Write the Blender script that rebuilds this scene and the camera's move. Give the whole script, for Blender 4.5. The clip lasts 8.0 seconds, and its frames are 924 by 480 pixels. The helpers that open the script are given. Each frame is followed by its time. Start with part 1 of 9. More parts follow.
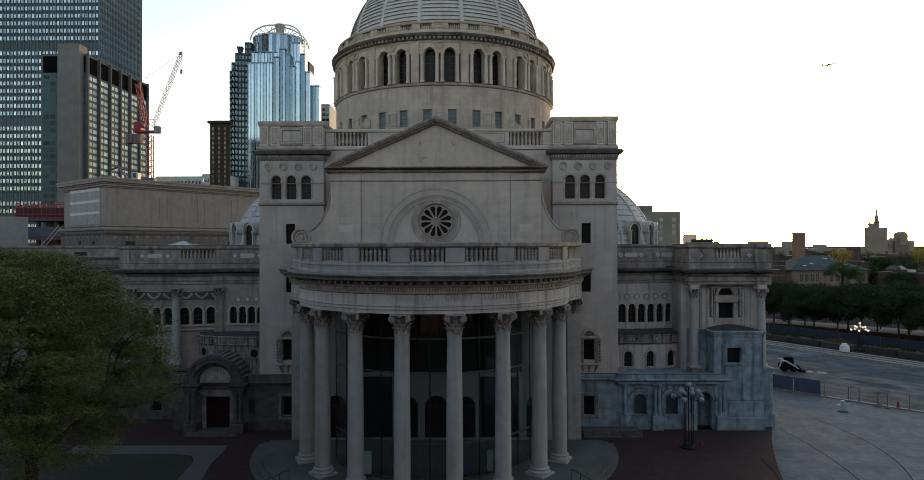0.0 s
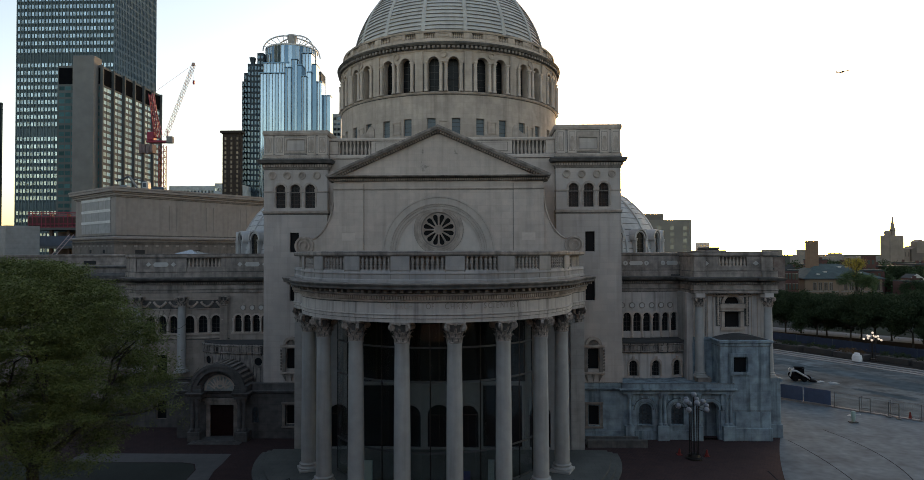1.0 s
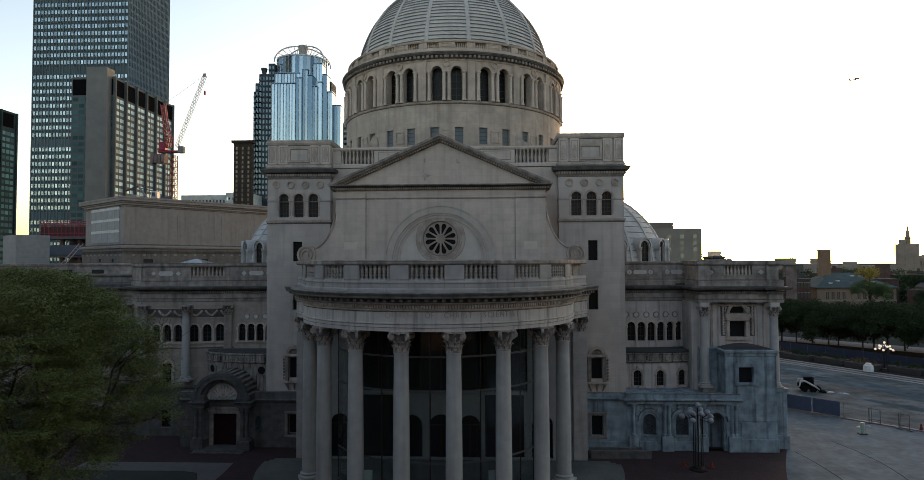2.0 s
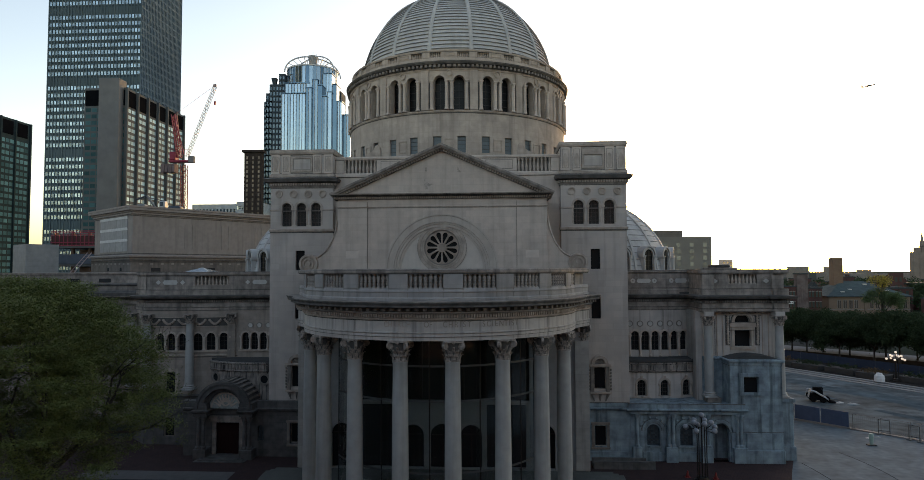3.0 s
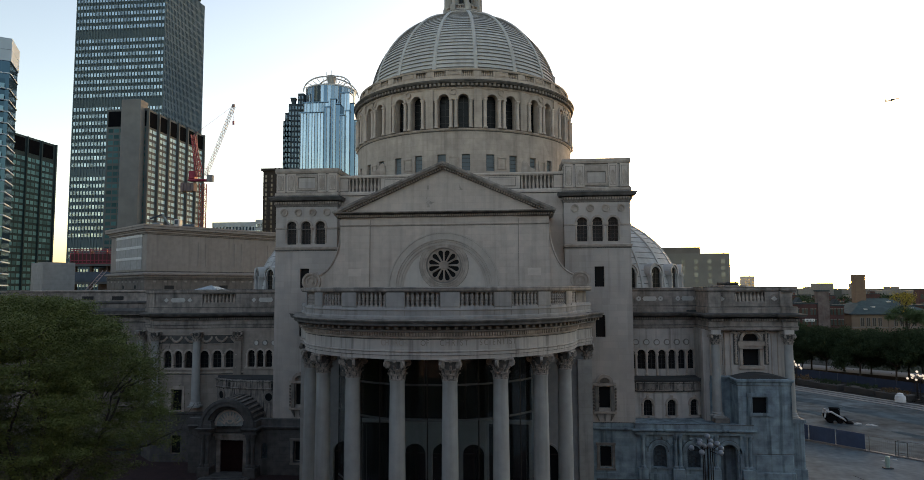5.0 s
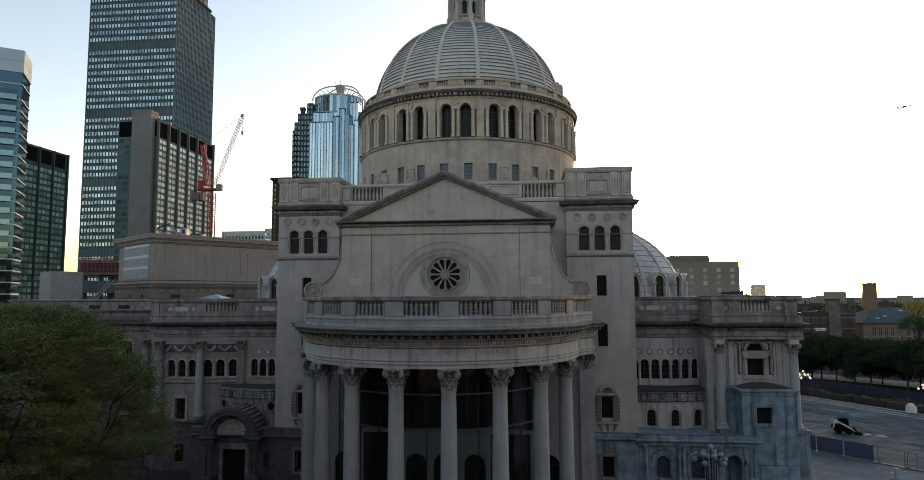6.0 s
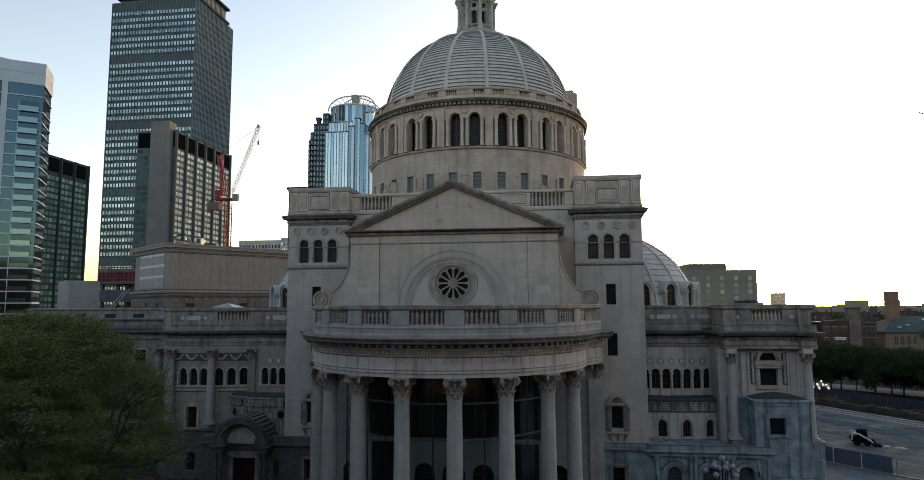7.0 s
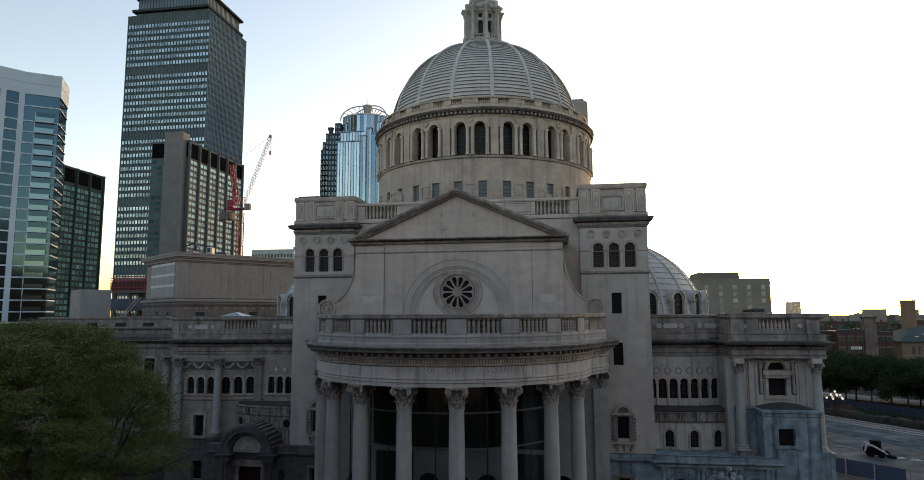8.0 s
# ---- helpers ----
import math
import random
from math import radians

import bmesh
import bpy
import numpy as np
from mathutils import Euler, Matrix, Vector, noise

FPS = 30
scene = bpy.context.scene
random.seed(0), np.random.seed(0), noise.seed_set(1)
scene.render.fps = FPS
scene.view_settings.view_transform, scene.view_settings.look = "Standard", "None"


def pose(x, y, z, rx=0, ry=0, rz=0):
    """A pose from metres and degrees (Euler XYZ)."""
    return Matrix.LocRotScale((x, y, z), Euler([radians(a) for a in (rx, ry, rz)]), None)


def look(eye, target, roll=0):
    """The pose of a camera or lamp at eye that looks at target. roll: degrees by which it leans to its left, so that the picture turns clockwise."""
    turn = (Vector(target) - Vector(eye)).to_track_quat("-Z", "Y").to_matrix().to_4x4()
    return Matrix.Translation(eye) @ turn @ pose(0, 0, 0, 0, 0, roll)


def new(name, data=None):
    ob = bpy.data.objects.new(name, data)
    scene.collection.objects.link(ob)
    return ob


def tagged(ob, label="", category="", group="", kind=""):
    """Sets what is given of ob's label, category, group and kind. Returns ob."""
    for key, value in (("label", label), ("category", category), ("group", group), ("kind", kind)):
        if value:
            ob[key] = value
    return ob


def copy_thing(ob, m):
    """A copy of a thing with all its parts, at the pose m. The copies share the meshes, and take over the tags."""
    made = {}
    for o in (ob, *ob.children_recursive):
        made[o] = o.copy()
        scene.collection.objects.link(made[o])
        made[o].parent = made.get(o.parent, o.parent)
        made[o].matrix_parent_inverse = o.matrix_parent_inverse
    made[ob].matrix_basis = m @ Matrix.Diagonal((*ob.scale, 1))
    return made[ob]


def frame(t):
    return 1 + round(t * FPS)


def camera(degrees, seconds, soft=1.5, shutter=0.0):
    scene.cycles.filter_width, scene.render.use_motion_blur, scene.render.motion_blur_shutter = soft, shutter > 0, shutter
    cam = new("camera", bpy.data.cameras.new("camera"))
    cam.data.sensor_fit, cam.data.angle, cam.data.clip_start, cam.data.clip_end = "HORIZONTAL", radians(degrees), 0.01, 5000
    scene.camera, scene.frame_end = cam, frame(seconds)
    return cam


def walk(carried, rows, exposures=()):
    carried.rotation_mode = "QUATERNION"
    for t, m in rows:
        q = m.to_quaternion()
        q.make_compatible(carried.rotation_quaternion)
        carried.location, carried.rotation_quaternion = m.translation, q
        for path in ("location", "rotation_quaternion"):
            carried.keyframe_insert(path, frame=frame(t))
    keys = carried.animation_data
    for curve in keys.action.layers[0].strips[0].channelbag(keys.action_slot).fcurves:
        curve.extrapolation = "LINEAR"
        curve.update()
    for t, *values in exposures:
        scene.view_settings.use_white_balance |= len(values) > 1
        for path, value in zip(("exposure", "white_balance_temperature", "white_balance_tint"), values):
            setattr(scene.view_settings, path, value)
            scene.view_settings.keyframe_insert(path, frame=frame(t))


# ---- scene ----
cam = camera(72.2, 8.0, soft=0.7)
# walk in metres: the part's path is 6.6 m long, the eye 19 m over the plaza
METRES, EYE, TURN = 6.6, 19.0, 0.3
ROWS = [
    (0.0, 0.0, 0.0, 0.0, 0.0, 0.43, 0.15),
    (0.5, 0.0675, 0.0062, -0.0026, 0.44, 0.82, 0.17),
    (1.0, 0.1343, 0.0123, -0.003, 1.07, 1.21, 0.2),
    (1.5, 0.2, 0.0171, -0.0018, 1.6, 1.61, 0.21),
    (3.0, 0.3929, 0.0376, 0.003, 2.98, 2.78, 0.25),
    (3.5, 0.455, 0.0453, 0.0066, 3.52, 3.17, 0.28),
    (4.0, 0.5166, 0.0504, 0.0088, 4.02, 3.55, 0.28),
    (4.5, 0.5801, 0.0543, 0.0118, 4.41, 3.93, 0.28),
    (6.0, 0.7601, 0.072, 0.0216, 5.56, 5.09, 0.28),
    (6.5, 0.8192, 0.0798, 0.0236, 6.31, 5.48, 0.29),
    (7.0, 0.8778, 0.086, 0.0247, 7.02, 5.87, 0.3),
    (7.5, 0.9356, 0.0925, 0.0246, 7.6, 6.26, 0.28),
    (8.0, 0.9941, 0.1007, 0.0244, 8.14, 6.67, 0.28),
]
walk(cam, [(t, pose(2.81, 0, EYE, 0, 0, TURN) @ pose(METRES * x, METRES * y, METRES * z, 90 + pitch, roll, yaw))
           for t, x, y, z, yaw, pitch, roll in ROWS],
     [(0.0, 1.5, 7200, 20), (8.0, 1.5, 7200, 20)])

# ---- sky and sun: dusk, the sun gone down behind the city ----
world = bpy.data.worlds.new("dusk")
scene.world = world
world.use_nodes = True
wn, wl = world.node_tree.nodes, world.node_tree.links
wn.clear()
sky = wn.new("ShaderNodeTexSky")
sky.sky_type = "NISHITA"
sky.sun_disc = False
sky.sun_elevation = radians(7.0)
sky.sun_rotation = radians(24)
sky.air_density, sky.dust_density, sky.ozone_density = 1.0, 1.0, 0.9
bg = wn.new("ShaderNodeBackground")
bg.inputs["Strength"].default_value = 0.15
wo = wn.new("ShaderNodeOutputWorld")
wl.new(sky.outputs[0], bg.inputs[0])
wl.new(bg.outputs[0], wo.inputs[0])
sun_data = bpy.data.lights.new("sun", "SUN")
sun_data.energy, sun_data.angle, sun_data.color = 0.03, radians(20), (1.0, 0.86, 0.7)
sun = new("sun", sun_data)
sun.matrix_world = look((0, 0, 0), (-math.sin(radians(24)), -math.cos(radians(24)), -math.tan(radians(7.0))))

# ---- materials ----
def mat(name, base, rough=0.8, metal=0.0, var=0.25, scale=1.5, fine=18.0, bump=0.15, streak=0.0, joints=None,
        island=0.0, tint=None, spec=0.35, rand=0.0, runs=1.6):
    """Procedural surface: base colour with stains, fine grain, rain streaks, joints (length, height, depth of tone)."""
    m = bpy.data.materials.new(name)
    m.use_nodes = True
    n, l = m.node_tree.nodes, m.node_tree.links
    b = n["Principled BSDF"]
    b.inputs["Roughness"].default_value, b.inputs["Metallic"].default_value = rough, metal
    b.inputs["Specular IOR Level"].default_value = spec
    geo = n.new("ShaderNodeNewGeometry")
    pos = geo.outputs["Position"]

    def math_(op, a, c=0.5):
        q = n.new("ShaderNodeMath")
        q.operation = op
        for i, v in enumerate((a, c)):
            if isinstance(v, (int, float)):
                q.inputs[i].default_value = v
            else:
                l.new(v, q.inputs[i])
        return q.outputs[0]

    def noise_(s, detail=4.0, stretch=None):
        q = n.new("ShaderNodeTexNoise")
        q.inputs["Scale"].default_value, q.inputs["Detail"].default_value = s, detail
        src = pos
        if stretch:
            mp = n.new("ShaderNodeMapping")
            mp.inputs["Scale"].default_value = stretch
            l.new(pos, mp.inputs[0])
            src = mp.outputs[0]
        l.new(src, q.inputs["Vector"])
        return q.outputs["Fac"]

    # tone: 1 +- var from two scales of noise
    big, small = noise_(scale * 0.25, 5.0), noise_(fine, 3.0)
    tone = math_("ADD", math_("MULTIPLY", math_("SUBTRACT", big, 0.5), var * 3.0), 1.0)
    tone = math_("ADD", tone, math_("MULTIPLY", math_("SUBTRACT", small, 0.5), var * 0.8))
    if streak:
        s = noise_(1.0, 4.0, (runs, runs, 0.06 * runs))
        s = math_("MULTIPLY", math_("MAXIMUM", math_("SUBTRACT", s, 0.5), 0.0), -streak * 4.0)
        tone = math_("ADD", tone, s)
    height = small
    if joints:
        sep, com = n.new("ShaderNodeSeparateXYZ"), n.new("ShaderNodeCombineXYZ")
        l.new(pos, sep.inputs[0])
        if len(joints) > 3:
            l.new(sep.outputs["X"], com.inputs[0]); l.new(sep.outputs["Y"], com.inputs[1])
        else:
            l.new(math_("ADD", sep.outputs["X"], sep.outputs["Y"]), com.inputs[0]); l.new(sep.outputs["Z"], com.inputs[1])
        br = n.new("ShaderNodeTexBrick")
        br.inputs["Scale"].default_value = 1.0
        br.inputs["Brick Width"].default_value, br.inputs["Row Height"].default_value = joints[0], joints[1]
        br.inputs["Mortar Size"].default_value = 0.022 * min(1.0, joints[1] / 0.5)
        br.inputs["Mortar Smooth"].default_value = 0.4
        br.inputs["Color1"].default_value, br.inputs["Color2"].default_value = (1.045, 1.045, 1.045, 1), (0.945, 0.945, 0.945, 1)
        br.inputs["Mortar"].default_value = (1 - joints[2],) * 3 + (1,)
        l.new(com.outputs[0], br.inputs["Vector"])
        tone = math_("MULTIPLY", tone, br.outputs["Color"])
    if island:
        tone = math_("MULTIPLY", tone, math_("ADD", math_("MULTIPLY", geo.outputs["Random Per Island"], island * 2), 1 - island))
    if rand:
        oi = n.new("ShaderNodeObjectInfo")
        tone = math_("MULTIPLY", tone, math_("ADD", math_("MULTIPLY", oi.outputs["Random"], rand * 2), 1 - rand))
    tone = math_("MAXIMUM", tone, 0.15)
    mix = n.new("ShaderNodeMix")
    mix.data_type = "RGBA"
    mix.inputs[6].default_value = (*base, 1)
    mix.inputs[7].default_value = (*(tint or [c * 0.8 for c in base]), 1)
    blot = math_("ADD", math_("MULTIPLY", math_("SUBTRACT", noise_(scale, 5.0), 0.5), 2.6), 0.5)
    blot = math_("MINIMUM", math_("MAXIMUM", blot, 0.0), 1.0)
    l.new(blot, mix.inputs[0])
    vec = n.new("ShaderNodeVectorMath")
    vec.operation = "SCALE"
    l.new(mix.outputs[2], vec.inputs[0])
    l.new(tone, vec.inputs["Scale"])
    l.new(vec.outputs[0], b.inputs["Base Color"])
    if bump:
        bp = n.new("ShaderNodeBump")
        bp.inputs["Strength"].default_value, bp.inputs["Distance"].default_value = bump, 0.03
        l.new(height, bp.inputs["Height"])
        l.new(bp.outputs[0], b.inputs["Normal"])
    return m


def emitter(name, colour, strength):
    m = bpy.data.materials.new(name)
    m.use_nodes = True
    b = m.node_tree.nodes["Principled BSDF"]
    b.inputs["Base Color"].default_value = (*colour, 1)
    b.inputs["Emission Color"].default_value = (*colour, 1)
    b.inputs["Emission Strength"].default_value = strength
    return m


# same limestone, the tower fronts' shade put into its colour
TOWERSTONE = mat("shaded_tower_limestone", (0.49, 0.425, 0.378), tint=(0.39, 0.348, 0.318), var=0.2, streak=0.25, scale=0.7, joints=(1.5, 0.62, 0.07))
STONE = mat("limestone", (0.54, 0.452, 0.388), tint=(0.445, 0.377, 0.328), var=0.17, streak=0.2, joints=(1.5, 0.62, 0.07))
# fine dark blotches paint the shade between carved leaves
CAPSTONE = mat("leaf_shade_limestone", (0.43, 0.37, 0.325), tint=(0.13, 0.115, 0.104), var=0.35, streak=0.2, scale=5.0, fine=22.0, bump=0.4)
CARVED = mat("carved_limestone", (0.467, 0.39, 0.33), tint=(0.285, 0.235, 0.2), var=0.16, streak=0.25, fine=9.0)
WEATHER = mat("weathered_limestone", (0.35, 0.3, 0.265), tint=(0.165, 0.145, 0.13), var=0.3, streak=0.5, joints=(1.4, 0.6, 0.16))
WCARVED = mat("weathered_carving", (0.27, 0.235, 0.205), tint=(0.13, 0.115, 0.104), var=0.25, streak=0.35, fine=7.0)
BAND = mat("rain_streaked_carving", (0.34, 0.3, 0.268), tint=(0.17, 0.15, 0.138), var=0.3, streak=1.5, runs=5.0, fine=7.0)
SMOOTH = mat("smooth_limestone", (0.53, 0.465, 0.41), tint=(0.45, 0.4, 0.355), var=0.12, streak=0.2)
# cool grey: the bluer light on the columns is put into the colour
SHAFT = mat("column_limestone", (0.375, 0.372, 0.354), tint=(0.308, 0.306, 0.294), var=0.12, streak=0.25)
# cornice tone: soot, with the shade under overhangs put into the colour
SOOTSHADE = mat("soot_and_shade_stone", (0.13, 0.12, 0.112), tint=(0.06, 0.057, 0.054), var=0.3, streak=0.3)
DARKERSTONE = mat("darker_limestone", (0.36, 0.302, 0.258), tint=(0.25, 0.212, 0.184), var=0.2, streak=0.3, joints=(1.5, 0.62, 0.13))
PARAPET = mat("rain_washed_limestone", (0.36, 0.335, 0.315), tint=(0.25, 0.24, 0.236), var=0.2, streak=0.35, scale=0.9, joints=(1.5, 0.9, 0.08))
# greyer limestone copy: the tint of shade is put into the colour
FRIEZE = mat("shade_greyed_limestone", (0.5, 0.452, 0.415), tint=(0.405, 0.373, 0.347), var=0.17, streak=0.5, runs=2.6, joints=(1.9, 1.4, 0.06))
# limestone copy dimmed by colour for walls that stand in shade
SHADE = mat("shaded_grey_limestone", (0.38, 0.362, 0.338), tint=(0.29, 0.278, 0.262), var=0.18, streak=0.3, joints=(1.5, 0.62, 0.1))
# crevice tone holds soot and the shade between parts
CREVICESHADE = mat("crevice_soot_and_shade", (0.25, 0.222, 0.2), var=0.3)
BALUSTER = mat("greyed_baluster_stone", (0.34, 0.3, 0.268), tint=(0.22, 0.2, 0.185), var=0.2, fine=9.0)
WETSLAB = mat("wet_dark_slab", (0.06, 0.06, 0.06), var=0.25)
# dark strips along mouldings: soot, and shade put in as colour
GROOVESHADE = mat("groove_soot_and_shade", (0.1, 0.094, 0.088), var=0.3)
# dark from soot, with tree shade over the low storey painted in
DARKGRAN = mat("soot_and_shade_granite", (0.13, 0.122, 0.116), tint=(0.075, 0.072, 0.07), var=0.2, streak=0.3, joints=(1.4, 0.7, 0.2))
# granite's blue includes the cool tint of sky light, put in as colour
GRANITE = mat("sky_blued_granite", (0.28, 0.37, 0.405), tint=(0.13, 0.16, 0.19), var=0.34, streak=0.7, runs=2.0, scale=1.1, joints=(1.4, 0.7, 0.12))
PALE = mat("pale_new_stone", (0.5, 0.48, 0.45), var=0.08)
NEWSTONE = mat("replaced_limestone", (0.62, 0.53, 0.46), var=0.08)
TILE = mat("dome_limestone", (0.46, 0.455, 0.445), tint=(0.375, 0.375, 0.37), var=0.14, streak=0.2, rough=0.65)
ROOF = mat("grey_roofing", (0.06, 0.06, 0.06), var=0.2)
GLASS = mat("dark_leaded_glass", (0.012, 0.014, 0.016), rough=0.3, var=0.3, bump=0.05, fine=4.0, spec=0.15)
SKYGLASS = mat("old_reflecting_glass", (0.034, 0.04, 0.043), rough=0.12, var=0.4, bump=0.2, fine=1.6, spec=0.5, island=0.12)
LEAD = mat("lead_bars", (0.05, 0.05, 0.05), rough=0.5)
VOID = mat("opening_shade", (0.03, 0.03, 0.03), rough=0.9)
# grey dimmed to hold the portico's shade on this wall
INNER = mat("portico_shade_stone", (0.3, 0.3, 0.3), var=0.12)
BRONZE = mat("dark_bronze", (0.035, 0.03, 0.027), rough=0.45, metal=0.6)
DOOR = mat("dark_red_door", (0.022, 0.009, 0.009), rough=0.8, spec=0.1)
BRICKPAVE = mat("red_brick_paving", (0.064, 0.039, 0.037), tint=(0.048, 0.032, 0.033), var=0.2, joints=(0.3, 0.3, 0.3, 1), rough=0.95, spec=0.1)
CONCRETE = mat("plaza_concrete", (0.148, 0.186, 0.208), tint=(0.092, 0.114, 0.129), var=0.34, rough=0.95, fine=3.2, scale=1.6, spec=0.1)
BASIN = mat("basin_concrete", (0.105, 0.14, 0.157), tint=(0.03, 0.04, 0.046), var=0.62, fine=2.5, rough=0.95, scale=0.45, spec=0.1)
PATHC = mat("pale_path", (0.12, 0.116, 0.112), var=0.15, joints=(1.2, 1.2, 0.15, 1))
EARTH = mat("city_ground", (0.06, 0.062, 0.06), tint=(0.04, 0.05, 0.035), var=0.3, scale=0.05, spec=0.0, rough=1.0)
LEAF = mat("leaves", (0.14, 0.165, 0.053), tint=(0.085, 0.106, 0.038), spec=0.1, var=0.14, island=0.08, rough=0.6, bump=0)
LEAFDARK = mat("dark_leaves", (0.044, 0.064, 0.032), spec=0.03, tint=(0.026, 0.04, 0.021), var=0.2, island=0.18, rough=0.7, bump=0)
LEAFGOLD = mat("yellow_leaves", (0.38, 0.28, 0.04), tint=(0.22, 0.18, 0.03), var=0.2, island=0.3, bump=0)
BARK = mat("bark", (0.06, 0.05, 0.042), var=0.3, fine=25, bump=0.5)

CLEAR = bpy.data.materials.new("clear_glass")
CLEAR.use_nodes = True
_b = CLEAR.node_tree.nodes["Principled BSDF"]
_b.inputs["Base Color"].default_value = (0.72, 0.78, 0.79, 1)
_b.inputs["Transmission Weight"].default_value, _b.inputs["Roughness"].default_value, _b.inputs["IOR"].default_value = 1.0, 0.02, 1.45


# ---- building helpers ----
from mathutils.geometry import tessellate_polygon


def finish(name, bm, material, smooth=False, weld=False):
    me = bpy.data.meshes.new(name)
    if weld:
        bmesh.ops.remove_doubles(bm, verts=bm.verts[:], dist=0.003)
    bmesh.ops.recalc_face_normals(bm, faces=bm.faces[:])
    if smooth:
        for f in bm.faces:
            f.smooth = True
    bm.to_mesh(me)
    bm.free()
    me.materials.append(material)
    return me


def part(name, bm, material, parent=None, label="", m=None, smooth=False, weld=False):
    """Links a bmesh as one mesh object under its thing or part."""
    ob = new(name, bm if isinstance(bm, bpy.types.Mesh) else finish(name, bm, material, smooth, weld))
    ob.parent = parent
    if m is not None:
        ob.matrix_basis = m
    if label:
        ob["label"] = label
    return ob


def thing(name, label, category, group="", kind="", at=(0, 0, 0)):
    ob = new(name)
    ob.location = at
    ob.empty_display_size = 0.3
    return tagged(ob, label, category, group, kind)


def B():
    return bmesh.new()


def box(bm, x0, x1, y0, y1, z0, z1, bevel=0.0):
    vs = [bm.verts.new(p) for p in ((x0, y0, z0), (x1, y0, z0), (x1, y1, z0), (x0, y1, z0), (x0, y0, z1), (x1, y0, z1), (x1, y1, z1), (x0, y1, z1))]
    fs = [bm.faces.new([vs[i] for i in f]) for f in ((0, 3, 2, 1), (4, 5, 6, 7), (0, 1, 5, 4), (1, 2, 6, 5), (2, 3, 7, 6), (3, 0, 4, 7))]
    if bevel:
        es = list({e for f in fs for e in f.edges})
        bmesh.ops.bevel(bm, geom=es, offset=bevel, segments=1, affect="EDGES")
    return bm


def lathe(bm, prof, segs=32, a0=0.0, a1=2 * math.pi, cx=0.0, cy=0.0, closed=False):
    """Turns (r, z) round a vertical axis. Angle 0 faces -y."""
    full = abs(a1 - a0 - 2 * math.pi) < 1e-6
    cols = []
    for i in range(segs if full else segs + 1):
        a = a0 + (a1 - a0) * i / segs
        s, c = math.sin(a), math.cos(a)
        cols.append([bm.verts.new((cx + r * s, cy - r * c, z)) for r, z in prof])
    k = len(prof)
    for i in range(segs):
        p, q = cols[i], cols[(i + 1) % len(cols)]
        for j in range(k if closed else k - 1):
            j2 = (j + 1) % k
            if prof[j][0] < 1e-6 and prof[j2][0] < 1e-6:
                continue
            if prof[j][0] < 1e-6:
                bm.faces.new((p[j], q[j2], p[j2]))
            elif prof[j2][0] < 1e-6:
                bm.faces.new((p[j], q[j], p[j2]))
            else:
                bm.faces.new((p[j], q[j], q[j2], p[j2]))
    if closed and not full:
        bm.faces.new(cols[0])
        bm.faces.new(cols[-1][::-1])
    return bm


def arc(cx, cy, r, a0, a1, n):
    """Points on a circle, degrees from -y, turning to +x."""
    return [(cx + r * math.sin(radians(a0 + (a1 - a0) * i / n)), cy - r * math.cos(radians(a0 + (a1 - a0) * i / n))) for i in range(n + 1)]


def offsets(path, closed):
    """Right-hand mitred normals of a path in the plane."""
    n, out = len(path), []
    for i in range(n):
        p, a, b = Vector(path[i]), Vector(path[i - 1]), Vector(path[(i + 1) % n])
        d1, d2 = (p - a), (b - p)
        if not closed and i == 0:
            d1 = d2
        if not closed and i == n - 1:
            d2 = d1
        n1, n2 = Vector((d1.y, -d1.x)).normalized(), Vector((d2.y, -d2.x)).normalized()
        m = (n1 + n2).normalized()
        out.append(m / max(0.3, m.dot(n1)))
    return out


def sweep(bm, path, prof, closed=False):
    """Runs a closed profile of (outward, z) along a path whose right hand is outside."""
    offs = offsets(path, closed)
    rings = [[bm.verts.new((p[0] + o.x * d, p[1] + o.y * d, z)) for d, z in prof] for p, o in zip(path, offs)]
    k = len(prof)
    for i in range(len(path) if closed else len(path) - 1):
        a, b = rings[i], rings[(i + 1) % len(path)]
        for j in range(k):
            bm.faces.new((a[j], b[j], b[(j + 1) % k], a[(j + 1) % k]))
    if not closed:
        bm.faces.new(rings[0][::-1])
        bm.faces.new(rings[-1])
    return bm


def dentils(bm, path, off, z0, z1, width, gap, depth, closed=False):
    """A row of small blocks along a path."""
    pts = list(path) + ([path[0]] if closed else [])
    run = 0.0
    for a, b in zip(pts, pts[1:]):
        a, b = Vector(a), Vector(b)
        d = b - a
        length = d.length
        if length < 1e-6:
            continue
        d /= length
        nrm = Vector((d.y, -d.x))
        s = (width + gap) - run if run else 0.0
        while s < length:
            p, q = a + d * s, a + d * (s + width)
            c = [p + nrm * (off - 0.05), q + nrm * (off - 0.05), q + nrm * (off + depth), p + nrm * (off + depth)]
            lo, hi = [bm.verts.new((v.x, v.y, z0)) for v in c], [bm.verts.new((v.x, v.y, z1)) for v in c]
            bm.faces.new(lo)
            for i in range(4):
                bm.faces.new((lo[i], lo[(i + 1) % 4], hi[(i + 1) % 4], hi[i]))
            s += width + gap
        run = (width + gap) - (s - length)
    return bm


def ccw(pts):
    return sum(a[0] * b[1] - b[0] * a[1] for a, b in zip(pts, pts[1:] + pts[:1])) > 0


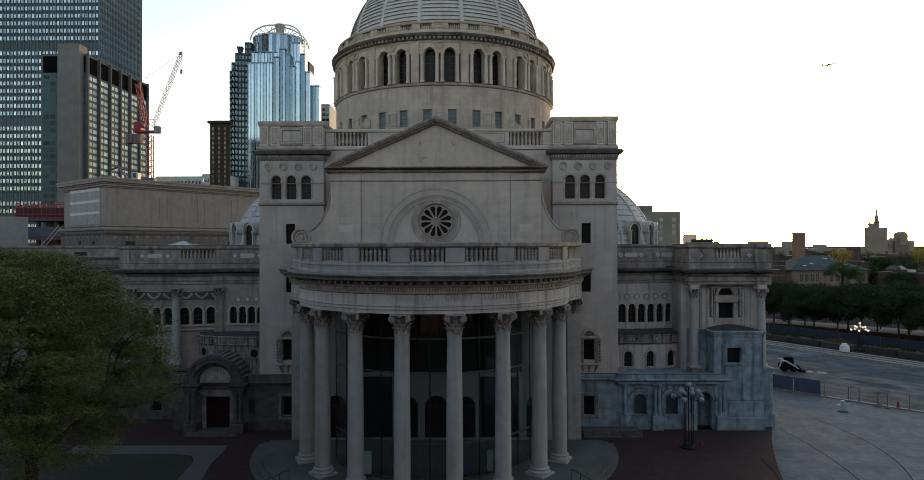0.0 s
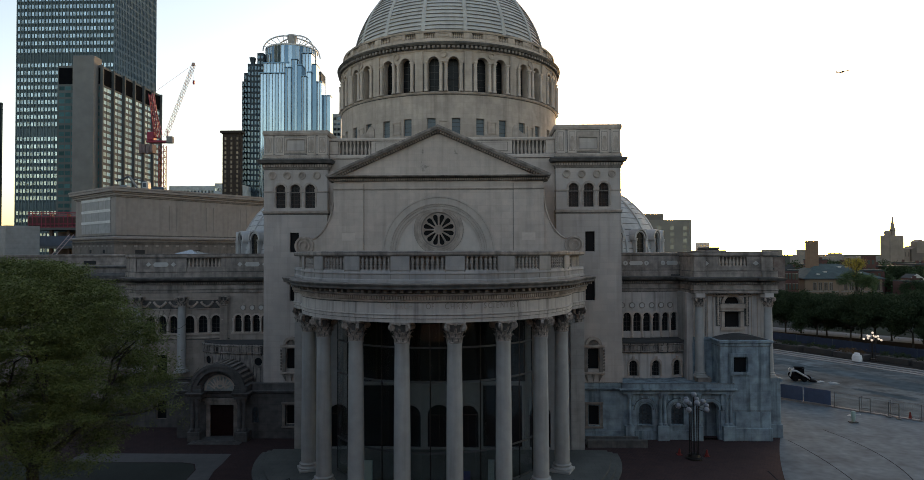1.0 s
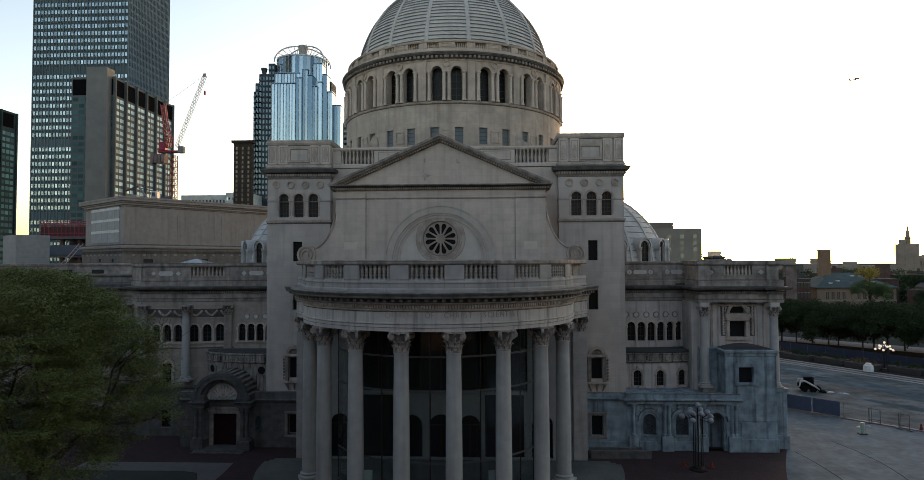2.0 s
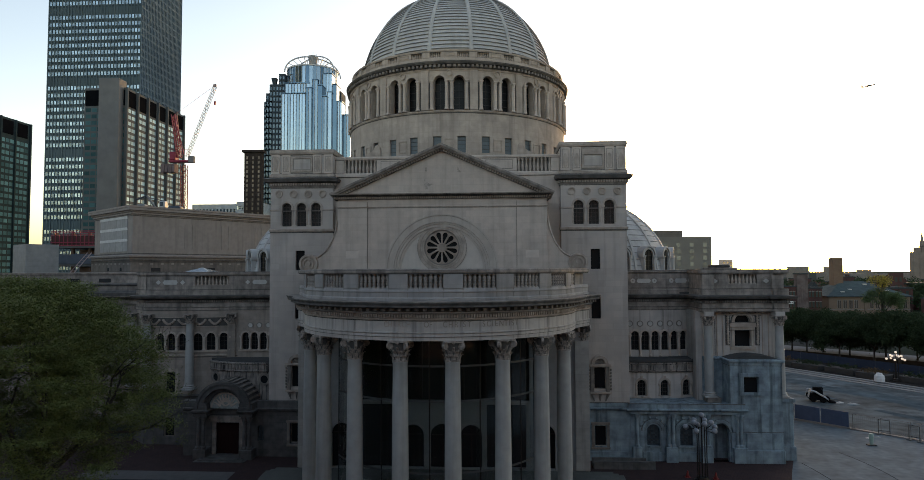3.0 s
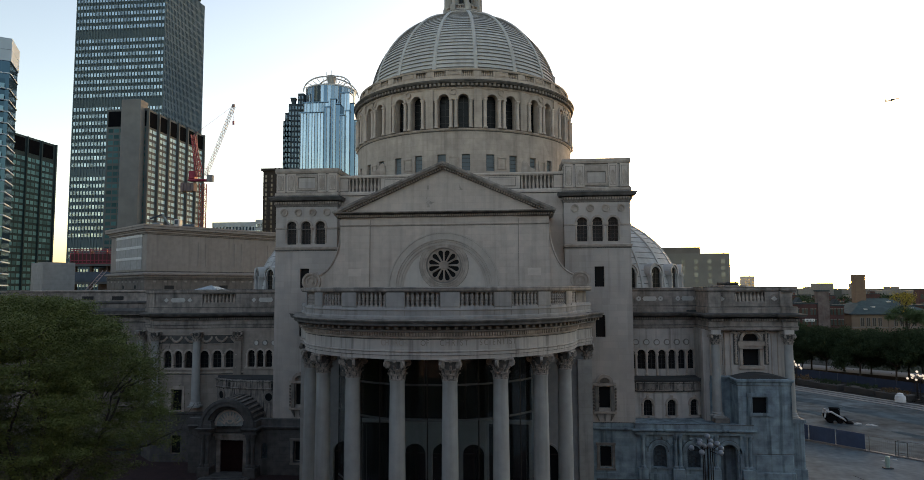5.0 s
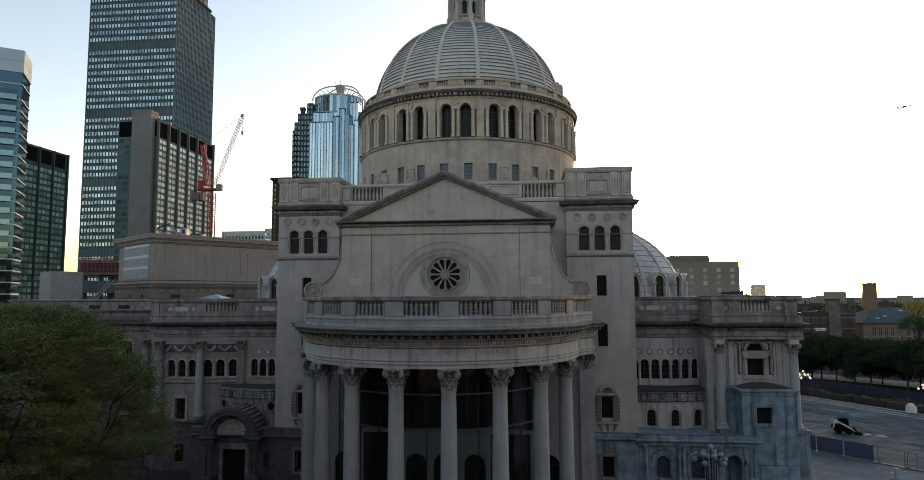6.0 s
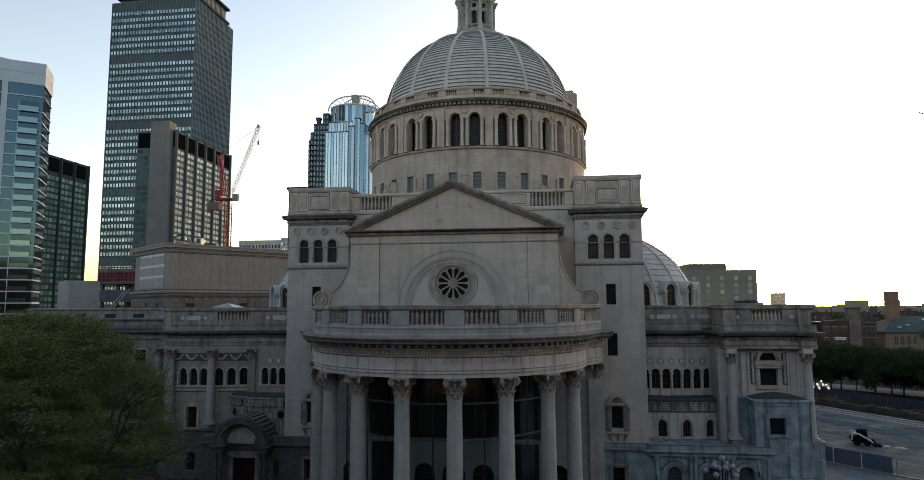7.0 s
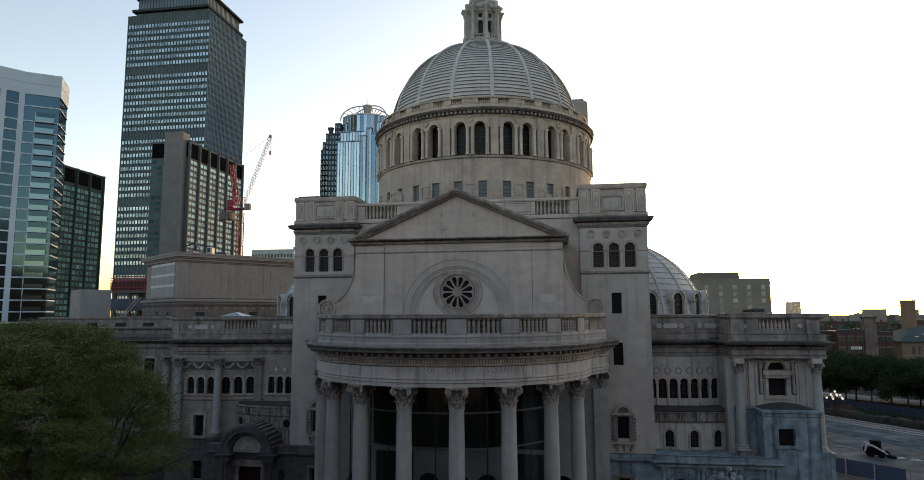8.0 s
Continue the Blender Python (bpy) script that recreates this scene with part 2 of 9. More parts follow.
def panel(bm, outer, holes, fn, t):
    """A wall of outline (u, v) with holes, t thick; fn(u, v, depth) gives the place."""
    loops = [outer if ccw(outer) else outer[::-1]] + [h[::-1] if ccw(h) else h for h in holes]
    tris = tessellate_polygon([[Vector((u, v, 0)) for u, v in lp] for lp in loops])
    flat = [p for lp in loops for p in lp]
    fr = [bm.verts.new(fn(u, v, 0.0)) for u, v in flat]
    bk = [bm.verts.new(fn(u, v, t)) for u, v in flat]
    for a, b, c in tris:
        if len({a, b, c}) == 3:
            try:
                bm.faces.new((fr[a], fr[b], fr[c]))
                bm.faces.new((bk[c], bk[b], bk[a]))
            except ValueError:
                pass
    k = 0
    for lp in loops:
        m = len(lp)
        for i in range(m):
            a, b = k + i, k + (i + 1) % m
            bm.faces.new((fr[a], bk[a], bk[b], fr[b]))
        k += m
    return bm


def arch(uc, hw, z0, zs, n=10, ku=1.0, rise=1.0):
    """Outline of a round-headed opening: centre, half width, sill, springing."""
    pts = [(uc - hw * ku, z0), (uc + hw * ku, z0)]
    return pts + [(uc + hw * ku * math.cos(math.pi * i / n), zs + rise * hw * math.sin(math.pi * i / n)) for i in range(n + 1)]


def rect(u0, u1, v0, v1):
    return [(u0, v0), (u1, v0), (u1, v1), (u0, v1)]


def ring(bm, uc, zc, r0, r1, d0, d1, fn, a0=0.0, a1=180.0, n=16, ku=1.0):
    """A flat moulding bent round a centre, from depth d0 (front) to d1."""
    full = a1 - a0 >= 360
    rows = []
    for i in range(n if full else n + 1):
        a = radians(a0 + (a1 - a0) * i / n)
        c, s = math.cos(a), math.sin(a)
        rows.append([bm.verts.new(fn(uc + ku * r * c, zc + r * s, d)) for r, d in ((r0, d1), (r0, d0), (r1, d0), (r1, d1))])
    for i in range(n):
        p, q = rows[i], rows[(i + 1) % len(rows)]
        for j in range(4):
            bm.faces.new((p[j], q[j], q[(j + 1) % 4], p[(j + 1) % 4]))
    if not full:
        bm.faces.new(rows[0]); bm.faces.new(rows[-1][::-1])
    return bm


def front(y):
    return lambda u, v, d: (u, y + d, v)


def disc(bm, uc, zc, r, d0, d1, fn, n=16, ku=1.0):
    f = [bm.verts.new(fn(uc + ku * r * math.cos(2 * math.pi * i / n), zc + r * math.sin(2 * math.pi * i / n), d0)) for i in range(n)]
    k = [bm.verts.new(fn(uc + ku * r * math.cos(2 * math.pi * i / n), zc + r * math.sin(2 * math.pi * i / n), d1)) for i in range(n)]
    bm.faces.new(f)
    for i in range(n):
        bm.faces.new((f[i], f[(i + 1) % n], k[(i + 1) % n], k[i]))
    return bm


def bar(bm, p, q, r, n=6, r2=None):
    """A round bar from p to q."""
    p, q = Vector(p), Vector(q)
    d = (q - p).normalized()
    u = d.orthogonal().normalized()
    w = d.cross(u)
    a = [bm.verts.new(p + (u * math.cos(2 * math.pi * i / n) + w * math.sin(2 * math.pi * i / n)) * r) for i in range(n)]
    b = [bm.verts.new(q + (u * math.cos(2 * math.pi * i / n) + w * math.sin(2 * math.pi * i / n)) * (r if r2 is None else r2)) for i in range(n)]
    for i in range(n):
        bm.faces.new((a[i], a[(i + 1) % n], b[(i + 1) % n], b[i]))
    bm.faces.new(a[::-1])
    bm.faces.new(b)
    return bm


def prism(bm, poly, z0, z1):
    lo, hi = [bm.verts.new((x, y, z0)) for x, y in poly], [bm.verts.new((x, y, z1)) for x, y in poly]
    bm.faces.new(lo[::-1]); bm.faces.new(hi)
    for i in range(len(poly)):
        bm.faces.new((lo[i], lo[(i + 1) % len(poly)], hi[(i + 1) % len(poly)], hi[i]))
    return bm


def dentil_row(name, parent, path, off, z0, z1, width, gap, depth, closed=False, material=None):
    """The small blocks of a cornice, too many to pick apart."""
    o = part(name, dentils(B(), path, off, z0, z1, width, gap, depth, closed), material or CARVED, parent, "row of small stone dentils")
    return tagged(o, kind="stuff")


def garland(bm, pts, radius):
    """A carved swag: one tube along pts that swells at every second point."""
    prev = None
    for i, p in enumerate(pts):
        p = Vector(p)
        d = (Vector(pts[min(i + 1, len(pts) - 1)]) - Vector(pts[max(i - 1, 0)])).normalized()
        s = d.cross(Vector((0, 1, 0)) if abs(d.y) < 0.9 else Vector((0, 0, 1))).normalized()
        t = d.cross(s)
        r = radius * (1.0 if i % 2 else 0.62)
        cur = [bm.verts.new(p + (s * math.cos(math.pi * k / 3) + t * math.sin(math.pi * k / 3)) * r) for k in range(6)]
        if prev:
            for k in range(6):
                bm.faces.new((prev[k], prev[(k + 1) % 6], cur[(k + 1) % 6], cur[k]))
        else:
            bm.faces.new(cur)
        prev = cur
    bm.faces.new(prev[::-1])
    return bm


random.seed(17)


# ---- ground ----
gb = B()
prism(gb, [(-4500, -4500), (4500, -4500), (4500, 4500), (-4500, 4500)], -0.5, 0.0)
tagged(part("ground", gb, EARTH), "dark city ground reaching the horizon", "ground", kind="structure")

# ---- the church ----
church = thing("church", "domed grey limestone church with a semicircular columned portico", "church", at=(0, 0, 0))
CY = 59.3          # centre of the portico's half circle
STEP = 19.2        # degrees between its columns
COLS = [STEP * (i - 3.5) for i in range(8)]


def baluster_mesh(h, r):
    prof = [(r * 0.95, 0), (r * 0.95, 0.07 * h), (r * 0.6, 0.1 * h), (r * 0.95, 0.26 * h), (r, 0.34 * h), (r * 0.5, 0.6 * h),
            (r * 0.45, 0.8 * h), (r * 0.8, 0.86 * h), (r * 0.55, 0.9 * h), (r * 0.95, 0.93 * h), (r * 0.95, h)]
    return finish("baluster", lathe(B(), prof, 8), CARVED, True)


def double_baluster_mesh(h, r):
    """Two slender vases foot to foot, with a ring between."""
    prof = [(r, 0), (r, 0.06 * h), (r * 0.5, 0.1 * h), (r * 0.72, 0.2 * h), (r * 0.92, 0.3 * h), (r * 0.5, 0.42 * h), (r * 0.8, 0.46 * h), (r * 0.8, 0.52 * h),
            (r * 0.5, 0.56 * h), (r * 0.92, 0.7 * h), (r * 0.7, 0.8 * h), (r * 0.5, 0.9 * h), (r, 0.94 * h), (r, h)]
    return finish("baluster", lathe(B(), prof, 8), BALUSTER, True)


def pieces(name, mesh, parent, places):
    for m in places:
        part(name, mesh, None, parent, m=m)


def at_angle(cx, cy, r, deg, z):
    """Pose on a circle, its -y turned outwards."""
    a = radians(deg)
    return pose(cx + r * math.sin(a), cy - r * math.cos(a), z, 0, 0, deg)


# capital: bell, two rows of curled leaves, corner scrolls, hollow-sided slab
def capital_mesh(r, h, name="capital"):
    bm = lathe(B(), [(r, 0), (r * 1.12, 0.02 * h), (r * 1.12, 0.05 * h), (r, 0.07 * h), (r * 1.02, 0.5 * h), (r * 1.15, 0.75 * h), (r * 1.3, 0.88 * h)], 20)
    core = len(bm.faces)
    for row, (z0, z1, out, wid, ph) in enumerate(((0.05, 0.34, 0.36, 0.74, 0), (0.24, 0.56, 0.46, 0.72, 22.5), (0.46, 0.74, 0.5, 0.4, 0))):
        for k in range(8):
            a = radians(45 * k + ph)
            t = Vector((math.cos(a), math.sin(a), 0))
            o = Vector((math.sin(a), -math.cos(a), 0))
            prev = None
            for f, (fz, fo, fw) in enumerate(((0, 0.02, 0.8), (0.45, 0.1, 1.0), (0.85, 0.6, 0.9), (1.0, 1.0, 0.6), (0.86, 1.12, 0.25))):
                c = o * (r * (1.03 + out * fo)) + Vector((0, 0, h * (z0 + (z1 - z0) * fz)))
                w = t * (r * wid * 0.5 * fw)
                cur = (bm.verts.new(c - w), bm.verts.new(c + o * r * 0.07), bm.verts.new(c + w))
                if prev:
                    bm.faces.new((prev[0], prev[1], cur[1], cur[0]))
                    bm.faces.new((prev[1], prev[2], cur[2], cur[1]))
                prev = cur
    for k in range(4):
        a = radians(45 + 90 * k)
        o = Vector((math.sin(a), -math.cos(a), 0))
        t = Vector((math.cos(a), math.sin(a), 0))
        c = o * r * 1.56 + Vector((0, 0, 0.77 * h))
        bar(bm, c - t * r * 0.18, c + t * r * 0.18, 0.175 * h, 10)
        bar(bm, c - t * r * 0.2, c + t * r * 0.2, 0.07 * h, 8)
        bar(bm, o * r * 1.0 + Vector((0, 0, 0.5 * h)), c - Vector((0, 0, 0.05 * h)), 0.05 * h, 6)
    for k in range(4):
        a = radians(90 * k)
        o = Vector((math.sin(a), -math.cos(a), 0))
        bar(bm, o * r * 1.15 + Vector((0, 0, 0.9 * h)), o * r * 1.38 + Vector((0, 0, 0.93 * h)), 0.075 * h, 8)
    slab = []
    for k in range(4):
        for da, rr in ((-40, 1.85), (-20, 1.5), (0, 1.42), (20, 1.5), (40, 1.85)):
            a = radians(90 * k + da)
            slab.append((r * rr * math.sin(a), -r * rr * math.cos(a)))
    prism(bm, slab, 0.92 * h, h)
    bm.faces.ensure_lookup_table()
    # bell painted dark: soot, and the shade behind the leaves
    for i in range(core):
        if i % 6 not in (0, 1, 2):
            bm.faces[i].material_index = 1
    me = finish(name, bm, CAPSTONE)
    me.materials.append(GROOVESHADE)
    return me


def shaft_mesh(r0, r1, h, name="shaft"):
    prof = [(r0, 0)] + [(r0 + (r1 - r0) * (i / 10) ** 1.6, h * i / 10) for i in range(1, 10)] + [(r1, h * 0.985), (r1 * 1.07, h * 0.99), (r1 * 1.07, h)]
    return finish(name, lathe(B(), prof, 28), SHAFT, True)


def base_mesh(r, h, name="base"):
    q = r * 1.38
    bm = box(B(), -q, q, -q, q, 0, 0.28 * h, 0.02)
    lathe(bm, [(r * 1.34, 0.28 * h), (r * 1.4, 0.36 * h), (r * 1.4, 0.46 * h), (r * 1.3, 0.55 * h), (r * 1.14, 0.6 * h), (r * 1.1, 0.7 * h),
               (r * 1.22, 0.76 * h), (r * 1.24, 0.85 * h), (r * 1.12, 0.93 * h), (r * 1.02, h)], 24)
    return finish(name, bm, SHAFT)


# platform of three round steps, and its paving
STEPM = mat("step_stone", (0.118, 0.122, 0.113), var=0.25, scale=0.9, joints=(0.9, 0.9, 0.2, 1), spec=0.1)
for r, z in ((16.8, 0.15), (16.3, 0.3), (15.8, 0.45)):
    part("portico_step", lathe(B(), [(0.01, z), (r - 0.03, z), (r, z - 0.03), (r, 0.0 if z < 0.2 else z - 0.15)], 72, -math.pi / 2, math.pi / 2, 0, CY + 1.0), STEPM, church, "worn grey stone step")

SH, BS, CP = shaft_mesh(0.64, 0.55, 11.15), base_mesh(0.64, 0.7), capital_mesh(0.55, 1.55)
for deg in COLS:
    x, y = arc(0, CY, 11.8, deg, deg, 1)[0]
    c = new("column")
    c.parent, c.matrix_basis = church, pose(x, y, 0.45, 0, 0, deg)
    part("base", BS, None, c)
    part("shaft", SH, None, c, m=pose(0, 0, 0.7))
    part("capital", CP, None, c, "carved leafy capital", m=pose(0, 0, 11.85))

# entablature: round the half circle and along the block's ends
ARC = arc(0, CY, 12.3, -83, 83, 64)
EPATH = [(-13.85, 66.0), (-13.85, 60.55)] + ARC + [(13.85, 60.55), (13.85, 66.0)]
part("architrave", sweep(B(), EPATH, [(-1.15, 13.85), (0.0, 13.85), (0.0, 14.12), (0.05, 14.14), (0.05, 14.36), (0.12, 14.42), (0.12, 14.48), (0, 14.5), (0, 15.45), (-1.15, 15.45)]), FRIEZE, church)
part("dentil_band", sweep(B(), EPATH, [(-1.15, 15.45), (0.0, 15.45), (0.03, 15.52), (0.05, 15.84), (-1.15, 15.84)]), WEATHER, church)
dentil_row("dentil_course", church, EPATH, 0.04, 15.55, 15.82, 0.12, 0.09, 0.17)
part("frieze_roll", sweep(B(), EPATH, [(-0.02, 15.36), (0.1, 15.38), (0.13, 15.45), (0.08, 15.52), (-0.02, 15.52)]), CARVED, church)
part("frieze_groove", sweep(B(), EPATH, [(-0.02, 15.3), (0.02, 15.3), (0.02, 15.355), (-0.02, 15.355)]), GROOVESHADE, church)
part("bed_moulding", sweep(B(), EPATH, [(-1.15, 15.84), (0.24, 15.84), (0.34, 15.92), (0.34, 16.0), (-1.15, 16.0)]), PARAPET, church)
# dark band paints the shade between the modillions
part("modillion_band", sweep(B(), EPATH, [(-1.15, 16.0), (0.3, 16.0), (0.3, 16.28), (-1.15, 16.28)]), SOOTSHADE, church)
dentil_row("modillion_course", church, EPATH, 0.3, 16.08, 16.29, 0.24, 0.36, 0.4, material=WCARVED)
part("cornice", sweep(B(), EPATH, [(-1.15, 16.28), (0.85, 16.3), (0.98, 16.36), (0.98, 16.5), (1.08, 16.66), (1.08, 16.72), (-1.15, 16.72)]), SOOTSHADE, church, "projecting cornice dark with soot and painted shade")
part("cornice_top", sweep(B(), EPATH, [(-1.15, 16.724), (1.1, 16.724), (1.1, 16.76), (0.0, 16.8), (-1.15, 16.8)]), WEATHER, church, "grey weathered top of the cornice")
for z in (14.37, 14.13):
    part("fascia_groove", sweep(B(), EPATH, [(0.0, z), (0.056, z), (0.056, z + 0.03), (0.0, z + 0.03)]), GROOVESHADE, church)
# portico ceiling and roof
b = B()
lathe(b, [(0.0, 13.9), (11.3, 13.9)], 48, -math.pi / 2, math.pi / 2, 0, CY)
lathe(b, [(0.0, 16.8), (12.0, 16.8)], 48, -math.pi / 2, math.pi / 2, 0, CY)
box(b, -13.5, 13.5, CY, 61.0, 16.5, 16.82)
part("portico_roof", b, ROOF, church)

# the inscription, letter by letter on the curve
INK = mat("dark_incised_letters", (0.3, 0.262, 0.23), rough=0.7)
WORN = mat("worn_incised_letters", (0.43, 0.36, 0.31), rough=0.7)
for word, d0, d1 in (("CHURCH", -15.0, -5.0), ("OF", -0.4, 2.6), ("CHRIST", 5.8, 16.1), ("SCIENTIST", 19.5, 34.3)):
    adv = [0.5 if ch == "I" else 0.9 if ch in "ST" else 1.0 for ch in word]
    run = 0.0
    for ch, w in zip(word, adv):
        cu = bpy.data.curves.new("letter", "FONT")
        cu.body, cu.size, cu.extrude, cu.align_x = ch, 0.62, 0.012, "CENTER"
        cu.materials.append(WORN if d0 < -2 else INK)
        o = new("letter", cu)
        o.parent = church
        o.matrix_basis = at_angle(0, CY, 12.32, d0 + (d1 - d0) * (run + w / 2) / sum(adv), 14.86) @ pose(0, 0, 0, 90, 0, 0) @ Matrix.Diagonal((0.8, 1, 1, 1))
        run += w

# parapet over the portico
PR = 12.25          # radius of the parapet
PAR = [(-13.72, 61.0), (-13.72, 60.5)] + arc(0, CY, PR, -80, 80, 60) + [(13.72, 60.5), (13.72, 61.0)]
par = part("parapet", sweep(B(), PAR, [(-0.5, 16.8), (0.14, 16.8), (0.14, 16.98), (0.06, 17.06), (0.06, 17.4), (0.1, 17.46), (0.1, 17.5), (0.02, 17.72), (-0.5, 17.72)]), PARAPET, church)
part("handrail", sweep(B(), PAR, [(-0.5, 18.78), (0.05, 18.78), (0.13, 18.86), (0.17, 18.92), (0.17, 19.1), (0.1, 19.18), (-0.5, 19.18)]), WEATHER, par, "grey moulded stone handrail")
part("rail_groove", sweep(B(), PAR, [(-0.1, 18.76), (0.1, 18.79), (0.12, 18.85), (-0.1, 18.85)]), GROOVESHADE, par)
part("plinth_groove", sweep(B(), PAR, [(-0.1, 17.42), (0.105, 17.42), (0.105, 17.45), (-0.1, 17.45)]), CREVICESHADE, par)
# added backing that darkens the gaps between the balusters
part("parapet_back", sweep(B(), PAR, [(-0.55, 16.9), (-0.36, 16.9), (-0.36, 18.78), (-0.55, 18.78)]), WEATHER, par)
part("rail_groove", sweep(B(), PAR, [(-0.1, 19.06), (0.176, 19.06), (0.176, 19.09), (-0.1, 19.09)]), GROOVESHADE, par)
BAL = double_baluster_mesh(1.06, 0.175)
peds = [-86] + COLS + [86]
HALF = 3.3
for deg in peds:
    part("pedestal", sweep(B(), arc(0, CY, PR, deg - HALF, deg + HALF, 4), [(-0.42, 17.72), (0.09, 17.72), (0.09, 18.78), (-0.42, 18.78)]), PARAPET, par)
    for e in (-HALF - 0.12, HALF + 0.12):
        part("pedestal_joint", sweep(B(), arc(0, CY, PR, deg + e - 0.12, deg + e + 0.12, 1), [(-0.3, 16.99), (0.075, 16.99), (0.075, 18.77), (-0.3, 18.77)]), CREVICESHADE, par)
for d0, d1 in zip(peds, peds[1:]):
    a0, a1 = d0 + HALF + 1.0, d1 - HALF - 1.0
    n = max(2, round((a1 - a0) / 1.78))
    pieces("baluster", BAL, par, [at_angle(0, CY, PR - 0.15, a0 + (a1 - a0) * i / n, 17.72) for i in range(n + 1)])

# ---- gable block ----
GY = 60.7
# lower block behind the columns: arched doorways below, dark glazing above
DOORS = ((0.0, 1.12, 3.45), (-2.75, 1.0, 3.5), (2.75, 1.0, 3.5), (-9.6, 1.0, 3.6), (9.6, 1.0, 3.6))
holes = [arch(x, r, 0.46, zs) for x, r, zs in DOORS] + [rect(-8.2, 8.2, 6.75, 13.4), rect(-7.9, -4.2, 0.5, 6.4), rect(4.2, 7.9, 0.5, 6.4)]
part("portico_wall", panel(B(), rect(-13.78, 13.78, 0.0, 16.8), holes, front(GY), 0.7), INNER, church, "stone wall behind the columns, its shade painted in")
for x, r, zs in DOORS:
    part("door_glazing", box(B(), x - r - 0.1, x + r + 0.1, GY + 0.45, GY + 0.5, 0.45, zs + r + 0.1), GLASS, church, "dark glazed doorway")
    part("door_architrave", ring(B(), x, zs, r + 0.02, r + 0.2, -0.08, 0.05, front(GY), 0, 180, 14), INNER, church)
    part("door_post", box(B(), x - 0.05, x + 0.05, GY + 0.36, GY + 0.44, 0.46, zs + r), BRONZE, church)
    part("door_transom", box(B(), x - r, x + r, GY + 0.35, GY + 0.445, zs - 0.06, zs + 0.06), BRONZE, church)
for x0, x1, z0, z1 in ((-8.3, 8.3, 6.7, 13.5), (-8.0, -4.1, 0.45, 6.5), (4.1, 8.0, 0.45, 6.5)):
    part("wall_glazing", box(B(), x0, x1, GY + 0.45, GY + 0.5, z0, z1), GLASS, church, "dark glazed opening")
for x in (-6.05, -4.1, -2.0, 0, 2.0, 4.1, 6.05):
    part("mullion", box(B(), x - 0.08, x + 0.08, GY + 0.2, GY + 0.44, 6.8, 13.4), BRONZE, church)
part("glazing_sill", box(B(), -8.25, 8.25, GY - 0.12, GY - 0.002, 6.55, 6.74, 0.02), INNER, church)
for s in (-1, 1):
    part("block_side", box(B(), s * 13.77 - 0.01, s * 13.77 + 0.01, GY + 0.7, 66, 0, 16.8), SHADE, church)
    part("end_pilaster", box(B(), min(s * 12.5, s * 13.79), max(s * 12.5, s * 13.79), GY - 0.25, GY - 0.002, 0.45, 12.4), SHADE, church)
    part("pilaster_capital", CP, None, church, m=pose(s * 13.35, GY + 0.35, 12.35, 0, 0, 0) @ Matrix.Diagonal((0.82, 0.82, 1, 1)))
# curved glass screen behind the columns
vest = new("glass_screen")
vest.parent = church
SR = 9.6
for a in range(-60, 61, 12):
    x, y = arc(0, CY, SR, a, a, 1)[0]
    part("mullion", bar(B(), (x, y, 0.45), (x, y, 13.85), 0.06), BRONZE, vest)
for z in (0.6, 3.4, 8.9, 11.6):
    part("transom", sweep(B(), arc(0, CY, SR, -60, 60, 30), [(-0.05, z - 0.07), (0.05, z - 0.07), (0.05, z + 0.07), (-0.05, z + 0.07)]), mat("dull_steel", (0.1, 0.105, 0.108), rough=0.5, metal=0.3) if z == 0.6 else bpy.data.materials["dull_steel"], vest)
part("pane", sweep(B(), arc(0, CY, SR, -60, 60, 30), [(0, 0.5), (0.03, 0.5), (0.03, 13.8), (0, 13.8)]), CLEAR, vest, "tall curved clear glass").visible_shadow = False

# upper gable wall with the great blind arch and round window
RZ = 21.26
ZC = 19.1
bigarch = arch(0, 5.3, 16.9, ZC, 28)
part("gable_wall", panel(B(), [(-10.05, 16.8), (10.05, 16.8), (10.05, 26.1), (-10.05, 26.1)], [bigarch], front(GY), 0.6), STONE, church)
rose_hole = [(2.0 * math.cos(2 * math.pi * i / 40), RZ + 2.0 * math.sin(2 * math.pi * i / 40)) for i in range(40)]
part("arch_panel", panel(B(), [(-5.4, 16.8), (5.4, 16.8), (5.4, 24.7), (-5.4, 24.7)], [rose_hole], front(GY + 0.3), 0.25),
     SMOOTH, church, "paler smooth stone field")
b = B()
for r0, r1, d in ((3.95, 4.17, 0.225), (4.188, 4.42, 0.14), (4.438, 4.62, 0.075), (4.636, 5.24, -0.01), (5.255, 5.42, -0.06)):
    ring(b, 0, ZC, r0, r1, d, 0.31, front(GY), 0, 180, 48)
    for s in (-1, 1):
        box(b, min(s * r0, s * r1), max(s * r0, s * r1), GY + d, GY + 0.31, 16.8, ZC)
part("archivolt", b, mat("arch_limestone", (0.48, 0.415, 0.36), tint=(0.4, 0.348, 0.305), var=0.14, streak=0.15), church)
b = B()
for r0, r1, d in ((4.17, 4.188, 0.25), (4.42, 4.438, 0.17), (4.62, 4.636, 0.1), (5.24, 5.255, 0.03)):
    ring(b, 0, ZC, r0, r1, d, 0.31, front(GY), 0, 180, 48)
part("archivolt_groove", b, CREVICESHADE, church)
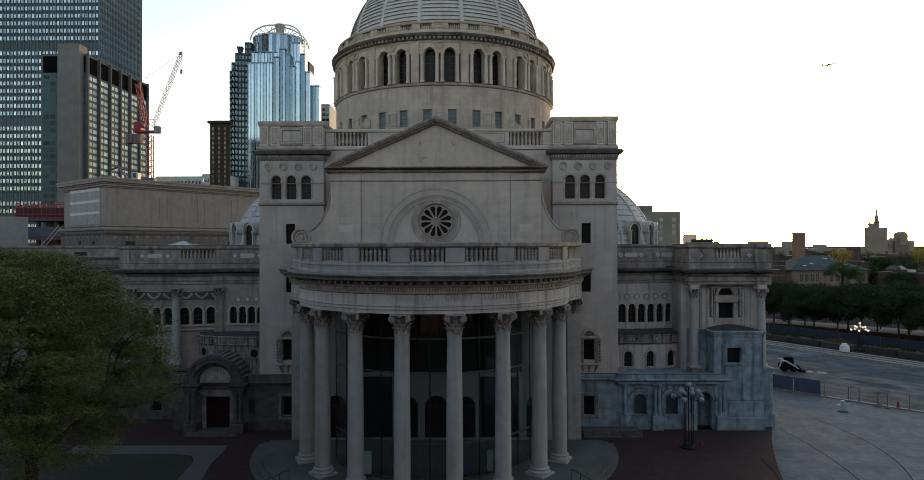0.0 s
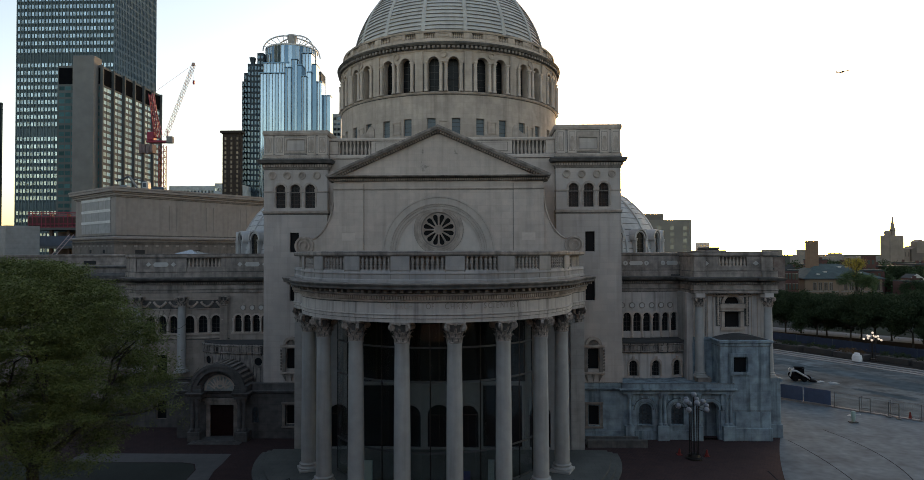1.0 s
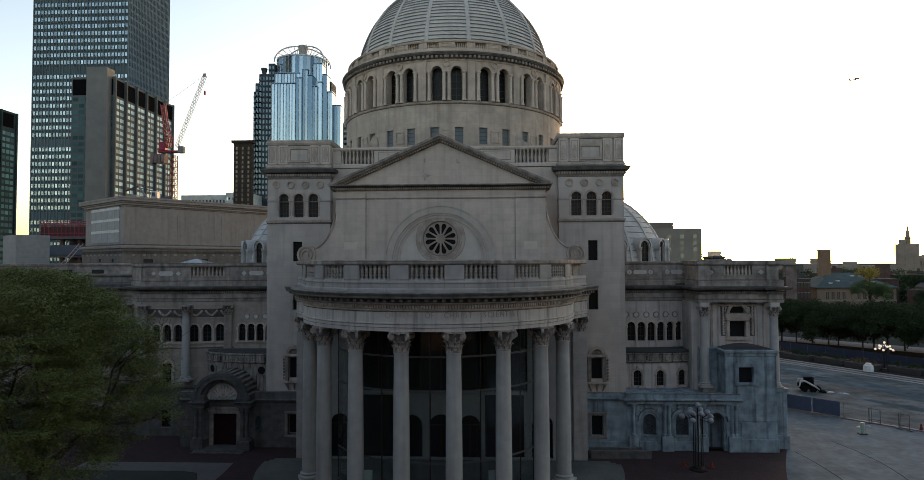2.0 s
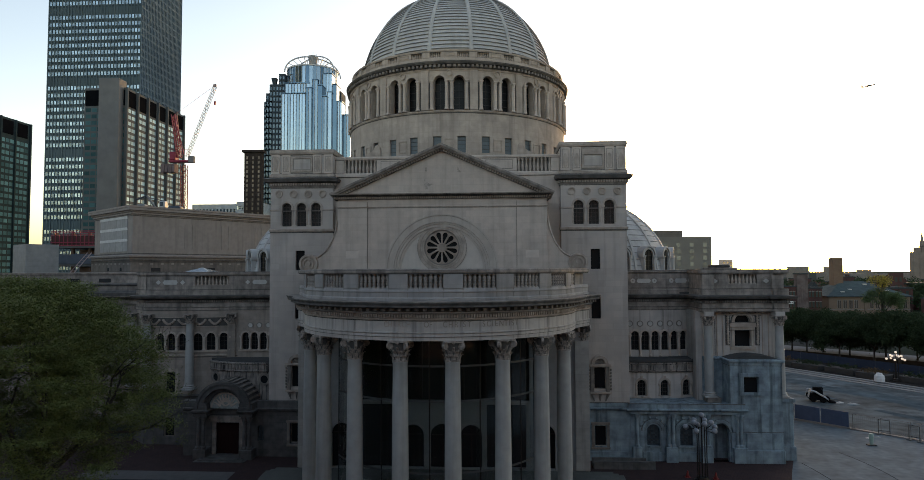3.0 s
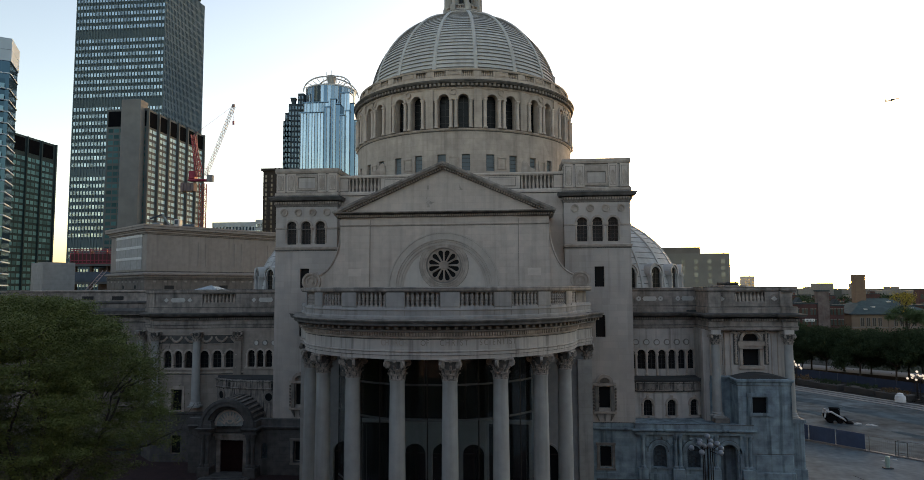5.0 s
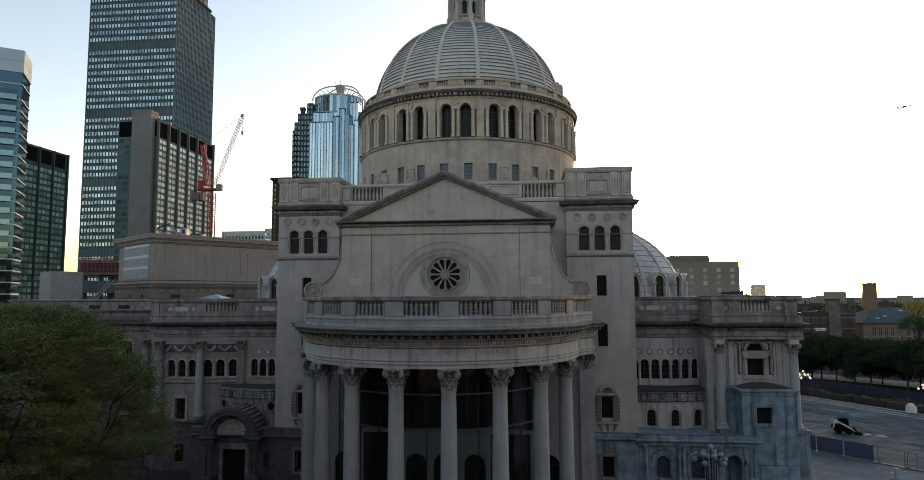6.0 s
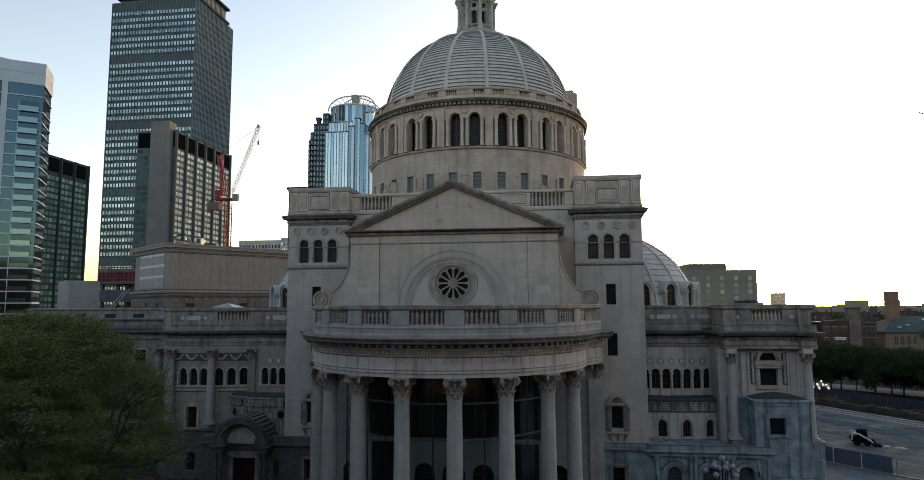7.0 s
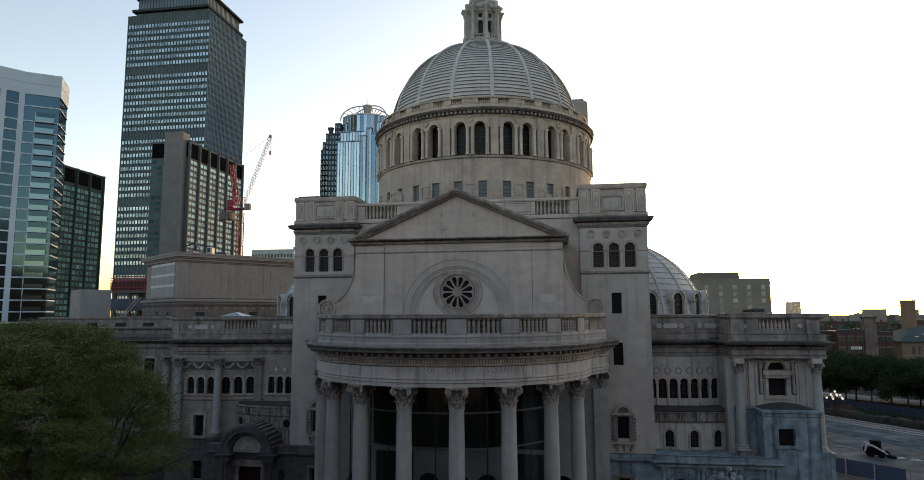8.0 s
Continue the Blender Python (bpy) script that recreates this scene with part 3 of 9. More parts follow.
part("rose_field", ring(B(), 0, RZ, 2.2, 3.3, 0.296, 0.52, front(GY), 0, 360, 48), SMOOTH, church)
# rose window: frame, hub, twelve petals, glass
rose = new("rose_window")
rose.parent, rose.matrix_basis = church, pose(0, 0, 0)
b = B()
for r0, r1, d in ((1.72, 1.84, 0.1), (1.87, 2.05, 0.16), (2.08, 2.36, 0.2)):
    ring(b, 0, RZ, r0, r1, d, 0.4, front(GY), 0, 360, 48)
part("frame", b, CARVED, rose)
for r0 in (1.84, 2.05, 2.36):
    part("frame_groove", ring(B(), 0, RZ, r0, r0 + 0.04, 0.25, 0.4, front(GY), 0, 360, 48), CREVICESHADE, rose)
b = B()
fr = front(GY)
petals = []
for k in range(12):
    a = radians(30 * k + 15)
    pts = [(0.46, -0.04)] + [(1.26 + 0.23 * math.cos(radians(q)), 0.23 * math.sin(radians(q))) for q in range(-100, 101, 20)] + [(0.46, 0.04)]
    petals.append([(u * math.cos(a) - v * math.sin(a), RZ + u * math.sin(a) + v * math.cos(a)) for u, v in pts])
panel(b, [(1.72 * math.cos(2 * math.pi * i / 48), RZ + 1.72 * math.sin(2 * math.pi * i / 48)) for i in range(48)], petals, front(GY + 0.3), 0.14)
for k in range(12):
    part("petal_moulding", ring(B(), 1.26 * math.cos(radians(30 * k + 15)), RZ + 1.26 * math.sin(radians(30 * k + 15)), 0.235, 0.335, 0.19, 0.32, fr, 30 * k + 15 - 100, 30 * k + 15 + 100, 12), CARVED, rose)
    a = radians(30 * k)
    p, q = (0.44 * math.cos(a), GY + 0.24, RZ + 0.44 * math.sin(a)), (1.2 * math.cos(a), GY + 0.24, RZ + 1.2 * math.sin(a))
    part("spoke", bar(B(), p, q, 0.05, 6, 0.07), CARVED, rose)
part("hub_ring", ring(B(), 0, RZ, 0.34, 0.45, 0.17, 0.32, fr, 0, 360, 20), CARVED, rose)
part("hub", ring(B(), 0, RZ, 0.0, 0.3, 0.24, 0.32, fr, 0, 360, 16), CARVED, rose)
part("tracery_groove", ring(B(), 0, RZ, 1.6, 1.72, 0.28, 0.33, fr, 0, 360, 48), CREVICESHADE, rose)
part("tracery", b, CARVED, rose, "twelve-petal stone tracery")
part("pane", disc(B(), 0, RZ, 1.75, 0.46, 0.5, fr, 32), GLASS, rose, "dark glass")
# pilaster strips, string course, pale repair blocks
for s in (-1, 1):
    part("corner_pilaster", box(B(), min(s * 7.2, s * 10.06), max(s * 7.2, s * 10.06), GY - 0.14, GY - 0.002, 16.8, 25.7), STONE, church)
    part("pilaster_joint", box(B(), s * 7.17 - 0.025, s * 7.17 + 0.025, GY - 0.02, GY + 0.1, 19.2, 25.7), CREVICESHADE, church)
GP = [(-10.05, 68), (-10.05, GY - 0.14), (-7.2, GY - 0.14), (-7.2, GY), (7.2, GY), (7.2, GY - 0.14), (10.05, GY - 0.14), (10.05, 68)]
part("string_course", sweep(B(), GP, [(-0.05, 25.13), (0.06, 25.14), (0.08, 25.22), (-0.05, 25.25)]), CARVED, church)
part("string_groove", sweep(B(), GP, [(-0.05, 25.08), (0.03, 25.08), (0.03, 25.125), (-0.05, 25.125)]), CREVICESHADE, church)
for s in (-1, 1):
    part("repair_block", box(B(), min(s * 8.0, s * 9.25), max(s * 8.0, s * 9.25), GY - 0.155, GY - 0.14, 20.25, 20.95), NEWSTONE, church, "paler replaced stone block")
# horizontal cornice with dentils
b = sweep(B(), GP, [(-0.2, 25.92), (0.06, 25.92), (0.1, 25.97), (0.12, 26.2), (-0.2, 26.2)])
part("gable_band", b, WEATHER, church)
dentil_row("dentil_course", church, GP, 0.1, 26.0, 26.18, 0.12, 0.09, 0.15)
part("gable_cornice", sweep(B(), GP, [(-0.2, 26.31), (0.6, 26.31), (0.66, 26.36), (0.68, 26.43), (-0.2, 26.5)]), WEATHER, church)
# underside of the gable cornice darkened by colour, as if shaded
part("gable_drip", sweep(B(), GP, [(-0.2, 26.2), (0.4, 26.21), (0.6, 26.3), (-0.2, 26.309)]), SOOTSHADE, church)
# tympanum and raking cornices
part("tympanum", panel(B(), [(-9.6, 26.3), (9.6, 26.3), (0, 30.55)], [], front(GY - 0.05), 0.6), STONE, church)
np.random.seed(6)
STAIN = mat("dark_lichen_stain", (0.24, 0.212, 0.185), tint=(0.4, 0.345, 0.3), var=0.3, scale=7.0)
for k_, (sx_, sz_, rx_, rz_) in enumerate(((-1.35, 27.3, 0.36, 0.2), (-1.43, 27.2, 0.14, 0.42), (-0.98, 27.36, 0.14, 0.06), (-1.62, 27.75, 0.05, 0.12), (-1.5, 28.75, 0.1, 0.35), (1.6, 28.75, 0.1, 0.3), (1.75, 28.55, 0.18, 0.1))):
    o_ = [(sx_ + rx_ * math.cos(2 * math.pi * i / 18) * np.random.uniform(0.6, 1.1), sz_ + rz_ * math.sin(2 * math.pi * i / 18) * np.random.uniform(0.6, 1.1)) for i in range(18)]
    part("stain", panel(B(), o_, [], front(GY - 0.055 - 0.004 * k_), 0.003), STAIN, church, "dark lichen stain on the stone")
b, bd, bg2 = B(), B(), B()
for s in (-1, 1):
    p, q = Vector((s * 10.75, 0, 26.5)), Vector((0, 0, 31.24))
    d = (q - p).normalized()
    nrm = Vector((-d.z, 0, d.x)) if d.x > 0 else Vector((d.z, 0, -d.x))
    if nrm.z < 0:
        nrm = -nrm
    for o0, o1, y0, y1, bm_ in ((-0.22, 0.0, GY - 0.8, 69, b), (-0.38, -0.2, GY - 0.66, 64, b), (-0.62, -0.36, GY - 0.2, 62, bg2)):
        pts = [p + nrm * o0, Vector((0, 0, (p + nrm * o0).z + (10.75 - abs((nrm * o0).x)) * abs(d.z / d.x) if False else 31.24 + o0 / abs(d.x) if d.x else 0)),
               Vector((0, 0, 31.24 + o1 / abs(d.x))), p + nrm * o1]
        lo, hi = [bm_.verts.new((v.x, y0, v.z)) for v in pts], [bm_.verts.new((v.x, y1, v.z)) for v in pts]
        bm_.faces.new(lo); bm_.faces.new(hi[::-1])
        for i in range(4):
            bm_.faces.new((lo[i], lo[(i + 1) % 4], hi[(i + 1) % 4], hi[i]))
    n = 46
    for i in range(1, n):
        c = p.lerp(q, i / n) - nrm * 0.5
        e = d * 0.07
        pts = [c - e - nrm * 0.1, c + e - nrm * 0.1, c + e + nrm * 0.12, c - e + nrm * 0.12]
        lo, hi = [bd.verts.new((v.x, GY - 0.42, v.z)) for v in pts], [bd.verts.new((v.x, GY - 0.15, v.z)) for v in pts]
        bd.faces.new(lo)
        for i2 in range(4):
            bd.faces.new((lo[i2], lo[(i2 + 1) % 4], hi[(i2 + 1) % 4], hi[i2]))
part("raking_cornice", b, WEATHER, church, "weathered raking cornice of the gable")
part("raking_band", bg2, WCARVED, church)
tagged(part("dentil_course", bd, CARVED, church, "row of small stone dentils"), kind="stuff")
# roof and sides of the gable block
b = B()
panel(b, [(-10.3, 26.3), (10.3, 26.3), (0, 30.75)], [], front(GY + 0.6), 9.0)
box(b, -10.03, 10.03, GY + 0.62, 69, 16.8, 26.2)
part("gable_body", b, STONE, church)

# concave flanks ending in scrolls
for s in (-1, 1):
    pts = [(s * 9.9, 16.8), (s * 13.2, 16.8), (s * 13.2, 19.4)]
    pts += [(s * (10.05 + 2.6 * (1 - math.sin(t)) ** 1.0), 20.3 + 4.9 * (1 - math.cos(t))) for t in [math.pi / 2 * i / 12 for i in range(1, 13)]]
    pts += [(s * 9.9, 25.2)]
    fl = part("scroll_bracket", panel(B(), pts, [], front(GY + 0.15), 1.1), STONE, church)
    b = B()
    ring(b, s * 12.95, 19.75, 0.72, 0.92, -0.12, 1.2, fr, 0, 360, 28)
    ring(b, s * 12.95, 19.75, 0.42, 0.55, -0.08, 0.6, fr, 0, 360, 20)
    disc(b, s * 12.95, 19.75, 0.74, 0.05, 1.1, fr, 28)
    disc(b, s * 12.95, 19.75, 0.22, -0.12, 0.3, fr, 14)
    part("scroll", b, CARVED, fl, "carved stone scroll")
    pr = [q for q in pts[3:-1]]
    b = B()
    for (u0, v0), (u1, v1) in zip(pr, pr[1:]):
        bar(b, (u0, GY + 0.1, v0), (u1, GY + 0.1, v1), 0.09, 6)
    part("edge_roll", b, CARVED, fl)

# ---- the two front towers ----
# reflected sky's blue-grey is put into this glass colour
LOWGLASS = mat("sky_toned_leaded_glass", (0.055, 0.07, 0.08), rough=0.3, var=0.3, bump=0.05, fine=4.0, spec=0.3, island=0.3)


def arched_window(parent, uc, hw, z0, zs, fn, depth, bars=(3, 5), ku=1.0, round_r=None):
    w = new("window")
    w.parent = parent
    bm = B()
    bm.faces.new([bm.verts.new(fn(u, v, depth)) for u, v in arch(uc, hw * 1.02, zs - 0.02, zs, 10, ku)])
    # leaded lights, each a little out of true
    cols, rows = bars[0] * 2, bars[1] * 2
    for j in range(rows):
        for i in range(cols):
            ua, ub = (uc + ku * hw * 1.02 * (2 * q / cols - 1) for q in (i, i + 1))
            va, vb = (z0 + (zs - 0.02 - z0) * q / rows for q in (j, j + 1))
            k1, k2 = random.uniform(-0.003, 0.003), random.uniform(-0.003, 0.003)
            bm.faces.new([bm.verts.new(fn(u, v, depth + e)) for u, v, e in ((ua, va, k1), (ub, va, k2), (ub, vb, -k1), (ua, vb, -k2))])
    part("pane", bm, SKYGLASS if z0 > 20 else LOWGLASS if z0 < 5 else GLASS, w)
    for i in range(1, bars[0]):
        u = uc + ku * hw * (2 * i / bars[0] - 1)
        part("glazing_bar", bar(B(), fn(u, z0, depth - 0.03), fn(u, zs + hw * 0.8, depth - 0.03), 0.022, 4), LEAD, w)
    for i in range(1, bars[1]):
        v = z0 + (zs + hw - z0) * i / bars[1]
        k = 1.0 if v < zs else math.sqrt(max(0.05, 1 - ((v - zs) / hw) ** 2))
        part("glazing_bar", bar(B(), fn(uc - ku * hw * k, v, depth - 0.03), fn(uc + ku * hw * k, v, depth - 0.03), 0.02, 4), LEAD, w)
    return w


TY = 65.5
for s in (-1, 1):
    tow = new("tower")
    tow.parent = church
    tz = 0.4 if s > 0 else 0.0
    xa, xb = (11.85, 18.5) if s > 0 else (-18.5, -11.85)
    xc = (xa + xb) / 2
    fn = front(TY)
    wins = [xc + k * 1.55 + s * 0.03 for k in (-1, 0, 1)]
    holes = [arch(u, 0.52, 23.75, 25.68) for u in wins]
    sx = s * 15.3
    holes += [rect(sx - 0.48, sx + 0.48, 19.15, 21.2), rect(sx - 0.48, sx + 0.48, 14.1, 16.3), rect(s * 15.55 - 0.55, s * 15.55 + 0.55, 7.1, 9.2), rect(s * 15.55 - 0.55, s * 15.55 + 0.55, 1.4, 3.4)]
    b = panel(B(), rect(xa, xb, 0, 31.4 + tz), holes, fn, 0.6)
    part("tower_wall", b, TOWERSTONE, tow)
    part("tower_wall", box(B(), xa, xa + 0.5, TY + 0.6, 73, 0, 31.4 + tz), STONE, tow)
    part("tower_wall", box(B(), xb - 0.5, xb, TY + 0.6, 73, 0, 31.4 + tz), STONE, tow)
    part("tower_wall", box(B(), xa, xb, 73, 73.5, 0, 31.4 + tz), STONE, tow)
    part("tower_deck", box(B(), xa + 0.4, xb - 0.4, TY + 0.6, 73, 30.6, 31.0 + tz), ROOF, tow)
    for u in wins:
        arched_window(tow, u, 0.52, 23.75, 25.68, fn, 0.38, (3, 6))
    b = B()
    for u in wins:
        ring(b, u, 25.7, 0.52, 0.72, -0.09, 0.05, fn, 0, 180, 14)
        for e in (-1, 1):
            bar(b, (u + e * 0.62, TY + 0.06, 23.9), (u + e * 0.62, TY + 0.06, 25.45), 0.11, 8)
            box(b, u + e * 0.62 - 0.15, u + e * 0.62 + 0.15, TY - 0.1, TY + 0.1, 25.45, 25.7)
    for k in range(4):
        u = xc + (k - 1.5) * 1.55 + s * 0.1
        ring(b, u, 27.15, 0.27, 0.4, -0.14, 0.05, fn, 0, 360, 16)
        disc(b, u, 27.15, 0.26, -0.02, 0.05, fn, 14)
    part("window_surround", b, CARVED, tow, "carved arches, colonnettes and roundels of the window group")
    sl = s * 15.55
    for z0, z1, hw, su in ((19.15, 21.2, 0.48, sx), (14.1, 16.3, 0.48, sx), (7.1, 9.2, 0.55, sl), (1.4, 3.4, 0.55, sl)):
        part("pane", box(B(), su - hw, su + hw, TY + 0.35, TY + 0.4, z0, z1), GLASS, tow, "dark narrow window glass")
    # carved hood window low on the tower
    sx = sl
    for e in (-1, 1):
        part("window_jamb", box(B(), sx + e * 0.77 - 0.18, sx + e * 0.77 + 0.18, TY - 0.18, TY - 0.002, 6.8, 9.3, 0.02), WCARVED, tow)
        part("window_jamb", box(B(), sx + e * 0.75 - 0.14, sx + e * 0.75 + 0.14, TY - 0.12, TY - 0.062, 1.3, 3.5, 0.02), WCARVED, tow)
        b = B()
        for k in range(7):
            bar(b, (sx + e * 1.08, TY - 0.02, 7.0 + 0.32 * k), (sx + e * 1.12, TY - 0.12, 7.16 + 0.32 * k), 0.12, 6, 0.06)
        part("carved_drop", b, WCARVED, tow)
    part("hood_shelf", box(B(), sx - 1.15, sx + 1.15, TY - 0.3, TY - 0.002, 9.31, 9.56, 0.03), CARVED, tow)
    part("hood_arch", ring(B(), sx, 9.58, 0.55, 0.85, -0.3, -0.002, fn, 0, 180, 12), CARVED, tow, "round carved hood")
    b = disc(B(), sx, 9.66, 0.48, -0.05, 0.002, fn, 14)
    for k in range(5):
        a = radians(30 + 30 * k)
        bar(b, (sx, TY - 0.05, 9.62), (sx + 0.45 * math.cos(a), TY - 0.12, 9.62 + 0.45 * math.sin(a)), 0.07, 5, 0.04)
    part("hood_shell", b, WCARVED, tow)
    part("window_sill", box(B(), sx - 1.15, sx + 1.15, TY - 0.26, TY - 0.002, 6.58, 6.79, 0.03), CARVED, tow)
    for e in (-0.8, 0, 0.8):
        part("sill_bracket", bar(B(), (sx + e, TY - 0.12, 6.58), (sx + e * 0.7, TY - 0.05, 5.85), 0.16, 6, 0.05), WCARVED, tow)
    part("window_lintel", box(B(), sx - 0.95, sx + 0.95, TY - 0.16, TY - 0.062, 3.51, 3.76, 0.02), WCARVED, tow)
    part("window_sill", box(B(), sx - 0.95, sx + 0.95, TY - 0.14, TY - 0.062, 1.08, 1.29, 0.02), WCARVED, tow)
    sq = [(xa, TY), (xb, TY), (xb, 73), (xa, 73)]
    b = sweep(B(), sq, [(-0.1, 27.8), (0.06, 27.8), (0.1, 28.0), (0.12, 28.3), (-0.1, 28.3)], True)
    part("dentil_band", b, WCARVED, tow)
    part("string_groove", sweep(B(), sq, [(-0.1, 23.06), (0.05, 23.06), (0.05, 23.15), (-0.1, 23.15)], True), GROOVESHADE, tow)
    dentil_row("dentil_course", tow, sq, 0.08, 28.04, 28.26, 0.15, 0.12, 0.18, True)
    part("cornice", sweep(B(), sq, [(-0.1, 28.3), (0.5, 28.4), (0.56, 28.55), (0.64, 28.72), (0.1, 28.9), (-0.1, 28.9)], True), SOOTSHADE, tow, "dark projecting cornice")
    b = sweep(B(), sq, [(-0.1, 23.15), (0.1, 23.2), (0.14, 23.42), (-0.1, 23.5)], True)
    edges = [xa] + [u + e * 0.74 for u in wins for e in (-1, 1)] + [xb]
    for u0, u1 in zip(edges[::2], edges[1::2]):
        if u1 - u0 > 0.1:
            box(b, u0, u1, TY - 0.05, TY + 0.1, 25.4, 25.53)
    for u in (xa, xb):
        box(b, u - 0.05, u + 0.05, TY, 73, 25.4, 25.53)
    part("string_course", b, CARVED, tow)
    b = sweep(B(), sq, [(-0.1, 31.3 + tz), (0.08, 31.35 + tz), (0.14, 31.55 + tz), (0.1, 31.84 + tz), (-0.5, 31.9 + tz), (-0.5, 31.3 + tz)], True)
    sweep(b, sq, [(-0.1, 28.9), (0.12, 28.9), (0.12, 29.2), (0.02, 29.3), (-0.1, 29.3)], True)
    part("parapet_moulding", b, CARVED, tow)
    for u in (xa + 0.05, xa + 1.22, xb - 1.22 - 0.9, xb - 0.05 - 0.9):
        part("parapet_pilaster", box(B(), u, u + 0.9, TY - 0.12, TY - 0.002, 29.3, 31.3 + tz), STONE, tow)
        part("panel_groove", panel(B(), rect(u + 0.13, u + 0.77, 29.5, 31.1 + tz), [rect(u + 0.18, u + 0.72, 29.55, 31.05 + tz)], front(TY - 0.126), 0.004), CREVICESHADE, tow)
        part("pilaster_joint", box(B(), u - 0.03, u - 0.002, TY - 0.04, TY - 0.002, 29.3, 31.3 + tz), GROOVESHADE, tow)
        part("parapet_panel", panel(B(), [(u + 0.45 + 0.24 * math.cos(2 * math.pi * i / 16), 30.3 + 0.75 * math.sin(2 * math.pi * i / 16)) for i in range(16)], [], front(TY - 0.17), 0.05), CARVED, tow)
    b = panel(B(), rect(xc - 1.15, xc + 1.15, 29.5, 31.1 + tz), [rect(xc - 0.95, xc + 0.95, 29.7, 30.9)], front(TY - 0.1), 0.098)
    part("parapet_panel", b, CARVED, tow)
    part("panel_groove", panel(B(), rect(xc - 1.21, xc + 1.21, 29.44, 31.16 + tz), [rect(xc - 1.155, xc + 1.155, 29.495, 31.105 + tz)], front(TY - 0.03), 0.028), CREVICESHADE, tow)
    part("panel_groove", panel(B(), rect(xc - 0.945, xc + 0.945, 29.705, 30.895), [rect(xc - 0.89, xc + 0.89, 29.76, 30.84)], front(TY - 0.03), 0.028), CREVICESHADE, tow)
    for z_, o_ in ((28.93, 0.125), (29.31, 0.02), (31.26 + tz, 0.05), (27.74, 0.03)):
        part("parapet_groove", sweep(B(), sq, [(-0.1, z_), (o_, z_), (o_, z_ + 0.045), (-0.1, z_ + 0.045)], True), GROOVESHADE, tow)
    part("string_groove", sweep(B(), sq, [(-0.1, 25.33), (0.035, 25.33), (0.035, 25.4), (-0.1, 25.4)], True), CREVICESHADE, tow)
    if s > 0:
        bs_ = panel(B(), rect(13.98, 18.52, 0.0, 4.72), [rect(15.0, 16.1, 1.4, 3.4)], front(TY - 0.06), 0.058)
        part("granite_base", bs_, GRANITE, tow, "blue granite cladding of the tower's foot")
    b = B()
    lathe(b, [(3.6, 31.5 + tz), (0.0, 32.55 + tz)], 4, math.pi / 4, math.pi / 4 + 2 * math.pi, xc, 69.2)
    part("tower_roof", b, ROOF, tow)

# ---- body between the towers ----
AY = 66.4
part("nave_front", box(B(), -11.84, 11.84, AY, 70, 0, 29.2), STONE, church)
part("nave_block", box(B(), -18, 18, 73.5, 108, 0, 29.4), STONE, church)
part("nave_roof", box(B(), -17.9, 17.9, 73.4, 108, 29.4, 29.5), ROOF, church)
part("nave_roof", box(B(), -11.8, 11.8, AY + 0.4, 73.4, 29.4, 29.5), ROOF, church)
part("nave_link", box(B(), -11.84, 11.84, 70, 73.5, 20, 29.4), STONE, church)
b = sweep(B(), [(-11.85, AY), (11.85, AY)], [(-0.3, 29.0), (0.15, 29.0), (0.15, 29.3), (0.05, 29.4), (-0.3, 29.4)])
sweep(b, [(-11.85, AY), (11.85, AY)], [(-0.35, 30.85), (0.08, 30.85), (0.14, 31.0), (0.1, 31.15), (-0.35, 31.15)])
for s in (-1, 1):
    for x0, x1 in ((10.95, 11.8), (0, 7.4)):
        box(b, min(s * x0, s * x1), max(s * x0, s * x1), AY - 0.03, AY + 0.3, 29.4, 30.85)
    box(b, min(s * 4.2, s * 6.9), max(s * 4.2, s * 6.9), AY - 0.1, AY - 0.03, 29.75, 30.6)
att = part("attic_parapet", b, STONE, church)
for s in (-1, 1):
    part("panel_groove", panel(B(), rect(s * 5.55 - 1.42, s * 5.55 + 1.42, 29.68, 30.67), [rect(s * 5.55 - 1.355, s * 5.55 + 1.355, 29.745, 30.605)], front(AY - 0.05), 0.018), CREVICESHADE, att)
for z_, o_ in ((29.42, 0.04), (30.8, 0.04), (28.94, 0.03)):
    part("parapet_groove", sweep(B(), [(-11.85, AY), (11.85, AY)], [(-0.02, z_), (o_, z_), (o_, z_ + 0.045), (-0.02, z_ + 0.045)]), GROOVESHADE, att)
for s in (-1, 1):
    o_ = [(s * u, v) for u, v in ((7.5, 29.51), (9.2, 29.51), (9.15, 32.0), (8.75, 32.15), (8.4, 32.4), (8.15, 32.9), (7.85, 33.05), (7.65, 32.8), (7.6, 32.2))]
    part("attic_scroll", panel(B(), o_, [], front(69.4), 0.9), CARVED, church, "carved stone scroll behind the attic parapet")
AB = baluster_mesh(1.45, 0.17)
# dark backing added for the shade in the attic baluster gaps
part("parapet_back", box(B(), -11.8, 11.8, AY + 0.42, AY + 0.55, 29.51, 30.84), CREVICESHADE, att)
for s in (-1, 1):
    pieces("baluster", AB, att, [pose(s * (7.62 + 0.4 * i), AY + 0.1, 29.4) for i in range(9)])

# ---- drum, dome and lantern ----
DX, DY = 0.0, 85.0
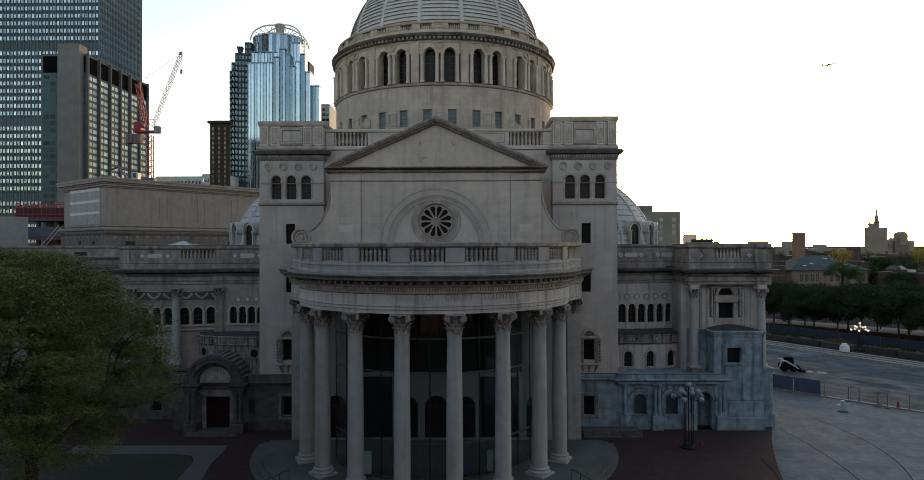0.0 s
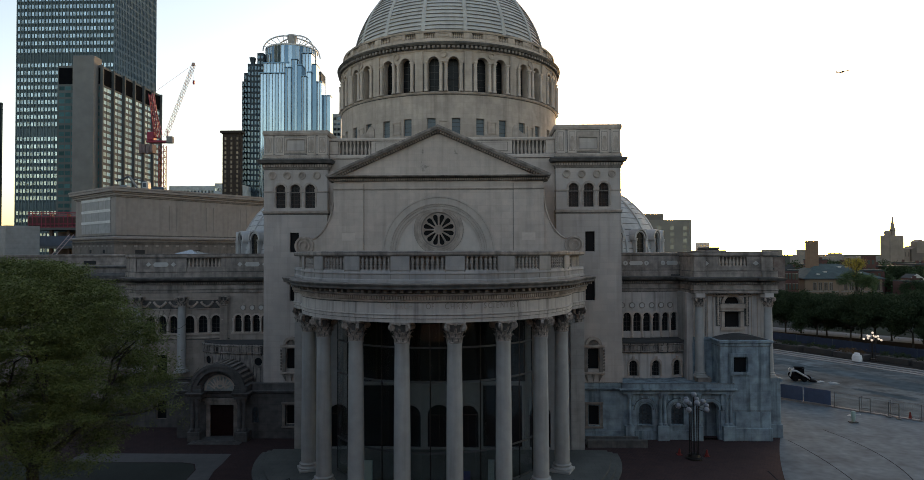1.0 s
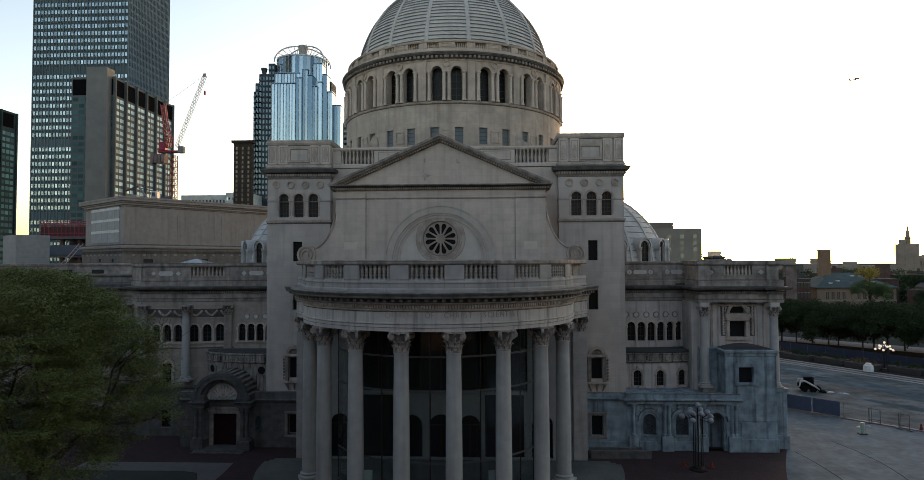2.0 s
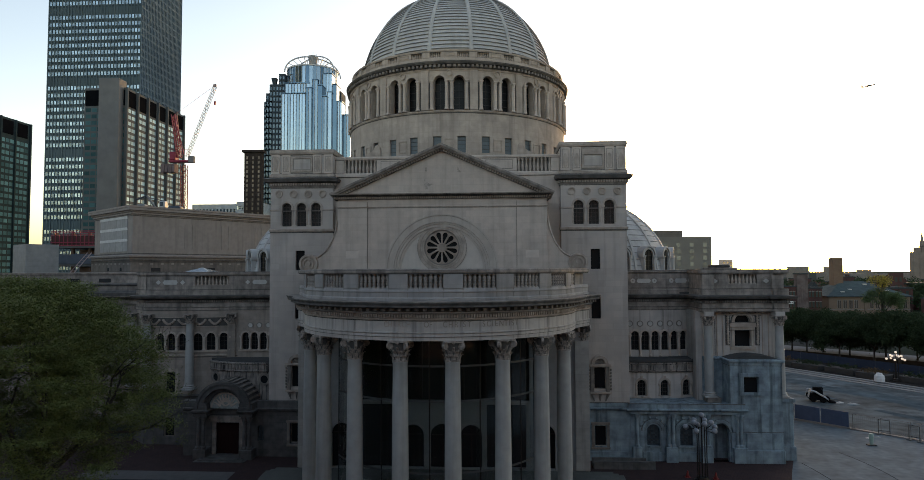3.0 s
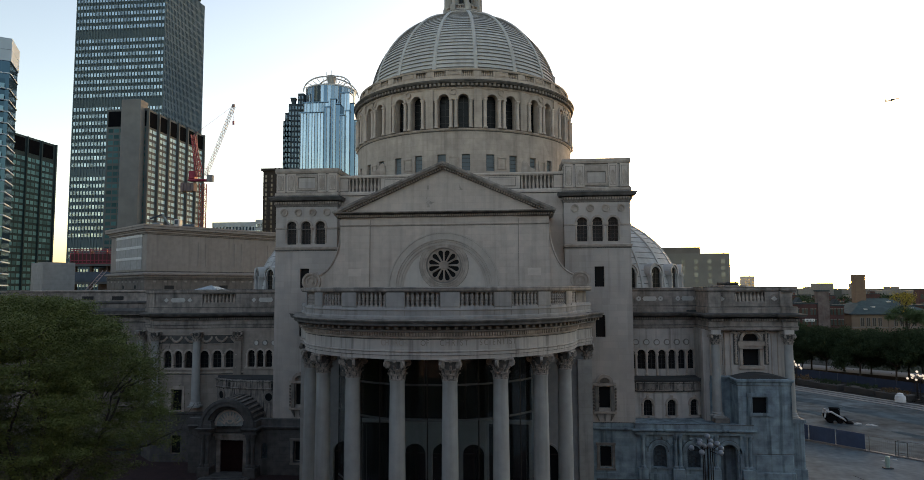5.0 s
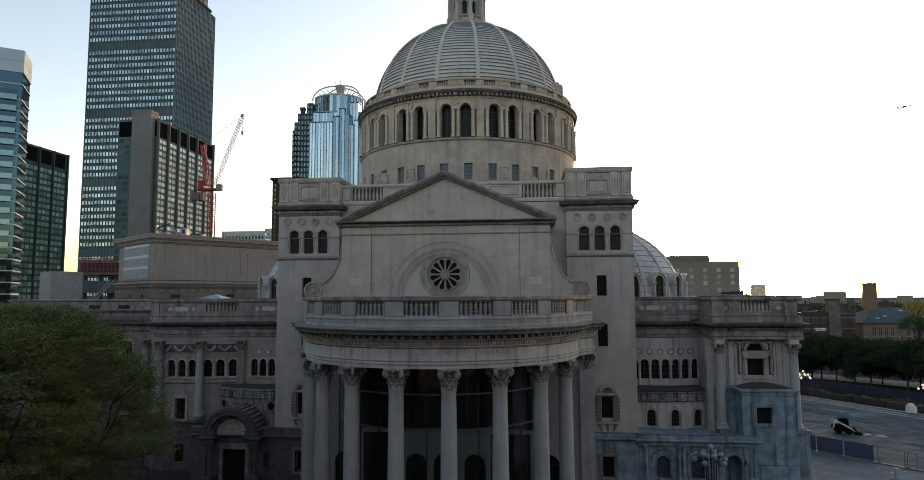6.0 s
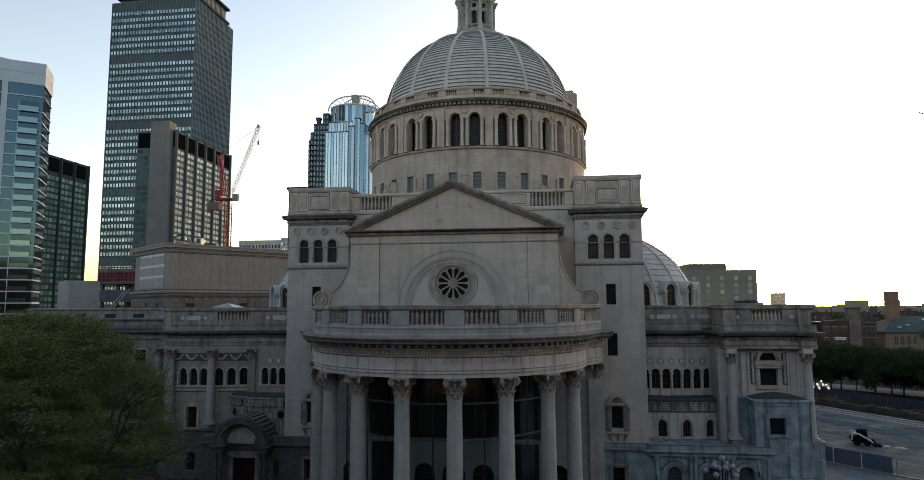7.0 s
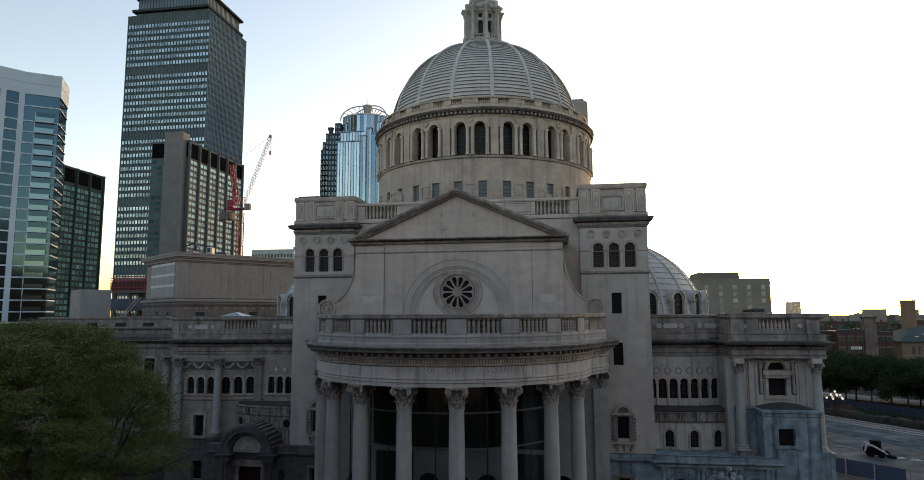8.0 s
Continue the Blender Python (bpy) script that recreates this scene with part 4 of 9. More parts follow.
# separate limestone tone: the drum is darker than the gable by colour
DRUM = mat("dimmed_drum_limestone", (0.46, 0.385, 0.328), tint=(0.35, 0.295, 0.253), var=0.2, streak=0.3, joints=(1.5, 0.62, 0.12))
drum = new("drum")
drum.parent = church


def round_wall(R):
    return lambda a, v, d: (DX + (R - d) * math.sin(a), DY - (R - d) * math.cos(a), v)


RD = 14.2
fn = round_wall(RD)
k1 = 1 / RD
b = B()
for i in range(32):
    a = radians(11.25 * i + 5.625)
    h = radians(11.25 / 2)
    ol = [(a - h + 2 * h * j / 4, 29.0) for j in range(5)] + [(a + h - 2 * h * j / 4, 36.9) for j in range(5)]
    panel(b, ol, [rect(a - 0.48 * k1, a + 0.48 * k1, 32.3, 34.2)], fn, 0.5)
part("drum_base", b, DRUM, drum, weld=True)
BLUEGLASS = mat("blue_grey_glass", (0.115, 0.15, 0.17), rough=0.35, var=0.2)
for i in range(32):
    if i in range(10, 22):
        continue
    a = radians(11.25 * i + 5.625)
    b = B()
    b.faces.new([b.verts.new(fn(u, v, 0.3)) for u, v in rect(a - 0.5 * k1, a + 0.5 * k1, 32.2, 34.3)])
    part("attic_pane", b, BLUEGLASS, drum, "small blue-grey window")
    for v in (32.77, 33.25, 33.72):
        part("glazing_bar", bar(B(), fn(a - 0.48 * k1, v, 0.27), fn(a + 0.48 * k1, v, 0.27), 0.025, 4), LEAD, drum)
    if i % 2:
        am = a + radians(5.625)
        part("attic_panel", panel(B(), rect(am - 0.55 * k1, am + 0.55 * k1, 32.5, 33.9), [rect(am - 0.42 * k1, am + 0.42 * k1, 32.63, 33.77)], lambda u, v, d: fn(u, v, d - 0.08), 0.1), CARVED, drum)
CIR = [(DX + RD * math.sin(radians(t)), DY - RD * math.cos(radians(t))) for t in range(0, 360, 3)]
b = sweep(B(), CIR, [(-0.5, 36.9), (0.05, 36.9), (0.13, 37.0), (0.13, 37.12), (0.0, 37.2), (-0.5, 37.2)], True)
part("drum_ledge", b, CARVED, drum)
part("ledge_groove", sweep(B(), CIR, [(-0.1, 36.82), (0.06, 36.82), (0.06, 36.9), (-0.1, 36.9)], True), GROOVESHADE, drum)
# arcade: sixteen bays of two round-headed openings with colonnettes
b = B()
HW = 0.63
COLN = B()
lathe(COLN, [(0.25, 0), (0.25, 0.14), (0.2, 0.22), (0.185, 0.3), (0.165, 2.95), (0.2, 3.0), (0.17, 3.06), (0.24, 3.26)], 10)
box(COLN, -0.23, 0.23, -0.23, 0.3, 3.26, 3.38)
COLN = finish("colonnette", COLN, STONE)
for i in range(16):
    c = radians(22.5 * i)
    h = radians(11.25)
    offs2 = radians(4.56)
    seen = i < 6 or i > 10
    for e in (-1, 1):
        a = c + e * offs2
        lo, hi = (c, c + h) if e > 0 else (c - h, c)
        ol = [(lo + (hi - lo) * j / 5, 37.2) for j in range(6)] + [(hi - (hi - lo) * j / 5, 42.0) for j in range(6)]
        panel(b, ol, [arch(a, HW, 37.22, 40.52, 10, k1)], fn, 0.8)
        if not seen:
            continue
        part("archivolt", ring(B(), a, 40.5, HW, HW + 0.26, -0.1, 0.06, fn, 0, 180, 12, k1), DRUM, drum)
        for f in (-1, 1):
            u = a + f * (HW + 0.21) * k1
            part("colonnette", COLN, None, drum, m=at_angle(DX, DY, RD + 0.16, math.degrees(u), 37.18))
        bd = B()
        bd.faces.new([bd.verts.new(fn(u, v, 1.0)) for u, v in arch(a, HW + 0.1, 37.2, 40.65, 8, k1)])
        part("pane", bd, GLASS, drum, "dark arcade glass")
        part("glazing_bar", bar(B(), fn(a, 37.2, 0.95), fn(a, 41.3, 0.95), 0.03, 4), LEAD, drum)
        for v in (38.0, 38.8, 39.6, 40.4):
            part("glazing_bar", bar(B(), fn(a - HW * k1, v, 0.95), fn(a + HW * k1, v, 0.95), 0.025, 4), LEAD, drum)
    if seen:
        # dark stripes stand in for the shaded gaps beside the colonnettes
        for da in (0.0, 2.26, -2.26):
            q_ = c + da * k1
            part("jamb_groove", sweep(B(), [(DX + RD * math.sin(u), DY - RD * math.cos(u)) for u in (q_ - 0.07 * k1, q_ + 0.07 * k1)], [(-0.05, 37.2), (0.012, 37.2), (0.012, 40.4), (-0.05, 40.4)]), GROOVESHADE, drum)
        part("roundel", ring(B(), c, 41.4, 0.27, 0.4, -0.12, 0.05, fn, 0, 360, 14, k1), CARVED, drum)
        pa = c + h
        part("pier", sweep(B(), [(DX + RD * math.sin(u), DY - RD * math.cos(u)) for u in (pa - 0.44 * k1, pa, pa + 0.44 * k1)], [(-0.05, 37.2), (0.16, 37.2), (0.16, 41.715), (-0.05, 41.715)]), DRUM, drum)
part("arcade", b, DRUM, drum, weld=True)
b = sweep(B(), CIR, [(-0.5, 41.72), (0.06, 41.72), (0.1, 41.8), (0.16, 41.9), (-0.5, 41.92)], True)
part("drum_moulding", b, CARVED, drum)
# overhang's shade put in as a dark band
part("cornice_shadow_band", sweep(B(), CIR, [(-0.5, 41.92), (0.12, 41.92), (0.14, 42.32), (-0.5, 42.32)], True), SOOTSHADE, drum)
dentil_row("modillion_course", drum, CIR, 0.1, 42.02, 42.3, 0.26, 0.24, 0.34, True, WCARVED)
b = sweep(B(), CIR, [(-0.5, 42.3), (0.46, 42.36), (0.5, 42.46), (0.56, 42.5), (0.6, 42.66), (0.1, 42.86), (-1.6, 42.86)], True)
part("drum_cornice", b, SOOTSHADE, drum, "dark round cornice")
RB = 13.95
CB = [(DX + RB * math.sin(radians(t)), DY - RB * math.cos(radians(t))) for t in range(0, 360, 3)]
b = sweep(B(), CB, [(-0.4, 42.84), (0.12, 42.84), (0.12, 43.1), (0.06, 43.16), (0.06, 43.26), (0, 43.32), (-0.4, 43.32)], True)
sweep(b, CB, [(-0.4, 43.98), (0.06, 43.98), (0.11, 44.1), (0.11, 44.18), (-0.4, 44.22)], True)
for i in range(16):
    for c, w in ((22.5 * i + 11.25, 0.47), (22.5 * i, 0.92)):
        dw = math.degrees(w / RB)
        pth = [(DX + RB * math.sin(radians(c + t)), DY - RB * math.cos(radians(c + t))) for t in (-dw, 0, dw)]
        sweep(b, pth, [(-0.35, 43.32), (0.05, 43.32), (0.05, 44.0), (-0.35, 44.0)])
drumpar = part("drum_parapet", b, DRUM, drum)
# same added dark sheet behind the drum's balusters
part("parapet_back", sweep(B(), CB, [(-0.6, 42.87), (-0.42, 42.87), (-0.42, 43.98), (-0.6, 43.98)], True), CREVICESHADE, drumpar)
part("coping_groove", sweep(B(), CB, [(-0.1, 43.92), (0.055, 43.92), (0.055, 43.975), (-0.1, 43.975)], True), GROOVESHADE, drumpar)
DB = baluster_mesh(0.68, 0.1)
for i in range(16):
    part("parapet_panel", panel(B(), rect(22.5 * i - 2.6, 22.5 * i + 2.6, 43.45, 43.86), [rect(22.5 * i - 2.2, 22.5 * i + 2.2, 43.52, 43.79)],
         lambda u, v, d: (DX + (RB + 0.1 - d) * math.sin(radians(u)), DY - (RB + 0.1 - d) * math.cos(radians(u)), v), 0.06), CARVED, drumpar)
    for e in (-1, 1):
        mid = 22.5 * i + e * 6.5
        for k in range(6):
            part("baluster", DB, None, drumpar, m=at_angle(DX, DY, RB - 0.13, mid + (k - 2.5) * 0.92, 43.32))

# dome of lapped courses between sixteen ribs
RM, ZM, HM = 12.65, 43.0, 12.93
prof = []
N = 34
for j in range(N):
    t0, t1 = radians(4 + 76.5 * j / N), radians(4 + 76.5 * (j + 1) / N)
    prof += [(RM * math.cos(t0) + 0.11, ZM + HM * math.sin(t0)), (RM * math.cos(t1) - 0.03, ZM + HM * math.sin(t1) - 0.02)]
b = B()
# dark rings under each course: dirt, and the lap's shade as colour
for j in range(1, N):
    t0 = radians(4 + 76.5 * j / N)
    lathe(b, [(RM * math.cos(t0) - 0.06, ZM + HM * math.sin(t0) - 0.09), (RM * math.cos(t0) + 0.125, ZM + HM * math.sin(t0) - 0.045), (RM * math.cos(t0) + 0.125, ZM + HM * math.sin(t0) - 0.005)], 96, 0, 2 * math.pi, DX, DY)
JOINTS = b
dome = part("dome", lathe(B(), [(12.9, 43.0)] + prof, 96, 0, 2 * math.pi, DX, DY), TILE, church, "pale grey dome of lapped stone courses")
tagged(part("course_joints", JOINTS, mat("joint_dirt_and_shade", (0.24, 0.24, 0.24), var=0.2), dome, "joints between the courses, dark with dirt and painted shade"), kind="stuff")
for i in range(16):
    b = B()
    a = radians(22.5 * i + 11.25)
    o, t = Vector((math.sin(a), -math.cos(a), 0)), Vector((math.cos(a), math.sin(a), 0))
    prev = None
    for j in range(19):
        th = radians(2 + 78.5 * j / 18)
        w = 0.17 * math.cos(th) ** 0.6 + 0.07
        rr, z = RM * math.cos(th), ZM + HM * math.sin(th)
        nn = (o * math.cos(th) + Vector((0, 0, math.sin(th))))
        base = Vector((DX, DY, z)) + o * rr
        cur = [b.verts.new(base - t * w), b.verts.new(base - t * w + nn * 0.12), b.verts.new(base - t * w * 0.4 + nn * 0.2), b.verts.new(base + t * w * 0.4 + nn * 0.2),
               b.verts.new(base + t * w + nn * 0.12), b.verts.new(base + t * w)]
        if prev:
            for q in range(5):
                b.faces.new((prev[q], prev[q + 1], cur[q + 1], cur[q]))
        prev = cur
    part("rib", b, TILE, dome, "raised stone rib")
# lantern
lant = new("lantern")
lant.parent = church
LSTONE = mat("lantern_limestone", (0.4, 0.39, 0.375), tint=(0.29, 0.285, 0.275), var=0.2, streak=0.3, fine=8.0)
LTURN = 18.0        # columns stand on the eight corners
b = lathe(B(), [(3.9, 55.0), (3.75, 55.35), (3.45, 55.45), (3.4, 55.7), (3.05, 55.85), (3.0, 56.1), (2.8, 56.2), (2.75, 56.4), (1.7, 56.45), (1.7, 57)], 40, 0, 2 * math.pi, DX, DY)
part("lantern_base", b, LSTONE, lant, "moulded stepped base")
for z_, r_ in ((55.4, 3.62), (55.78, 3.24), (56.15, 2.92)):
    part("base_groove", lathe(B(), [(r_ - 0.1, z_), (r_, z_), (r_, z_ + 0.05), (r_ - 0.1, z_ + 0.05)], 40, 0, 2 * math.pi, DX, DY), GROOVESHADE, lant)
LB = baluster_mesh(0.58, 0.1)
lk = 1 / 1.85
fl_ = lambda a, v, d: (DX + (1.85 - d) * math.sin(a), DY - (1.85 - d) * math.cos(a), v)
b = B()
for i in range(8):
    a, h, corner = radians(45 * i + LTURN + 22.5), radians(22.5), 45 * i + LTURN
    ol = [(a - h + 2 * h * j / 4, 56.4) for j in range(5)] + [(a + h - 2 * h * j / 4, 61.2) for j in range(5)]
    panel(b, ol, [arch(a, 0.37, 57.0, 58.95, 10, lk), rect(a - 0.27 * lk, a + 0.27 * lk, 59.72, 60.38)], fl_, 0.35)
    for shape in (arch(a, 0.42, 56.9, 58.95, 8, lk), rect(a - 0.3 * lk, a + 0.3 * lk, 59.68, 60.42)):
        bd = B()
        bd.faces.new([bd.verts.new(fl_(u, v, 0.42)) for u, v in shape])
        part("pane", bd, GLASS, lant, "dark glass")
    part("arch_moulding", ring(B(), a, 58.95, 0.38, 0.52, -0.07, 0.05, fl_, 0, 180, 10, lk), LSTONE, lant)
    m_ = at_angle(DX, DY, 0, corner, 0)
    part("buttress", box(B(), -0.24, 0.24, -2.3, -1.75, 56.42, 60.6, 0.03), LSTONE, lant, m=m_)
    part("column_pedestal", box(B(), -0.36, 0.36, -2.78, -2.02, 56.3, 57.16, 0.03), LSTONE, lant, m=m_)
    part("lantern_column", lathe(B(), [(0.31, 57.16), (0.31, 57.26), (0.25, 57.36), (0.24, 57.45), (0.2, 60.2), (0.27, 60.26), (0.22, 60.32), (0.34, 60.56), (0.34, 60.62), (0.0, 60.62)], 12, 0, 2 * math.pi, 0, -2.45), LSTONE, lant, m=m_)
    part("entablature_block", sweep(B(), [(-0.34, -1.9), (-0.34, -2.8), (0.34, -2.8), (0.34, -1.9)], [(-0.34, 60.63), (0.0, 60.63), (0.02, 60.85), (0.12, 60.92), (0.2, 61.1), (0.2, 61.2), (-0.34, 61.24)]), LSTONE, lant, m=m_)
    part("roof_scroll", box(B(), -0.2, 0.2, -2.5, -1.7, 61.2, 62.3, 0.12), LSTONE, lant, m=m_)
    for k in range(5):
        part("baluster", LB, None, lant, m=at_angle(DX, DY, 2.35, corner + 22.5 + (k - 2) * 5.6, 56.42))
    part("balustrade_rail", sweep(B(), [(DX + 2.35 * math.sin(radians(corner + q)), DY - 2.35 * math.cos(radians(corner + q))) for q in (8.8, 15, 22.5, 30, 36.2)], [(-0.12, 57.0), (0.12, 57.0), (0.14, 57.08), (0.1, 57.14), (-0.12, 57.14)]), LSTONE, lant)
part("lantern_wall", b, LSTONE, lant, weld=True)
b = lathe(B(), [(1.8, 60.6), (2.0, 60.64), (2.05, 60.9), (2.25, 61.0), (2.35, 61.18), (2.1, 61.26), (2.0, 61.9), (2.15, 62.0), (2.0, 62.2), (1.8, 63.2), (1.3, 64.2), (0.6, 64.9), (0.3, 65.3), (0.35, 65.8), (0.0, 66.4)], 32, 0, 2 * math.pi, DX, DY)
part("lantern_cap", b, LSTONE, lant)


# ---- side bays and pavilions ----
def run_wall(parent, name, p, q, z0, z1, material, openings=(), t=0.5, lift=0.0):
    """A straight wall from p to q (its right hand outside) with openings given along its length."""
    p, q = Vector(p), Vector(q)
    d = (q - p).normalized()
    nrm = Vector((d.y, -d.x))
    L = (q - p).length
    fn_ = lambda u, v, dd: (p.x + d.x * u - nrm.x * (dd - lift), p.y + d.y * u - nrm.y * (dd - lift), v)
    part(name, panel(B(), rect(0, L, z0, z1), list(openings), fn_, t), material, parent)
    return fn_, L


def entablature(parent, path, z, material=None, closed=False):
    """Architrave, frieze, dentils and dark cornice with the parapet's plinth, from z (its foot) to z + 2.1."""
    part("architrave", sweep(B(), path, [(-0.5, z), (0.1, z), (0.1, z + 0.25), (0.16, z + 0.3), (0.16, z + 0.36), (0.06, z + 0.4), (0.06, z + 0.85), (-0.5, z + 0.85)], closed), material or WEATHER, parent)
    part("fascia_groove", sweep(B(), path, [(-0.1, z + 0.31), (0.17, z + 0.31), (0.17, z + 0.35), (-0.1, z + 0.35)], closed), GROOVESHADE, parent)
    part("wall_groove", sweep(B(), path, [(-0.1, z - 0.06), (0.05, z - 0.06), (0.05, z - 0.004), (-0.1, z - 0.004)], closed), GROOVESHADE, parent)
    b_ = sweep(B(), path, [(-0.5, z + 0.85), (0.12, z + 0.85), (0.14, z + 1.12), (0.35, z + 1.2), (-0.5, z + 1.2)], closed)
    # dark backing paints the shade between the dentils
    part("dentil_band", b_, GROOVESHADE, parent)
    dentil_row("dentil_course", parent, path, 0.13, z + 0.9, z + 1.13, 0.14, 0.1, 0.15, closed, WCARVED)
    part("cornice", sweep(B(), path, [(-0.5, z + 1.2), (0.62, z + 1.3), (0.7, z + 1.42), (0.78, z + 1.58), (0.0, z + 1.7), (-0.5, z + 1.7)], closed), SOOTSHADE, parent, "projecting cornice in a dark soot-and-shade tone")


WCAP, WSH, WBS = capital_mesh(0.4, 1.05), shaft_mesh(0.46, 0.385, 6.7), base_mesh(0.46, 0.55)
CE = 14.75        # foot of the side entablatures


def big_column(parent, x, y, z, turn=0):
    c = new("column")
    c.parent, c.matrix_basis = parent, pose(x, y, z, 0, 0, turn)
    part("base", WBS, None, c)
    part("shaft", WSH, None, c, m=pose(0, 0, 0.55))
    part("capital", WCAP, None, c, "carved leafy capital", m=pose(0, 0, 7.2))


def little_column(bm, x, y, z0, z1, r):
    lathe(bm, [(r * 1.5, z0), (r * 1.5, z0 + r), (r, z0 + r * 1.6), (r * 0.9, z1 - r * 3), (r * 1.1, z1 - r * 2.8), (r * 1.6, z1 - r * 0.8), (r * 1.7, z1 - r * 0.8), (r * 1.7, z1), (0, z1)], 10, 0, 2 * math.pi, x, y)


def arcade_windows(parent, fn_, us, hw, z0, zs, depth=0.3, discs=None, foot=0.05):
    """Round-headed windows with colonnettes between them."""
    for u in us:
        arched_window(parent, u, hw, z0, zs, fn_, depth, (2, 4))
    b_ = B()
    for u in us:
        ring(b_, u, zs, hw, hw + 0.11, -0.07, 0.06, fn_, 0, 180, 10)
        ring(b_, u, zs, hw + 0.15, hw + 0.19, -0.05, 0.06, fn_, 10, 170, 10)
    st = us[1] - us[0]
    for u in [us[0] - st / 2] + [v + st / 2 for v in us]:
        x, y, _ = fn_(u, 0, -0.04)
        little_column(b_, x, y, z0 - foot, zs + 0.02, 0.115)
    x0, x1 = us[0] - st * 0.75, us[-1] + st * 0.75
    sv = [fn_(x0, 0, 0), fn_(x1, 0, 0)]
    sweep(b_, [(p[0], p[1]) for p in sv], [(-0.1, z0 - 0.22), (0.12, z0 - 0.2), (0.16, z0 - 0.05), (-0.1, z0 - 0.02)])
    part("window_arcade", b_, STONE, parent, "colonnettes and arches of the window group")
    if discs:
        for v in discs:
            b_ = B()
            disc(b_, v, zs + hw + 0.8, 0.24, -0.08, 0.05, fn_, 14)
            inlay = part("disc", b_, PALE, parent, "pale round marble inlay")
            part("disc_rim", ring(B(), v, zs + hw + 0.8, 0.245, 0.33, -0.12, 0.05, fn_, 0, 360, 14), CREVICESHADE, inlay)


# right bay, bowed outwards
bay = new("bow_bay")
bay.parent = church
BC, BR = (20.9, 84.4), 14.4
fb = lambda u, v, d: (BC[0] + (BR - d) * math.sin(u / BR), BC[1] - (BR - d) * math.cos(u / BR), v)
us = [-1.9 + 1.08 * i for i in range(7)]
b = B()
for u in us:
    panel(b, [(u - 0.54, 9.0), (u + 0.54, 9.0), (u + 0.54, CE), (u - 0.54, CE)], [arch(u, 0.41, 10.4, 12.03)], fb, 0.5)
part("bay_wall", b, FRIEZE, bay, weld=True)
arcade_windows(bay, fb, us, 0.41, 10.4, 12.03, discs=[u + 0.54 for u in us[:-1]], foot=0.62)
bpath = [fb(u, 0, 0)[:2] for u in [-2.6 + 8.4 * i / 16 for i in range(17)]]
entablature(bay, bpath, CE)
b = sweep(B(), bpath, [(-0.4, 16.9), (0.0, 16.9), (0.0, 17.0), (0.0, 18.7), (0.1, 18.78), (0.12, 18.98), (-0.4, 19.02)])
part("bay_parapet", b, WEATHER, bay)
for z_, o_ in ((18.64, 0.03), (18.93, 0.125), (17.05, 0.02)):
    part("parapet_groove", sweep(B(), bpath, [(-0.1, z_), (o_, z_), (o_, z_ + 0.06), (-0.1, z_ + 0.06)]), SOOTSHADE, bay)
part("parapet_plinth", sweep(B(), bpath, [(-0.4, 16.4), (0.1, 16.4), (0.1, 16.85), (0.02, 16.92), (-0.4, 16.92)]), WEATHER, bay)
for u in (0.2, 4.4):
    for e in (-1.15, 1.15):
        part("parapet_inlay", ring(B(), u + e, 17.85, 0.08, 0.26, -0.06, 0.05, fb, 0, 360, 8), PALE, bay, "pale ring inlay")
    b = panel(B(), [(u - 0.75, 17.85), (u - 0.6, 17.62), (u + 0.6, 17.62), (u + 0.75, 17.85), (u + 0.6, 18.08), (u - 0.6, 18.08)], [], lambda a, v, d: fb(a, v, d - 0.05), 0.1)
    part("parapet_inlay", b, PALE, bay, "pale lozenge inlay")
    rim_ = panel(B(), rect(u - 0.95, u + 0.95, 17.42, 18.28), [rect(u - 0.88, u + 0.88, 17.49, 18.21)], lambda a, v, d: fb(a, v, d - 0.02), 0.05)
    part("inlay_frame", rim_, CREVICESHADE, bay)
# balcony roof and lower bowed wall
lp = [(BC[0] + 16.2 * math.sin(radians(t)), BC[1] - 16.2 * math.cos(radians(t))) for t in range(-11, 24, 2)]
b = sweep(B(), lp, [(-2.2, 9.72), (-0.3, 9.6), (0.16, 9.66), (0.24, 9.6), (0.24, 9.42), (0.14, 9.32), (-2.2, 9.32)])
part("balcony_roof", b, WETSLAB, bay, "dark lean-to roof")
b = sweep(B(), lp, [(-0.4, 8.38), (0.1, 8.38), (0.16, 8.44), (0.05, 8.5), (0.05, 9.1), (0.16, 9.22), (0.16, 9.32), (-0.4, 9.32)])
part("carved_band", b, BAND, bay)
dentil_row("carved_leaves", bay, lp, 0.05, 8.58, 9.08, 0.22, 0.2, 0.1, material=BAND)
part("band_groove", sweep(B(), lp, [(-0.1, 8.3), (0.03, 8.3), (0.03, 8.376), (-0.1, 8.376)]), GROOVESHADE, bay)
fl2 = lambda u, v, d: (BC[0] + (16.1 - d) * math.sin(u / 16.1), BC[1] - (16.1 - d) * math.cos(u / 16.1), v)
us2 = [-0.6 + 2.42 * i for i in range(3)]
b = B()
for i, u in enumerate(us2):
    w0 = u - 1.21 if i else u - 2.2
    w1 = u + 1.21 if i < 2 else u + 1.8
    panel(b, rect(w0, w1, 5.6, 8.38), [arch(u, 0.42, 5.85, 7.08)], fl2, 0.5)
part("lower_bay_wall", b, FRIEZE, bay, weld=True)
